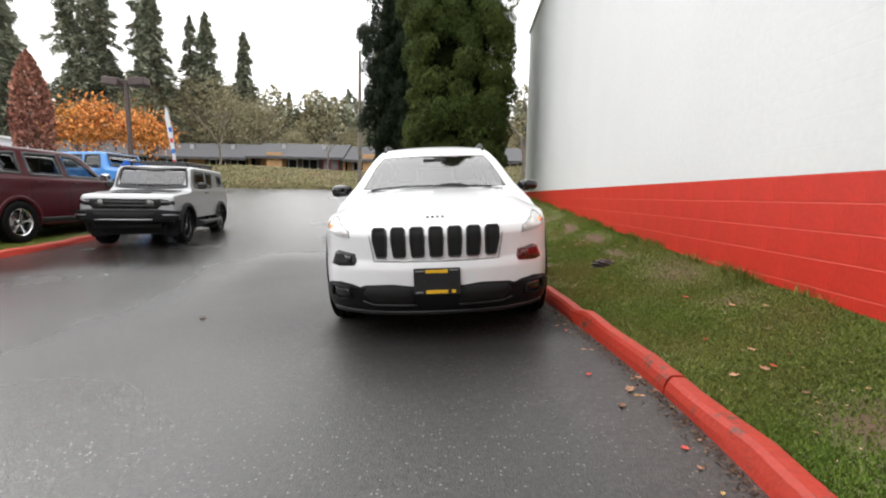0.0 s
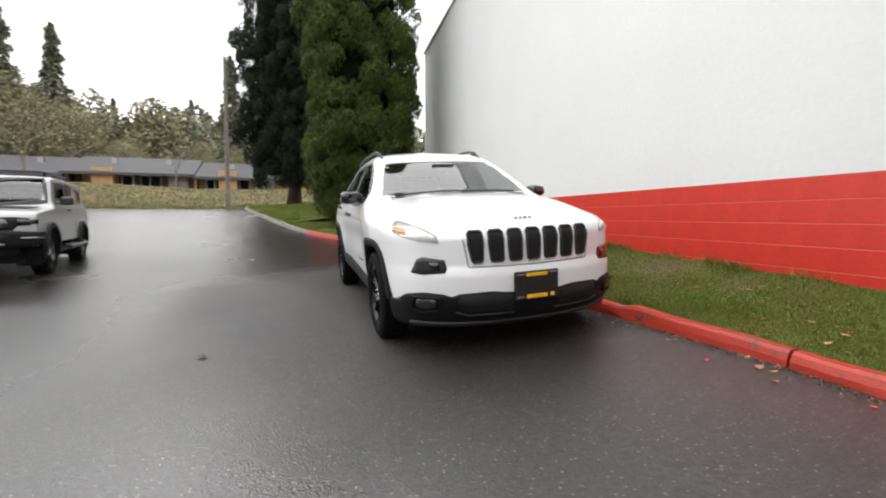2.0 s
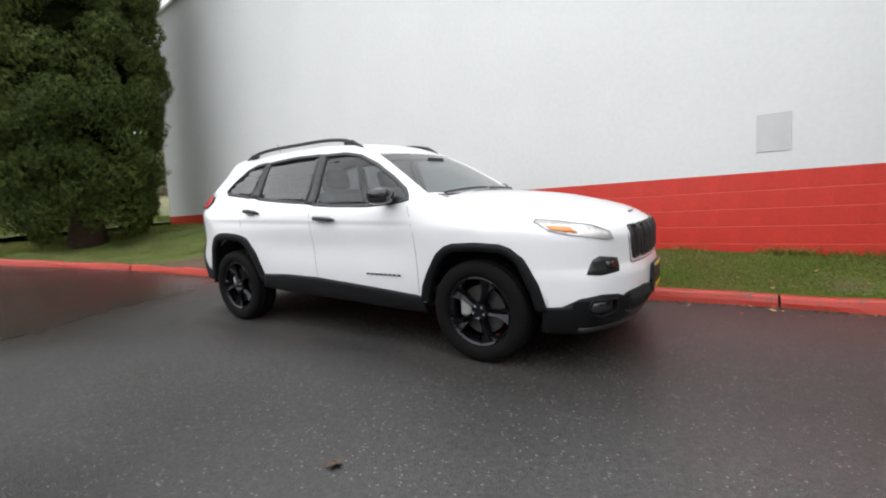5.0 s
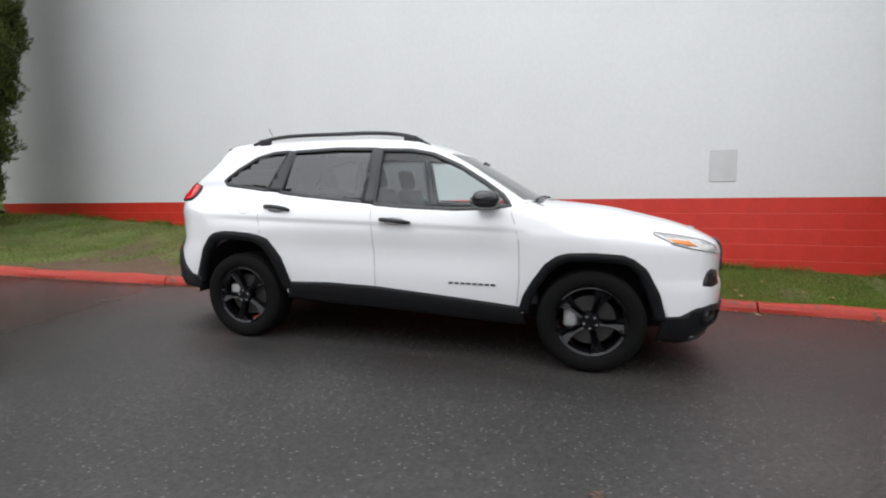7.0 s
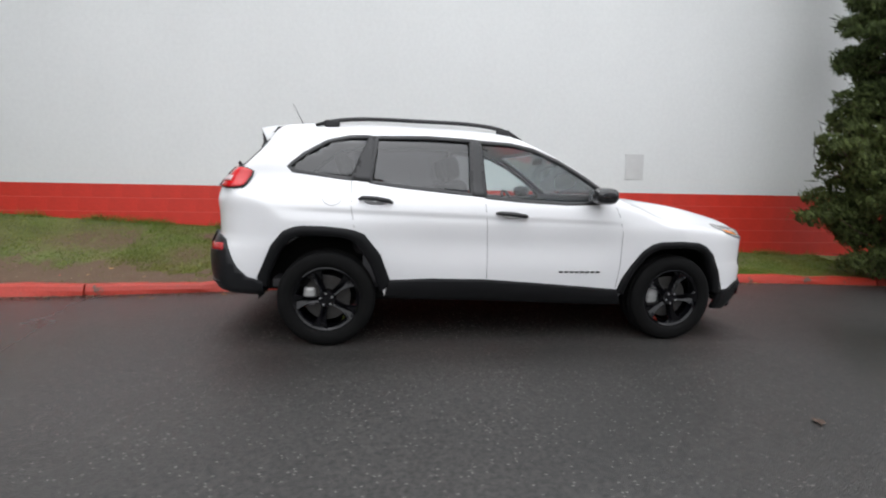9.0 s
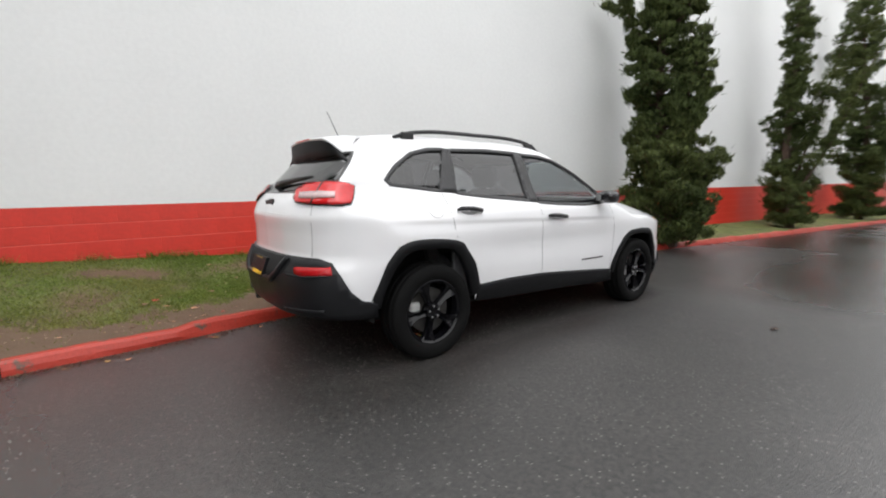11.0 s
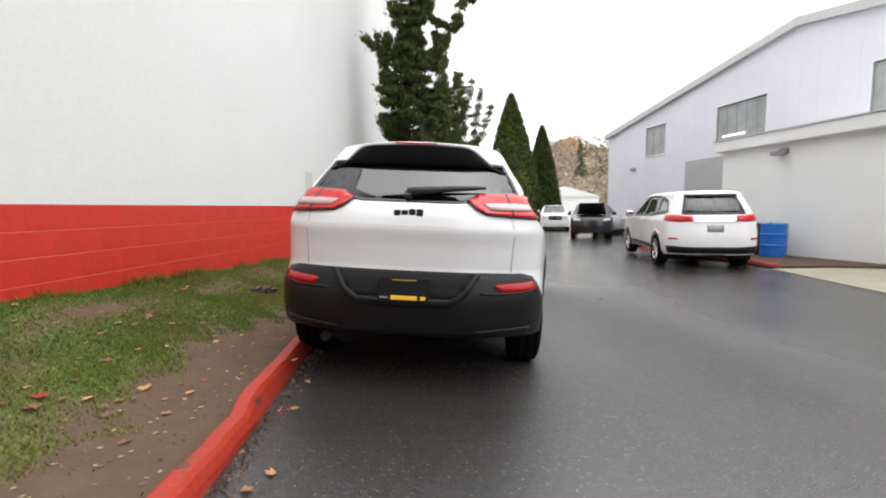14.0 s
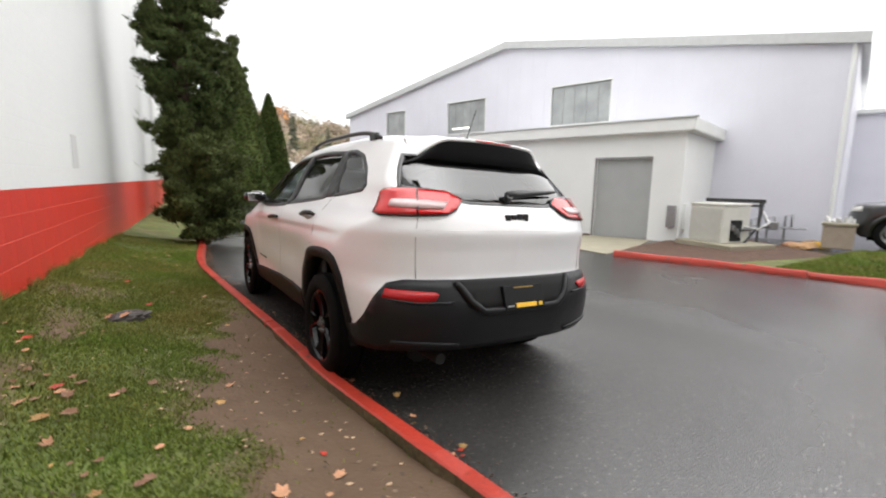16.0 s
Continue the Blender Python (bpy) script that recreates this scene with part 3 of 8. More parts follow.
class Shell:
    """A closed car body: the meeting of side, nose, tail, top and floor surfaces with rounded edges between them."""

    def __init__(self, width, nose, tail, top, floor, spine, core_z, bounds, step=0.02, round_by=0.05):
        def inside(p):
            x, y, z = np.abs(p[..., 0]), p[..., 1], p[..., 2]
            f = smax(x - width(y, z), nose(x, z) - y, round_by)
            f = smax(f, y - tail(x, z), round_by)
            f = smax(f, z - top(x, y), round_by)
            return smax(f, floor - z, 0.03)

        bx, by0, by1, bz0, bz1 = bounds
        verts, faces, index = [], [], {}

        def add(points):
            ids = []
            for q in points:
                key = tuple(np.round(q, 5))
                if key not in index:
                    index[key] = len(verts)
                    verts.append(q)
                ids.append(index[key])
            return ids

        ys = np.linspace(by0, by1, int((by1 - by0) / step) + 1)
        zs = np.linspace(bz0, bz1, int((bz1 - bz0) / step) + 1)
        xs = np.linspace(-bx, bx, int(2 * bx / step) + 1)

        def face(us, vs_, make, flip):
            g = [[make(u, v) for v in vs_] for u in us]
            ids = [add(r) for r in g]
            for i in range(len(us) - 1):
                for j in range(len(vs_) - 1):
                    q = (ids[i][j], ids[i + 1][j], ids[i + 1][j + 1], ids[i][j + 1])
                    faces.append(q[::-1] if flip else q)

        face(ys, zs, lambda u, v: (-bx, u, v), True)
        face(ys, zs, lambda u, v: (bx, u, v), False)
        face(xs, zs, lambda u, v: (u, by0, v), False)
        face(xs, zs, lambda u, v: (u, by1, v), True)
        face(xs, ys, lambda u, v: (u, v, bz1), False)
        face(xs, ys, lambda u, v: (u, v, bz0), True)
        P = np.array(verts)
        B = np.stack([np.zeros(len(P)), np.clip(P[:, 1], spine[0], spine[1]), np.full(len(P), core_z)], -1)
        D = P - B
        lo, hi = np.zeros(len(P)), np.full(len(P), 1.3)
        for _ in range(26):
            mid = (lo + hi) / 2
            inn = inside(B + D * mid[:, None]) < 0
            lo, hi = np.where(inn, mid, lo), np.where(inn, hi, mid)
        self.v = B + D * lo[:, None]
        self.f = faces
        self.bvh = BVHTree.FromPolygons(self.v.tolist(), faces)
        q = self.v[np.array(faces)]
        fn = np.cross(q[:, 2] - q[:, 0], q[:, 3] - q[:, 1])
        self.vn = np.zeros_like(self.v)
        for k in range(4):
            np.add.at(self.vn, np.array(faces)[:, k], fn)
        self.nose_c, self.tail_c = spine[0] + 0.4, spine[1] - 0.4

    def mesh(self, name, material, parent, drop=None, label="", openings=()):
        """The body as a mesh without the dropped faces, and with clean-edged openings: (kind, outline, test) cuts along the outline."""
        v, fs = self.v.copy(), np.array(self.f)
        gone = np.zeros(len(fs), bool) if drop is None else drop(v[fs].mean(1))
        for kind, poly, test in openings:
            x, y, z = self.v.T
            a, b = {"left": (y, z), "right": (y, z), "top": (x, y), "tail": (x, z)}[kind]
            inn = test(x, y, z) & in_poly(a, b, poly)
            mixed = inn[fs]
            gone |= mixed.all(1)
            edge = mixed.any(1) & ~mixed.all(1)
            for i in np.unique(fs[edge][mixed[edge]]):
                p = Vector((a[i], b[i]))
                best = None
                for q0, q1 in zip(poly, poly[1:] + poly[:1]):
                    q0, d = Vector(q0), Vector(q1) - Vector(q0)
                    c = q0 + d * min(1.0, max(0.0, (p - q0).dot(d) / max(d.length_squared, 1e-12)))
                    if best is None or (c - p).length < (best - p).length:
                        best = c
                v[i] = self.hit(kind, best.x, best.y)[0]
        fs = fs[~gone]
        used, inv = np.unique(fs, return_inverse=True)
        return raw(name, v[used], inv.reshape(fs.shape), material, parent, label, smooth=True)

    def hit(self, kind, a, b):
        """A point of the body and its outward normal, seen along one axis: left/right (y, z), top (x, y), nose/tail (x, z), or round a corner (angle, z)."""
        if kind == "left":
            o, d = (-3, a, b), (1, 0, 0)
        elif kind == "right":
            o, d = (3, a, b), (-1, 0, 0)
        elif kind == "top":
            o, d = (a, b, 4), (0, 0, -1)
        elif kind == "nose":
            o, d = (a, -5, b), (0, 1, 0)
        elif kind == "tail":
            o, d = (a, 5, b), (0, -1, 0)
        elif kind == "nose_round":
            o, d = (4 * math.sin(a), self.nose_c - 4 * math.cos(a), b), (-math.sin(a), math.cos(a), 0)
        else:
            o, d = (4 * math.sin(a), self.tail_c + 4 * math.cos(a), b), (-math.sin(a), -math.cos(a), 0)
        loc, nrm, idx, _ = self.bvh.ray_cast(Vector(o), Vector(d))
        if loc is None:
            loc, nrm, idx, _ = self.bvh.find_nearest(Vector(o) + Vector(d) * (2.2 if kind in ("left", "right") else 3.0))
        soft = Vector((0, 0, 0))
        for i in self.f[idx]:
            soft += Vector(self.vn[i]).normalized() / ((Vector(self.v[i]) - loc).length + 0.002)
        if soft.length > 1e-6:
            nrm = soft.normalized()
        if nrm.dot(Vector(d)) > 0:
            nrm = -nrm
        return loc, nrm

    def flat(self, kind, p):
        """Rough 3D point to the coordinates that hit() takes."""
        if kind in ("left", "right"):
            return p[1], p[2]
        if kind == "top":
            return p[0], p[1]
        if kind in ("nose", "tail"):
            return p[0], p[2]
        if kind == "nose_round":
            return math.atan2(p[0], self.nose_c - p[1]), p[2]
        return math.atan2(p[0], p[1] - self.tail_c), p[2]

    def skin(self, name, kind, poly, off, thick, material, parent, step=0.04, label="", soft=True, lift=None):
        """A panel that follows the body inside an outline, standing off from it, with a closed back and edges."""
        pts = [Vector((*q, 0)) for q in poly]
        bm = bmesh.new()
        vs = [bm.verts.new(q) for q in pts]
        bm.faces.new(vs)
        for ax in (0, 1):
            lo, hi = min(q[ax] for q in pts), max(q[ax] for q in pts)
            n = int((hi - lo) / step)
            for i in range(1, n + 1):
                at = lo + (hi - lo) * i / (n + 1)
                co, no = Vector((0, 0, 0)), Vector((0, 0, 0))
                co[ax], no[ax] = at, 1
                bmesh.ops.bisect_plane(bm, geom=bm.verts[:] + bm.edges[:] + bm.faces[:], dist=1e-5, plane_co=co, plane_no=no)
        bmesh.ops.triangulate(bm, faces=[fc for fc in bm.faces if len(fc.verts) > 4])
        rim = [(e.verts[0], e.verts[1]) for e in bm.edges if len(e.link_faces) == 1]
        base = list(bm.verts)
        hits = {}
        for v in base:
            loc, nrm = self.hit(kind, v.co.x, v.co.y)
            hits[v] = (loc, nrm)
        tops = list(bm.faces)
        back = {}
        for v in base:
            loc, nrm = hits[v]
            back[v] = bm.verts.new(loc + nrm * (off - thick))
        for v in base:
            loc, nrm = hits[v]
            extra = lift(v.co.x, v.co.y) if lift else 0.0
            v.co = loc + nrm * (off + extra)
        for a, b in rim:
            bm.faces.new((a, b, back[b], back[a]))
        bmesh.ops.recalc_face_normals(bm, faces=bm.faces)
        out = sum(fc.normal.dot(hits[fc.verts[0]][1]) for fc in tops if fc.verts[0] in hits)
        if out < 0:
            bmesh.ops.reverse_faces(bm, faces=bm.faces[:])
        for fc in tops:
            fc.smooth = soft
        return part(name, bm, material, parent, label)

    def band(self, name, kind, path, width, off, thick, material, parent, closed=False, step=0.03, label="", inner=None):
        """A strip along a line on the body; with inner given, the strip between two lines."""
        def fine(line):
            out = []
            seq = list(line) + ([line[0]] if closed else [])
            for a, b in zip(seq, seq[1:]):
                n = max(1, int(math.dist(a, b) / step))
                out += [(a[0] + (b[0] - a[0]) * k / n, a[1] + (b[1] - a[1]) * k / n) for k in range(n)]
            if not closed:
                out.append(tuple(seq[-1]))
            return out

        if inner is not None:
            m = 60
            def even(line):
                q = fine(line)
                d = np.concatenate([[0], np.cumsum([math.dist(a, b) for a, b in zip(q, q[1:])])])
                s = np.linspace(0, d[-1], m)
                return list(zip(np.interp(s, d, [p[0] for p in q]), np.interp(s, d, [p[1] for p in q])))
            A, C = even(path), even(inner)
        else:
            q = fine(path)
            A, C = [], []
            for i, p in enumerate(q):
                a = q[(i - 1) % len(q)] if closed else q[max(i - 1, 0)]
                b = q[(i + 1) % len(q)] if closed else q[min(i + 1, len(q) - 1)]
                d = Vector((b[0] - a[0], b[1] - a[1]))
                d = d.normalized() if d.length else Vector((1, 0))
                A.append((p[0] - d.y * width / 2, p[1] + d.x * width / 2))
                C.append((p[0] + d.y * width / 2, p[1] - d.x * width / 2))
        bm = bmesh.new()
        rings = []
        for a, c in zip(A, C):
            ring = []
            e = 0.12
            for t, h in ((0, off - thick), (0, off - thick * 0.35), (e, off), (1 - e, off), (1, off - thick * 0.35), (1, off - thick)):
                u, v = a[0] + (c[0] - a[0]) * t, a[1] + (c[1] - a[1]) * t
                loc, nrm = self.hit(kind, u, v)
                ring.append(bm.verts.new(loc + nrm * h))
            rings.append(ring)
        pairs = list(zip(rings, rings[1:])) + ([(rings[-1], rings[0])] if closed else [])
        for r0, r1 in pairs:
            for k in range(5):
                bm.faces.new((r0[k], r0[k + 1], r1[k + 1], r1[k]))
        if not closed:
            bm.faces.new(rings[0]), bm.faces.new(rings[-1][::-1])
        bmesh.ops.recalc_face_normals(bm, faces=bm.faces)
        return part(name, bm, material, parent, label, smooth=True)


def in_poly(y, z, poly):
    y, z = np.asarray(y), np.asarray(z)
    r = np.zeros(y.shape, bool)
    for (a, b), (c, d) in zip(poly, poly[1:] + poly[:1]):
        cross = ((b > z) != (d > z)) & (y < (c - a) * (z - b) / ((d - b) if d != b else 1e-9) + a)
        r ^= cross
    return r


def lathe(profile, seg=40, closed=True):
    """A ring about the x axis from (x, radius) rows."""
    bm = bmesh.new()
    rings = [[bm.verts.new((x, r * math.cos(k * math.tau / seg), r * math.sin(k * math.tau / seg))) for k in range(seg)] for x, r in profile]
    pairs = list(zip(rings, rings[1:])) + ([(rings[-1], rings[0])] if closed else [])
    for a, b in pairs:
        for k in range(seg):
            bm.faces.new((a[k], b[k], b[(k + 1) % seg], a[(k + 1) % seg]))
    bmesh.ops.recalc_face_normals(bm, faces=bm.faces)
    return bm


def make_wheel(car, at, side, radius=0.347, width=0.225, rim_mat=WHEEL_BLACK, spokes=5, rim_r=0.235, tread=True, turn=0.0, spoke_style="split"):
    """A wheel standing outwards to -x (side -1) or +x: rim with spokes, tyre, brake disc and bolts."""
    w = width / 2
    rim_bm = lathe([(-w * 0.86, rim_r + 0.004), (-w * 0.9, rim_r - 0.008), (-w * 0.78, rim_r - 0.022), (-w * 0.3, rim_r - 0.035), (w * 0.9, rim_r - 0.03), (w * 0.9, rim_r)], 48)
    rod(rim_bm, (-w * 0.74, 0, 0), (-w * 0.2, 0, 0), 0.058, 0.066, 24)
    for k in range(spokes):
        ang = k * math.tau / spokes + turn
        m = Matrix.Rotation(ang, 4, "X")
        r1 = rim_r - 0.018
        stations = ((0.035, 0.026), (0.075, 0.023), (0.115, 0.024), (0.150, 0.031), (0.180, 0.045), (0.200, 0.058), (0.217, 0.068)) if spoke_style == "split" else ((0.04, 0.030), (0.10, 0.023), (0.16, 0.027), (0.217, 0.034))
        rings = []
        for r, half in stations:
            r *= r1 / 0.217
            dish = -w * (0.72 + 0.10 * (r / r1) - 0.10 * math.sin(math.pi * r / r1))
            deep = 0.010 + 0.010 * r / r1 if spoke_style == "split" else 0.004
            rings.append([rim_bm.verts.new(m @ Vector((dish + dx, a * half, r))) for a, dx in ((-0.92, 0.036), (-1.0, 0.006), (-0.86, -0.004), (-0.42, deep * 0.35), (0.0, deep), (0.42, deep * 0.35), (0.86, -0.004), (1.0, 0.006), (0.92, 0.036))])
        for q0, q1 in zip(rings, rings[1:]):
            for i in range(9):
                rim_bm.faces.new((q0[i], q0[(i + 1) % 9], q1[(i + 1) % 9], q1[i]))
    bmesh.ops.triangulate(rim_bm, faces=[fc for fc in rim_bm.faces if len(fc.verts) > 4])
    bmesh.ops.recalc_face_normals(rim_bm, faces=rim_bm.faces)
    wheel = part("wheel", rim_bm, rim_mat, car)
    R0 = radius
    tyre_bm = lathe([(-w * 0.88, rim_r), (-w * 0.99, rim_r + 0.02), (-w * 1.03, (rim_r + R0) / 2), (-w * 0.97, R0 - 0.030), (-w * 0.86, R0 - 0.010), (-w * 0.62, R0 - 0.001), (-w * 0.60, R0 - 0.010), (-w * 0.56, R0 - 0.010), (-w * 0.54, R0),
                     (-w * 0.06, R0), (-w * 0.04, R0 - 0.010), (w * 0.04, R0 - 0.010), (w * 0.06, R0), (w * 0.54, R0), (w * 0.56, R0 - 0.010), (w * 0.60, R0 - 0.010), (w * 0.62, R0 - 0.001), (w * 0.86, R0 - 0.010), (w * 0.97, R0 - 0.03), (w * 1.03, (rim_r + R0) / 2), (w * 0.9, rim_r)], 56)
    part("tyre", tyre_bm, RUBBER, wheel, smooth=True)
    disc = bmesh.new()
    rod(disc, (-w * 0.22, 0, 0), (-w * 0.08, 0, 0), rim_r * 0.70, None, 36)
    part("brake_disc", disc, DISC, wheel, "dull steel brake disc")
    part("caliper", boxed(-w * 0.36, w * 0.15, rim_r * 0.34, rim_r * 0.72, -0.055, 0.075, bevel=0.018), CALIPER, wheel, "bright brake caliper")
    for k in range(5):
        nuts = bmesh.new()
        a = (k + 0.5) * math.tau / 5 + turn
        rod(nuts, (-w * 0.86, 0.042 * math.cos(a), 0.042 * math.sin(a)), (-w * 0.6, 0.042 * math.cos(a), 0.042 * math.sin(a)), 0.0085, None, 8)
        part("wheel_nut", nuts, CHROME, wheel)
    wheel.matrix_basis = pose(*at) @ (pose(0, 0, 0, 0, 0, 180) if side > 0 else Matrix())
    return wheel


def grown(poly, by):
    """The outline moved outwards by an even distance."""
    n = len(poly)
    area = sum(poly[i][0] * poly[(i + 1) % n][1] - poly[(i + 1) % n][0] * poly[i][1] for i in range(n))
    turn, out = (1 if area > 0 else -1), []
    for i in range(n):
        p, q, r = Vector(poly[i - 1]), Vector(poly[i]), Vector(poly[(i + 1) % n])
        d0, d1 = (q - p).normalized(), (r - q).normalized()
        n0, n1 = Vector((d0.y, -d0.x)) * turn, Vector((d1.y, -d1.x)) * turn
        m = n0 + n1
        m = m * (by / max(0.45, m.length_squared / 2))
        out.append((q.x + m.x, q.y + m.y))
    return out


def mirror_poly(poly):
    return [(-a, b) for a, b in poly][::-1]


# ---- the white sport utility vehicle in the middle ----
CAR_M = pose(0, 0, 0, 0.80, -2.80, 0)


def build_main_car():
    car = thing("sport_utility_vehicle", CAR_M, "white sport utility vehicle with black wheels, parked beside the kerb", "car")
    wl = table([(0.18, 0.80), (0.30, 0.868), (0.45, 0.895), (0.60, 0.912), (0.78, 0.922), (0.90, 0.930), (0.96, 0.923), (1.03, 0.908), (1.085, 0.884), (1.12, 0.855), (1.2, 0.805), (1.35, 0.737), (1.5, 0.660), (1.58, 0.605), (1.7, 0.50)])
    rear_t, rear_g = table([(0.9, 0), (1.4, 0.006), (1.8, 0.028), (2.3, 0.062)]), table([(0.2, 0), (0.8, 0.012), (1.4, 0.055), (1.9, 0.105), (2.3, 0.14)])

    def width(y, z):
        g = ss(1.0, 1.25, z)
        hollow = 0.009 * np.exp(-((z - 0.70) / 0.13) ** 2) * ss(-1.0, -0.6, y) * (1 - ss(0.6, 1.0, y))
        bulge = 0.022 * (np.exp(-((y + 1.35) / 0.42) ** 2) + np.exp(-((y - 1.35) / 0.42) ** 2)) * np.exp(-((z - 0.80) / 0.17) ** 2)
        zc = 0.955 + 0.022 * y
        hollow = hollow + 0.010 * (1 - ss(zc - 0.014, zc + 0.014, z)) * ss(0.60, 0.80, z) * ss(-1.0, -0.7, y) * (1 - ss(1.3, 1.8, y))
        haunch = 0.032 * ss(1.25, 1.85, y) * np.exp(-((z - 1.30) / 0.11) ** 2)
        return wl(z) * (1 - rear_t(np.maximum(y, 0.9)) * (1 - g) - rear_g(np.maximum(y, 0.2)) * g) - hollow + bulge + haunch

    nose0 = table([(0.18, -2.10), (0.26, -2.20), (0.36, -2.268), (0.46, -2.282), (0.56, -2.284), (0.61, -2.274), (0.645, -2.262), (0.70, -2.262), (0.80, -2.262), (0.86, -2.240), (0.90, -2.195), (0.96, -2.09), (1.1, -1.8), (1.3, -1.2)])
    plan_n = table([(0, 0), (0.2, 0.008), (0.45, 0.055), (0.57, 0.10), (0.70, 0.17), (0.78, 0.245), (0.84, 0.36), (0.88, 0.48), (0.93, 0.72), (1.0, 1.1)])

    def nose(x, z):
        return nose0(z) + plan_n(x)

    tail0 = table([(0.18, 2.02), (0.28, 2.12), (0.36, 2.22), (0.48, 2.275), (0.60, 2.285), (0.69, 2.262), (0.755, 2.228), (0.80, 2.216), (0.92, 2.217), (1.02, 2.226), (1.08, 2.210), (1.14, 2.180), (1.20, 2.125), (1.3, 2.035), (1.40, 1.945), (1.46, 1.893), (1.53, 1.835), (1.58, 1.79), (1.7, 1.68)])
    plan_t = table([(0, 0), (0.3, 0.012), (0.5, 0.045), (0.65, 0.095), (0.74, 0.150), (0.80, 0.212), (0.85, 0.300), (0.90, 0.47), (1.0, 0.85)])

    def tail(x, z):
        return tail0(z) - plan_t(x) * (1 + 0.5 * ss(1.2, 1.5, z))

    top0 = table([(-2.4, 0.73), (-2.28, 0.82), (-2.23, 0.880), (-2.13, 0.928), (-2.0, 0.976), (-1.8, 1.028), (-1.5, 1.090), (-1.3, 1.114), (-1.1, 1.134), (-1.0, 1.150), (-0.92, 1.194), (-0.64, 1.358), (-0.43, 1.472), (-0.2, 1.570), (-0.08, 1.606), (0.1, 1.634), (0.5, 1.650), (1.0, 1.650), (1.4, 1.640), (1.7, 1.612), (1.9, 1.580), (2.2, 1.52)])
    crown = table([(-2.3, 0.10), (-1.6, 0.075), (-1.05, 0.09), (-0.85, 0.15), (-0.3, 0.14), (0.0, 0.10), (2.2, 0.09)])

    def top(x, y):
        return top0(y) - crown(y) * x ** 2 - 0.10 * ss(0.55, 0.95, x) * (1 - ss(-1.3, -0.9, y))

    sh = Shell(width, nose, tail, top, 0.20, (-1.55, 1.55), 0.80, (1.05, -2.45, 2.45, 0.12, 1.78), step=0.016, round_by=0.045)
    front_glass = [(0.196, 1.114), (0.212, 1.508), (-0.02, 1.500), (-0.2, 1.466), (-0.41, 1.376), (-0.60, 1.262), (-0.74, 1.165), (-0.785, 1.112), (-0.66, 1.096), (-0.42, 1.086), (-0.05, 1.098)]
    rear_glass = [(0.318, 1.132), (0.305, 1.516), (0.62, 1.524), (0.995, 1.507), (1.040, 1.196), (0.82, 1.172)]
    quarter = [(1.190, 1.214), (1.068, 1.510), (1.20, 1.503), (1.36, 1.462), (1.52, 1.362), (1.612, 1.278), (1.590, 1.258)]
    screen = [(-0.740, -0.885), (-0.58, -0.965), (-0.4, -1.015), (0, -1.050), (0.4, -1.015), (0.58, -0.965), (0.740, -0.885), (0.648, -0.52), (0.572, -0.28), (0.3, -0.345), (0, -0.37), (-0.3, -0.345), (-0.572, -0.28), (-0.648, -0.52)]
    back_glass = [(-0.672, 1.272), (-0.626, 1.375), (-0.575, 1.465), (0.575, 1.465), (0.626, 1.375), (0.672, 1.272), (0.50, 1.258), (0.40, 1.212), (0.30, 1.200), (-0.30, 1.200), (-0.40, 1.212), (-0.50, 1.258)]
    arch_f = [(-0.90, 0.15), (-0.945, 0.43), (-0.995, 0.56), (-1.085, 0.69), (-1.18, 0.757), (-1.36, 0.768), (-1.54, 0.757), (-1.635, 0.68), (-1.72, 0.50), (-1.76, 0.15)]
    arch_r = [(1.79, 0.15), (1.745, 0.54), (1.665, 0.71), (1.575, 0.795), (1.42, 0.812), (1.255, 0.806), (1.13, 0.75), (1.035, 0.60), (0.965, 0.42), (0.93, 0.15)]

    def drop(c):
        x, y, z = c.T
        d = z < np.where(y < -1.7, 0.235, np.where(y > 1.75, 0.40, 0.37))
        return d | (np.abs(x) > 0.7) & (z < 0.45) & (np.abs(y) > 1.6) & (np.abs(y) < np.where(y < 0, 1.775, 1.84))

    holes = [("top", grown(screen, 0.004), lambda x, y, z: (z > 1.10) & (y < -0.05)), ("tail", grown(back_glass, 0.008), lambda x, y, z: y > tail(np.abs(x), z) - 0.030)]
    for poly, by in ((arch_f, 0.014), (arch_r, 0.014), (front_glass, 0.009), (rear_glass, 0.009), (quarter, 0.009)):
        holes += [("left", grown(poly, by), lambda x, y, z: x < -0.5), ("right", grown(poly, by), lambda x, y, z: x > 0.5)]
    sh.mesh("body", CAR_WHITE, car, drop, "white painted body shell", holes)
    for s, kind in ((-1, "left"), (1, "right")):
        # glass and its black surrounds
        for nm, poly, gl in (("front_side_window", front_glass, CLEAR), ("rear_side_window", rear_glass, TINTED), ("quarter_window", quarter, TINTED)):
            ob = sh.skin(nm, kind, grown(poly, 0.010), -0.004, 0.004, gl, car, step=0.06)
            ob.visible_shadow = False
            sh.band("inner_trim", kind, grown(poly, 0.020), 0.036, -0.020, 0.010, TRIM, ob, closed=True, step=0.05)
            sh.band("window_seal", kind, grown(poly, 0.011), 0.030, 0.003, 0.014, TRIM, ob, closed=True, step=0.03)
        sh.skin("pillar_cover", kind, [(0.204, 1.100), (0.222, 1.532), (0.297, 1.538), (0.310, 1.108)], 0.003, 0.012, TRIM, car, step=0.05, label="satin black pillar trim")
        sh.skin("pillar_cover", kind, [(1.048, 1.182), (1.004, 1.528), (1.062, 1.525), (1.190, 1.194)], 0.003, 0.012, TRIM, car, step=0.05)
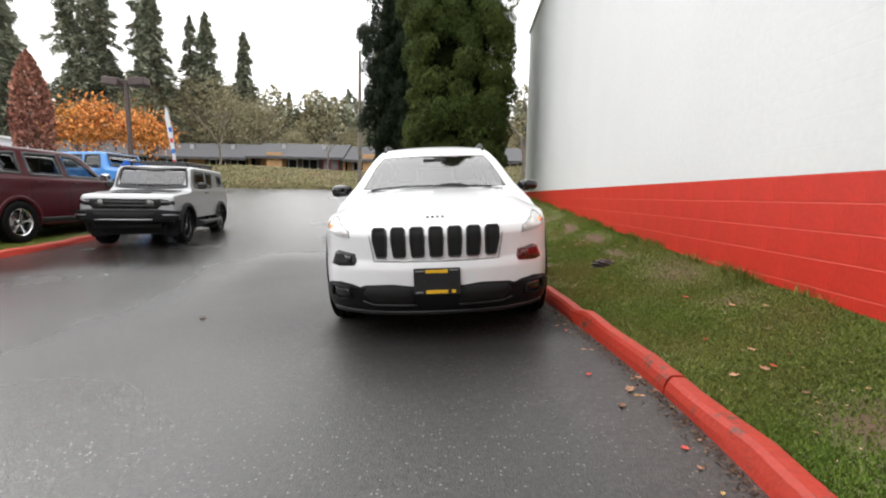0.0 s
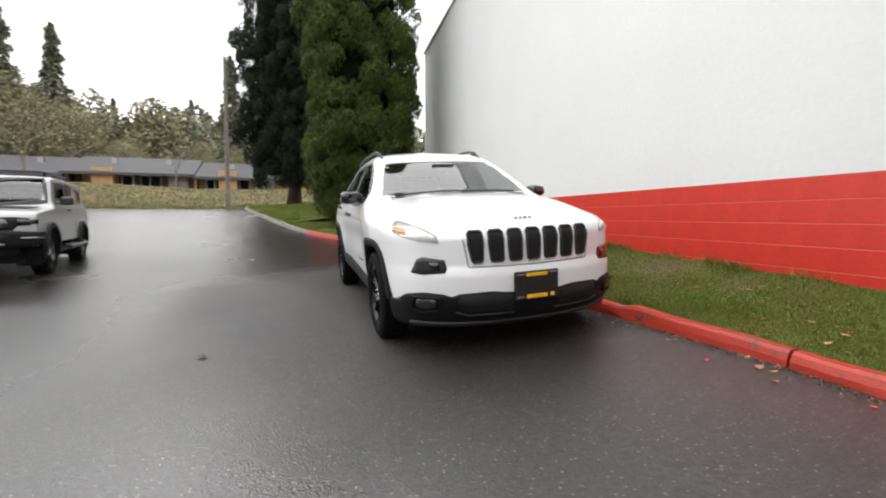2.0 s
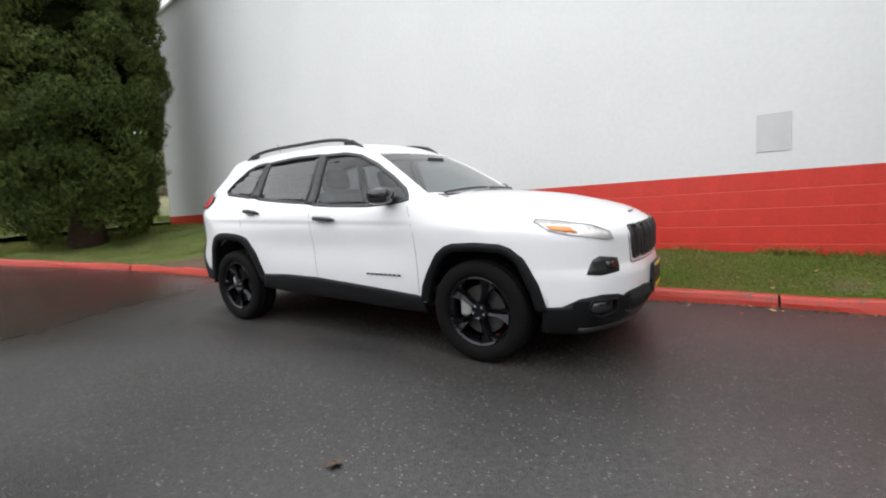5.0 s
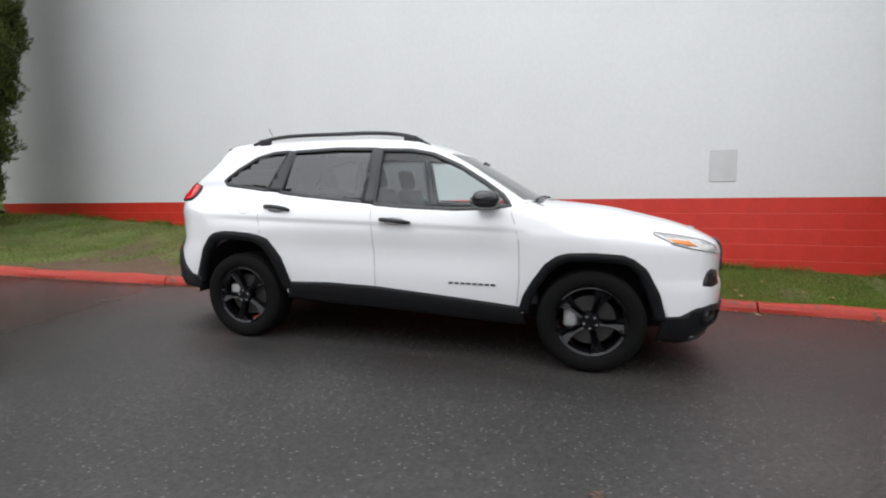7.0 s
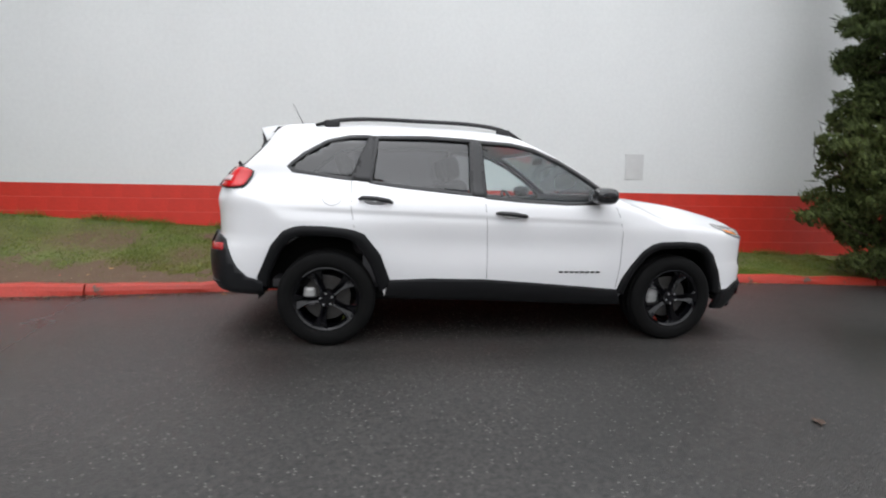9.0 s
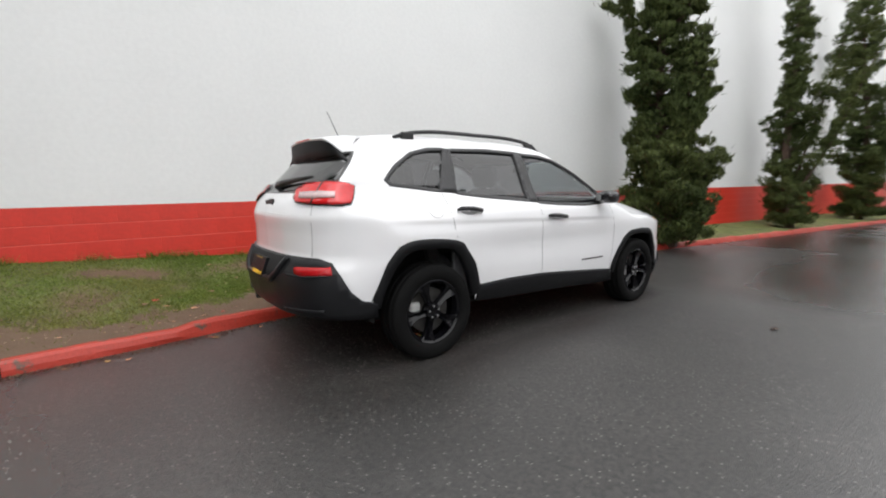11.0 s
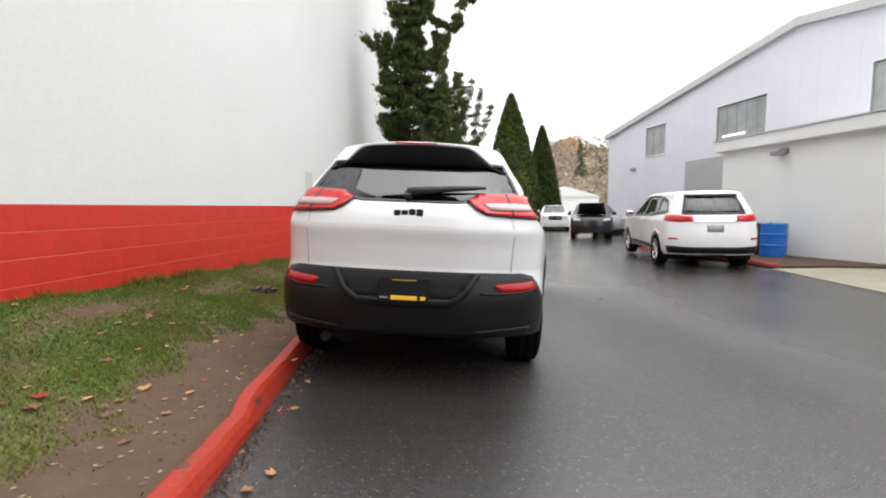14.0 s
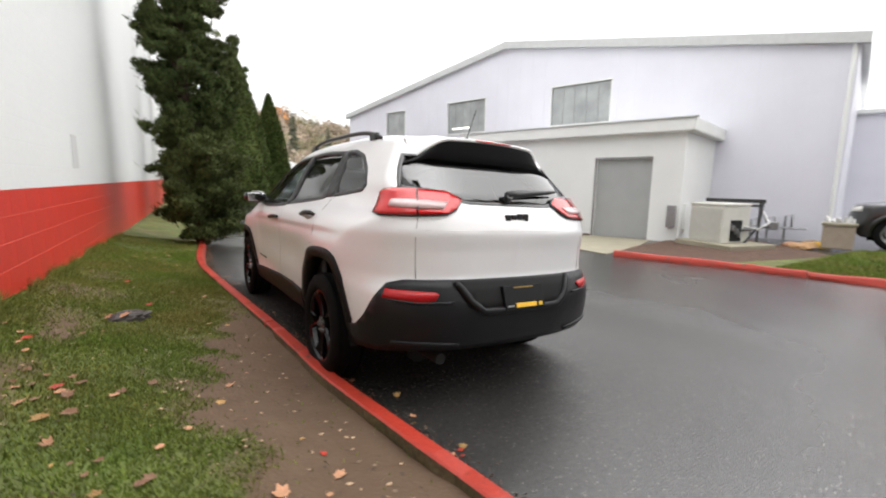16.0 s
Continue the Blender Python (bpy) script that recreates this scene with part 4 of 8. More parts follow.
        # cladding
        of = [(-0.872, 0.385), (-0.905, 0.50), (-0.96, 0.60), (-1.045, 0.725), (-1.12, 0.782), (-1.19, 0.803), (-1.36, 0.812), (-1.53, 0.802), (-1.60, 0.775), (-1.68, 0.71), (-1.765, 0.555), (-1.815, 0.385)]
        inf = [(-0.950, 0.37), (-0.960, 0.43), (-1.005, 0.555), (-1.09, 0.677), (-1.14, 0.72), (-1.20, 0.745), (-1.36, 0.752), (-1.52, 0.745), (-1.57, 0.725), (-1.63, 0.67), (-1.705, 0.50), (-1.735, 0.385)]
        sh.band("wheel_arch_trim", kind, of, 0, 0.014, 0.050, PLASTIC, car, inner=inf)
        orr = [(1.83, 0.50), (1.795, 0.575), (1.725, 0.735), (1.64, 0.838), (1.57, 0.866), (1.50, 0.876), (1.38, 0.876), (1.25, 0.866), (1.16, 0.852), (1.085, 0.825), (0.97, 0.68), (0.888, 0.455)]
        inr = [(1.76, 0.42), (1.735, 0.535), (1.655, 0.70), (1.585, 0.775), (1.53, 0.797), (1.46, 0.802), (1.36, 0.802), (1.25, 0.796), (1.19, 0.78), (1.13, 0.737), (1.04, 0.59), (0.975, 0.40)]
        sh.band("wheel_arch_trim", kind, orr, 0, 0.014, 0.050, PLASTIC, car, inner=inr)
        rt = [(0.905, 0.488), (0.6, 0.500), (0.186, 0.494), (-0.22, 0.466), (-0.62, 0.436), (-0.88, 0.414)]
        rb = [(0.945, 0.355), (0.6, 0.335), (0.186, 0.325), (-0.22, 0.310), (-0.62, 0.290), (-0.93, 0.285)]
        sh.band("sill_cladding", kind, rt, 0, 0.016, 0.030, PLASTIC, car, inner=rb)
        # panel gaps
        for line in ([(0.218, 1.10), (0.200, 0.90), (0.186, 0.70), (0.182, 0.50)], [(-0.795, 1.108), (-0.838, 0.995), (-0.872, 0.86), (-0.880, 0.62), (-0.868, 0.425)], [(1.185, 1.205), (1.178, 1.0), (1.155, 0.87)],
                     [(-0.80, 1.110), (-0.95, 1.125), (-1.02, 1.10)]):
            sh.band("panel_gap", kind, line, 0.006, 0.0012, 0.004, SEAM, car, step=0.05)
        ring = [(1.312 + 0.068 * math.cos(k * math.tau / 24), 1.078 + 0.062 * math.sin(k * math.tau / 24)) for k in range(24)]
        if s < 0:
            sh.band("fuel_door", kind, ring, 0.004, 0.0012, 0.004, SEAM, car, closed=True, step=0.1)
        # handles
        for y0, y1, zz, dz in ((1.125, 0.895, 1.062, -0.016), (0.135, -0.10, 0.990, -0.016)):
            cup = [(y1 + (y0 - y1) * (0.5 + 0.36 * math.cos(k * math.tau / 16)), zz + dz / 2 + 0.028 * math.sin(k * math.tau / 16)) for k in range(16)]
            sh.skin("handle_cup", kind, cup, 0.002, 0.004, mat_cup, car, step=0.08)
            p0, n0 = sh.hit(kind, y0, zz)
            p1, n1 = sh.hit(kind, y1, zz + dz)
            pts = [p0 + n0 * 0.004, p0.lerp(p1, 0.10) + n0 * 0.030, p0.lerp(p1, 0.5) + n0 * 0.038, p0.lerp(p1, 0.90) + n1 * 0.030, p1 + n1 * 0.004]
            part("door_handle", tube(pts, [0.010, 0.016, 0.017, 0.016, 0.010], 10), TRIM, car, "black pull handle", smooth=True)
        # mirror
        bm = bmesh.new()
        bmesh.ops.create_icosphere(bm, subdivisions=3, radius=1)
        for v in bm.verts:
            c = v.co
            e = 0.7
            c = Vector([math.copysign(abs(k) ** e, k) for k in c])
            back = 0.5 + 0.5 * c.y
            v.co = Vector((s * (0.972 + 0.112 * c.x * (1 - 0.15 * (1 - back))), -0.660 + 0.086 * c.y * (1 - 0.25 * c.x * s), 1.142 + 0.060 * c.z * (1 - 0.12 * (c.x * s))))
        mir = part("door_mirror", bm, GLOSS_BLACK, car, "gloss black door mirror", smooth=True)
        bm = boxed(s * 0.90 - 0.055, s * 0.90 + 0.055, -0.70, -0.62, 1.088, 1.135, bevel=0.015)
        part("mirror_foot", bm, TRIM, mir)
        part("mirror_glass", boxed(s * 0.972 - 0.075, s * 0.972 + 0.075, -0.588, -0.578, 1.102, 1.182, bevel=0.004), CHROME, mir)
        # roof rail
        pts = []
        for t in np.linspace(0, 1, 19):
            y = 1.46 - 1.60 * t
            lp, _ = sh.hit("top", s * (0.555 - 0.02 * abs(t - 0.5)), y)
            lift_by = 0.052 * (1 - abs(2 * t - 1) ** 5) - 0.006
            pts.append((s * 0.56, y, lp.z + lift_by))
        part("roof_rail", tube(pts, [0.010] + [0.0155] * 17 + [0.010], 10), TRIM, car, "black roof rail", smooth=True)
        for y in (1.34, 0.02):
            lp, _ = sh.hit("top", s * 0.55, y)
            part("rail_foot", boxed(s * 0.56 - 0.017, s * 0.56 + 0.017, y - 0.055, y + 0.055, lp.z - 0.02, lp.z + 0.036, bevel=0.012), TRIM, car)
        # front lamps
        def nr(p):
            return sh.flat("nose_round", p)
        hl = [(0.60, -2.10, 0.800), (0.615, -2.09, 0.845), (0.69, -2.02, 0.888), (0.79, -1.90, 0.918), (0.855, -1.765, 0.936), (0.863, -1.75, 0.922), (0.852, -1.82, 0.872), (0.80, -1.90, 0.846), (0.70, -2.0, 0.820)]
        hl = [nr((s * a, b, c)) for a, b, c in hl]
        lamp = sh.skin("headlamp", "nose_round", hl, 0.006, 0.012, LAMP_CLEAR, car, step=0.05, label="clear slim headlamp with amber corner")
        amb = [nr((s * a, b, c)) for a, b, c in ((0.765, -1.95, 0.852), (0.785, -1.92, 0.884), (0.848, -1.81, 0.896), (0.846, -1.83, 0.876))]
        sh.skin("turn_signal", "nose_round", amb, 0.009, 0.012, LAMP_AMBER, lamp, step=0.05)
        sh.band("lamp_edge", "nose_round", hl, 0.004, 0.0095, 0.012, GREY_PRINT, lamp, closed=True, step=0.03)
        fg = [(0.575, -2.13, 0.685), (0.70, -2.06, 0.708), (0.735, -2.03, 0.690), (0.765, -2.0, 0.605), (0.70, -2.06, 0.592), (0.575, -2.13, 0.600), (0.56, -2.13, 0.625)]
        fg = [nr((s * a, b, c)) for a, b, c in fg]
        fog = sh.skin("fog_lamp", "nose_round", fg, 0.004, 0.01, LAMP_DARK if s > 0 else TRIM, car, step=0.05, label="dark recessed lamp in the bumper")
        lens = [nr((s * a, b, c)) for a, b, c in ((0.60, -2.12, 0.668), (0.665, -2.08, 0.672), (0.66, -2.09, 0.620), (0.60, -2.12, 0.618))]
        sh.skin("lens", "nose_round", lens, 0.008, 0.008, LAMP_DARK if s > 0 else GLOSS_BLACK, fog, step=0.05)
        # tail lamps
        def tr(p):
            return sh.flat("tail_round", p)
        tl = [(0.375, 2.15, 1.203), (0.46, 2.12, 1.246), (0.66, 2.02, 1.254), (0.77, 1.95, 1.248), (0.80, 1.935, 1.232), (0.815, 1.935, 1.118), (0.785, 1.965, 1.112), (0.62, 2.09, 1.118), (0.475, 2.15, 1.128), (0.42, 2.16, 1.155)]
        tl = [tr((s * a, b, c)) for a, b, c in tl]
        tlamp = sh.skin("tail_lamp", "tail_round", tl, 0.020, 0.024, LAMP_RED, car, step=0.025, label="red wrap-round tail lamp with pale bar")
        sh.band("lamp_edge", "tail_round", tl, 0.012, 0.018, 0.022, GLOSS_BLACK, tlamp, closed=True, step=0.03)
        bar = [tr((s * a, b, c)) for a, b, c in ((0.455, 2.12, 1.182), (0.62, 2.05, 1.190), (0.72, 1.98, 1.187), (0.73, 1.98, 1.152), (0.62, 2.07, 1.146), (0.49, 2.12, 1.148))]
        sh.skin("reversing_lens", "tail_round", bar, 0.026, 0.010, LAMP_PALE, tlamp, step=0.025)
        gap = [tr((s * a, b, c)) for a, b, c in ((0.628, 2.06, 1.25), (0.624, 2.09, 1.115))]
        sh.band("lamp_gap", "tail_round", gap, 0.008, 0.026, 0.008, GLOSS_BLACK, tlamp, step=0.03)
        # reflectors
        rf = [tr((s * a, b, c)) for a, b, c in ((0.535, 2.20, 0.698), (0.555, 2.19, 0.708), (0.765, 2.04, 0.722), (0.775, 2.03, 0.676), (0.60, 2.16, 0.656), (0.55, 2.19, 0.668))]
        sh.skin("bumper_reflector", "tail_round", rf, 0.018, 0.02, REFLECTOR, car, step=0.05, label="red bumper reflector")
        # tailgate edges
        tg = [tr((s * a, b, c)) for a, b, c in ((0.628, 2.1, 1.11), (0.634, 2.1, 1.0), (0.628, 2.1, 0.85), (0.622, 2.1, 0.78))]
        sh.band("panel_gap", "tail_round", tg, 0.005, 0.0012, 0.004, SEAM, car, step=0.05)
    # windscreen and back window
    ob = sh.skin("windscreen", "top", screen, -0.004, 0.004, WINDSCREEN, car, step=0.07)
    ob.visible_shadow = False
    sh.band("screen_surround", "top", screen, 0.034, 0.0025, 0.012, CAR_WHITE, ob, closed=True, step=0.03)
    ob = sh.skin("back_window", "tail", back_glass, -0.002, 0.004, BACK_GLASS, car, step=0.07)
    ob.visible_shadow = False
    sh.band("window_seal", "tail", back_glass, 0.022, 0.003, 0.012, GLOSS_BLACK, ob, closed=True, step=0.03)
    # roof spoiler: a body-coloured blade over the back window that fades into the pillars, black below
    bm, under = bmesh.new(), bmesh.new()
    rows_w, rows_b = [], []
    for u in np.linspace(-1, 1, 41):
        k = float(1 - ss(0.55, 1.0, abs(u)) ** 1.3)
        x = 0.548 * u
        root, _ = sh.hit("top", 0.535 * u, 1.66)
        p0, n0 = sh.hit("tail", 0.528 * u, 1.545 - 0.055 * u * u)
        p1, n1 = sh.hit("tail", 0.540 * u, 1.520 - 0.060 * u * u)
        zt, yl = 1.594 - 0.10 * x * x, 1.925 - 0.22 * x * x
        fore = (root + Vector((0, 0.08, -0.010)) - Vector((0, 0, 0.006))).lerp(Vector((x, 1.77, zt + 0.022)), k)
        mid = (p0 - n0 * 0.004).lerp(Vector((x, yl - 0.06, zt + 0.008)), k)
        lip = (p1 - n1 * 0.004).lerp(Vector((x, yl, zt)), k)
        rows_w.append([bm.verts.new(q) for q in (root - Vector((0, 0, 0.003)), fore, mid, lip + Vector((0, 0, -0.003)), lip + Vector((0, 0.003, -0.012)), lip + Vector((0, -0.004, -0.020)))])
        foot, nf = sh.hit("tail", 0.600 * u, 1.450 - 0.045 * max(0.0, abs(u) - 0.75) / 0.25)
        foot = foot + nf * 0.007
        seam = lip + Vector((0, -0.004, -0.0195))
        rows_b.append([under.verts.new(q) for q in (seam, seam.lerp(foot, 0.35) + nf * 0.004, seam.lerp(foot, 0.7) + nf * 0.003, foot, foot - nf * 0.010)])
    for rws, bmx in ((rows_w, bm), (rows_b, under)):
        for r0, r1 in zip(rws, rws[1:]):
            for k in range(len(r0) - 1):
                bmx.faces.new((r0[k], r0[k + 1], r1[k + 1], r1[k]))
        bmesh.ops.recalc_face_normals(bmx, faces=bmx.faces)
    sp = part("roof_spoiler", bm, CAR_WHITE, car, "white roof spoiler", smooth=True)
    part("spoiler_underside", under, PLASTIC, sp, "black underside of the spoiler", smooth=True)
    part("high_brake_lamp", boxed(-0.14, 0.14, 1.900, 1.930, 1.578, 1.587, bevel=0.002), LAMP_RED, car)
    # lower front bumper, black
    def nr(p):
        return sh.flat("nose_round", p)
    up = [(-0.905, -1.80, 0.408), (-0.86, -1.90, 0.412), (-0.80, -1.98, 0.462), (-0.70, -2.07, 0.478), (-0.60, -2.13, 0.465), (-0.545, -2.16, 0.445), (-0.50, -2.18, 0.462), (-0.30, -2.24, 0.470), (-0.18, -2.26, 0.455), (0, -2.27, 0.452)]
    up = up + [(-a, b, c) for a, b, c in up[-2::-1]]
    dn = [(-0.905, -1.80, 0.250), (-0.84, -1.93, 0.235), (-0.70, -2.07, 0.225), (-0.5, -2.17, 0.222), (-0.25, -2.24, 0.222), (0, -2.26, 0.222)]
    dn = dn + [(-a, b, c) for a, b, c in dn[-2::-1]]
    sh.skin("front_bumper_lower", "nose_round", [nr(p) for p in up] + [nr(p) for p in dn[::-1]], 0.012, 0.03, PLASTIC, car, step=0.05, label="black textured lower bumper")
    for s in (-1, 1):
        mouth = [nr((s * a, b, c)) for a, b, c in ((0.155, -2.27, 0.440), (0.30, -2.25, 0.452), (0.49, -2.19, 0.446), (0.52, -2.17, 0.400), (0.46, -2.2, 0.345), (0.155, -2.27, 0.338))]
        sh.skin("air_intake", "nose_round", mouth, 0.016, 0.008, DARK, car, step=0.06)
        sh.band("intake_lip", "nose_round", [nr((s * a, b, c)) for a, b, c in ((0.155, -2.27, 0.320), (0.46, -2.2, 0.322), (0.53, -2.17, 0.345))], 0.009, 0.020, 0.02, TRIM, car, step=0.03)
        bez = [nr((s * a, b, c)) for a, b, c in ((0.615, -2.12, 0.440), (0.75, -2.02, 0.448), (0.765, -2.0, 0.372), (0.70, -2.05, 0.345), (0.615, -2.12, 0.362))]
        b_ob = sh.skin("bumper_recess", "nose_round", bez, 0.016, 0.008, GLOSS_BLACK, car, step=0.06)
        sh.band("recess_rim", "nose_round", bez, 0.012, 0.024, 0.016, PLASTIC, b_ob, closed=True, step=0.03)
    sh.band("splitter", "nose_round", [nr(p) for p in ((-0.80, -1.98, 0.265), (-0.5, -2.17, 0.250), (0, -2.26, 0.250), (0.5, -2.17, 0.250), (0.80, -1.98, 0.265))], 0.03, 0.024, 0.03, TRIM, car, step=0.03)
    # grille: seven upright slots in a body-coloured frame
    for k in range(7):
        x = (k - 3) * 0.1325
        top_w, bot_w = 0.047, 0.034 if abs(k - 3) == 3 else 0.041
        slant = 0.010 * (k - 3) / 3
        slot = [(x - top_w, 0.845), (x - top_w + 0.012, 0.858), (x + top_w - 0.012, 0.858), (x + top_w, 0.845), (x + top_w, 0.775), (x + bot_w - slant, 0.672), (x + bot_w - slant - 0.01, 0.660), (x - bot_w - slant + 0.01, 0.660), (x - bot_w - slant, 0.672), (x - top_w, 0.775)]
        g = sh.skin("grille_slot", "nose", slot, 0.010, 0.012, DARK, car, step=0.025)
        sh.band("slot_frame", "nose", slot, 0.012, 0.017, 0.020, TRIM, g, closed=True, step=0.03)
    sh.band("grille_edge", "nose", [(-0.475, 0.815), (-0.445, 0.632), (0, 0.628), (0.445, 0.632), (0.475, 0.815)], 0.010, 0.004, 0.010, GREY_PRINT, car, step=0.03)
    # number plate carriers with dealer strips
    pl = part("number_plate", boxed(-0.163, 0.163, -2.305, -2.288, 0.398, 0.585, bevel=0.006), TRIM, car, "black plate holder with yellow strips")
    part("plate_strip", boxed(-0.080, 0.076, -2.310, -2.304, 0.552, 0.574), YELLOW, pl)
    part("plate_strip", boxed(-0.078, 0.074, -2.310, -2.304, 0.406, 0.430), YELLOW, pl)
    part("plate_strip", boxed(0.100, 0.128, -2.310, -2.304, 0.408, 0.430), YELLOW, pl)
    for x0, x1, z0 in ((-0.150, -0.092, 0.562), (0.090, 0.150, 0.566), (-0.150, -0.10, 0.412)):
        part("plate_print", boxed(x0, x1, -2.309, -2.304, z0, z0 + 0.007), GREY_PRINT, pl)
    for x in (-0.092, 0.092):
        bm = bmesh.new()
        rod(bm, (x, -2.311, 0.49), (x, -2.30, 0.49), 0.008)
        part("plate_screw", bm, TRIM, pl)
    # badges as plain dark marks
    for k in range(4):
        p, _ = sh.hit("top", -0.055 + 0.036 * k, -2.13)
        part("badge_mark", boxed(p.x - 0.012, p.x + 0.012, p.y - 0.006, p.y + 0.006, p.z - 0.006, p.z + 0.016, bevel=0.003), GREY_PRINT, car)
    for k in range(4):
        p, _ = sh.hit("tail", -0.070 + 0.046 * k, 1.128)
        part("badge_mark", boxed(p.x - 0.020, p.x + 0.020, p.y - 0.004, p.y + 0.012, p.z - (0.024 if k in (0, 3) else 0.016), p.z + (0.022 if k in (0, 1) else 0.014), bevel=0.004), TRIM, car)
    for s, kind in ((-1, "left"), (1, "right")):
        for k in range(8):
            y = -0.385 - 0.043 * k
            q = [(y, 0.548), (y, 0.562), (y - 0.032, 0.562), (y - 0.032, 0.548)]
            sh.skin("badge_mark", kind, q, 0.004, 0.004, TRIM, car, step=0.2)
    # tailgate handle groove, rear bumper
    sh.band("tailgate_crease", "tail", [(-0.60, 1.045), (-0.3, 1.048), (0, 1.049), (0.3, 1.048), (0.60, 1.045)], 0.004, 0.0012, 0.004, CAR_WHITE, car, step=0.1)
    def tr(p):
        return sh.flat("tail_round", p)
    up = [(-0.89, 1.80, 0.475), (-0.87, 1.89, 0.50), (-0.845, 1.95, 0.565), (-0.81, 2.00, 0.675), (-0.765, 2.04, 0.752), (-0.70, 2.10, 0.775), (-0.48, 2.20, 0.775), (0, 2.22, 0.775)]
    up = up + [(-a, b, c) for a, b, c in up[-2::-1]]
    dn = [(-0.885, 1.80, 0.375), (-0.80, 1.97, 0.385), (-0.65, 2.10, 0.395), (-0.40, 2.18, 0.390), (0, 2.20, 0.385)]
    dn = dn + [(-a, b, c) for a, b, c in dn[-2::-1]]
    sh.skin("rear_bumper", "tail_round", [tr(p) for p in up] + [tr(p) for p in dn[::-1]], 0.014, 0.03, SKYLIT_PLASTIC, car, step=0.05, label="black textured rear bumper")
    rec = [(-0.435, 0.762), (-0.36, 0.655), (-0.285, 0.603), (0, 0.598), (0.285, 0.603), (0.36, 0.655), (0.435, 0.762)]
    sh.skin("plate_recess", "tail", rec, 0.016, 0.006, DARK, car, step=0.06)
    sh.band("recess_edge", "tail", rec, 0.036, 0.036, 0.030, SKYLIT_PLASTIC, car, step=0.03)
    for s in (-1, 1):
        sh.band("bumper_step", "tail_round", [tr((s * a, b, c)) for a, b, c in ((0.44, 2.2, 0.655), (0.60, 2.1, 0.655), (0.745, 2.05, 0.668))], 0.014, 0.020, 0.02, SKYLIT_PLASTIC, car, step=0.03)
        sh.band("bumper_step", "tail_round", [tr((s * a, b, c)) for a, b, c in ((0.40, 2.2, 0.425), (0.56, 2.15, 0.440), (0.72, 2.05, 0.448))], 0.018, 0.024, 0.02, SKYLIT_PLASTIC, car, step=0.03)
    tilt = pose(0, 2.300, 0.672, 20, 0, 0)

    def plate_bit(nm, x0, x1, y0, y1, z0, z1, material, parent, label=""):
        bm = boxed(x0, x1, y0, y1, z0 - 0.672, z1 - 0.672, bevel=0.002)
        bmesh.ops.transform(bm, matrix=tilt, verts=bm.verts)
        return part(nm, bm, material, parent, label)

    rp = plate_bit("number_plate", -0.155, 0.150, -0.03, 0.0, 0.602, 0.742, PLASTIC, car, "black plate holder with a yellow strip")
    plate_bit("plate_strip", -0.085, 0.072, -0.004, 0.005, 0.610, 0.636, YELLOW, rp)
    plate_bit("plate_strip", -0.135, -0.105, -0.004, 0.005, 0.612, 0.634, YELLOW, rp)
    plate_bit("plate_strip", -0.075, 0.070, -0.004, 0.005, 0.724, 0.732, mat_dull_yellow, rp)
    plate_bit("plate_print", 0.086, 0.135, -0.004, 0.004, 0.618, 0.626, GREY_PRINT, rp)
    # wipers and aerial
    for x0, x1, y0, y1 in ((-0.62, -0.02, -0.975, -1.02), (-0.02, 0.55, -1.05, -0.985)):
        pts = []
        for t in np.linspace(0, 1, 8):
            p, n = sh.hit("top", x0 + (x1 - x0) * t, y0 + (y1 - y0) * t + 0.02)
            pts.append(p + n * 0.014)
        part("wiper", tube(pts, 0.009, 6), TRIM, car, smooth=True)
    cowl = [(-0.62, -0.985), (0, -1.09), (0.62, -0.985), (0.68, -0.93), (0.4, -1.025), (0, -1.062), (-0.4, -1.025), (-0.68, -0.93)]
    sh.skin("cowl_trim", "top", cowl, 0.004, 0.01, TRIM, car, step=0.08)
    pts = []
    for t in np.linspace(0, 1, 8):
        p, n = sh.hit("tail", 0.02 - 0.48 * t, 1.235 + 0.045 * t ** 0.8)
        pts.append(p + n * 0.028)
    wip = part("rear_wiper", tube(pts, [0.026, 0.026, 0.023, 0.020, 0.018, 0.016, 0.014, 0.009], 8), TRIM, car, smooth=True)
    p, n = sh.hit("tail", 0.015, 1.225)
    bm = bmesh.new()
    rod(bm, p, p + n * 0.04, 0.026, 0.022, 16)
    part("wiper_pivot", bm, TRIM, wip)
    p, _ = sh.hit("top", 0.0, 1.62)
    bm = bmesh.new()
    rod(bm, p + Vector((0, 0, -0.005)), p + Vector((0, 0.01, 0.025)), 0.022, 0.012)
    rod(bm, p + Vector((0, 0.01, 0.02)), p + Vector((0, 0.10, 0.20)), 0.0035, 0.0025)
    part("aerial", bm, TRIM, car)
    # underside, wheel housings, exhaust
    part("underbody", boxed(-0.58, 0.58, -1.95, 1.72, 0.25, 0.42, bevel=0.03), DARK, car)
    for s in (-1, 1):
        for yc in (-1.35, 1.35):
            bm = bmesh.new()
            ring = [(yc + 0.47 * math.cos(a), 0.35 + 0.47 * math.sin(a)) for a in np.linspace(-0.02, math.pi + 0.02, 18)]
            vo = [bm.verts.new((s * 0.88, y, z)) for y, z in ring]
            vi = [bm.verts.new((s * 0.56, y, z)) for y, z in ring]
            for i in range(17):
                bm.faces.new((vo[i], vo[i + 1], vi[i + 1], vi[i]))
            bm.faces.new(vi)
            part("wheel_housing", bm, DARK, car)
    bm = bmesh.new()
    rod(bm, (0.50, 1.9, 0.335), (0.50, 2.20, 0.335), 0.032, None, 16)
    part("exhaust_tip", bm, DARK, car)
    bm = bmesh.new()
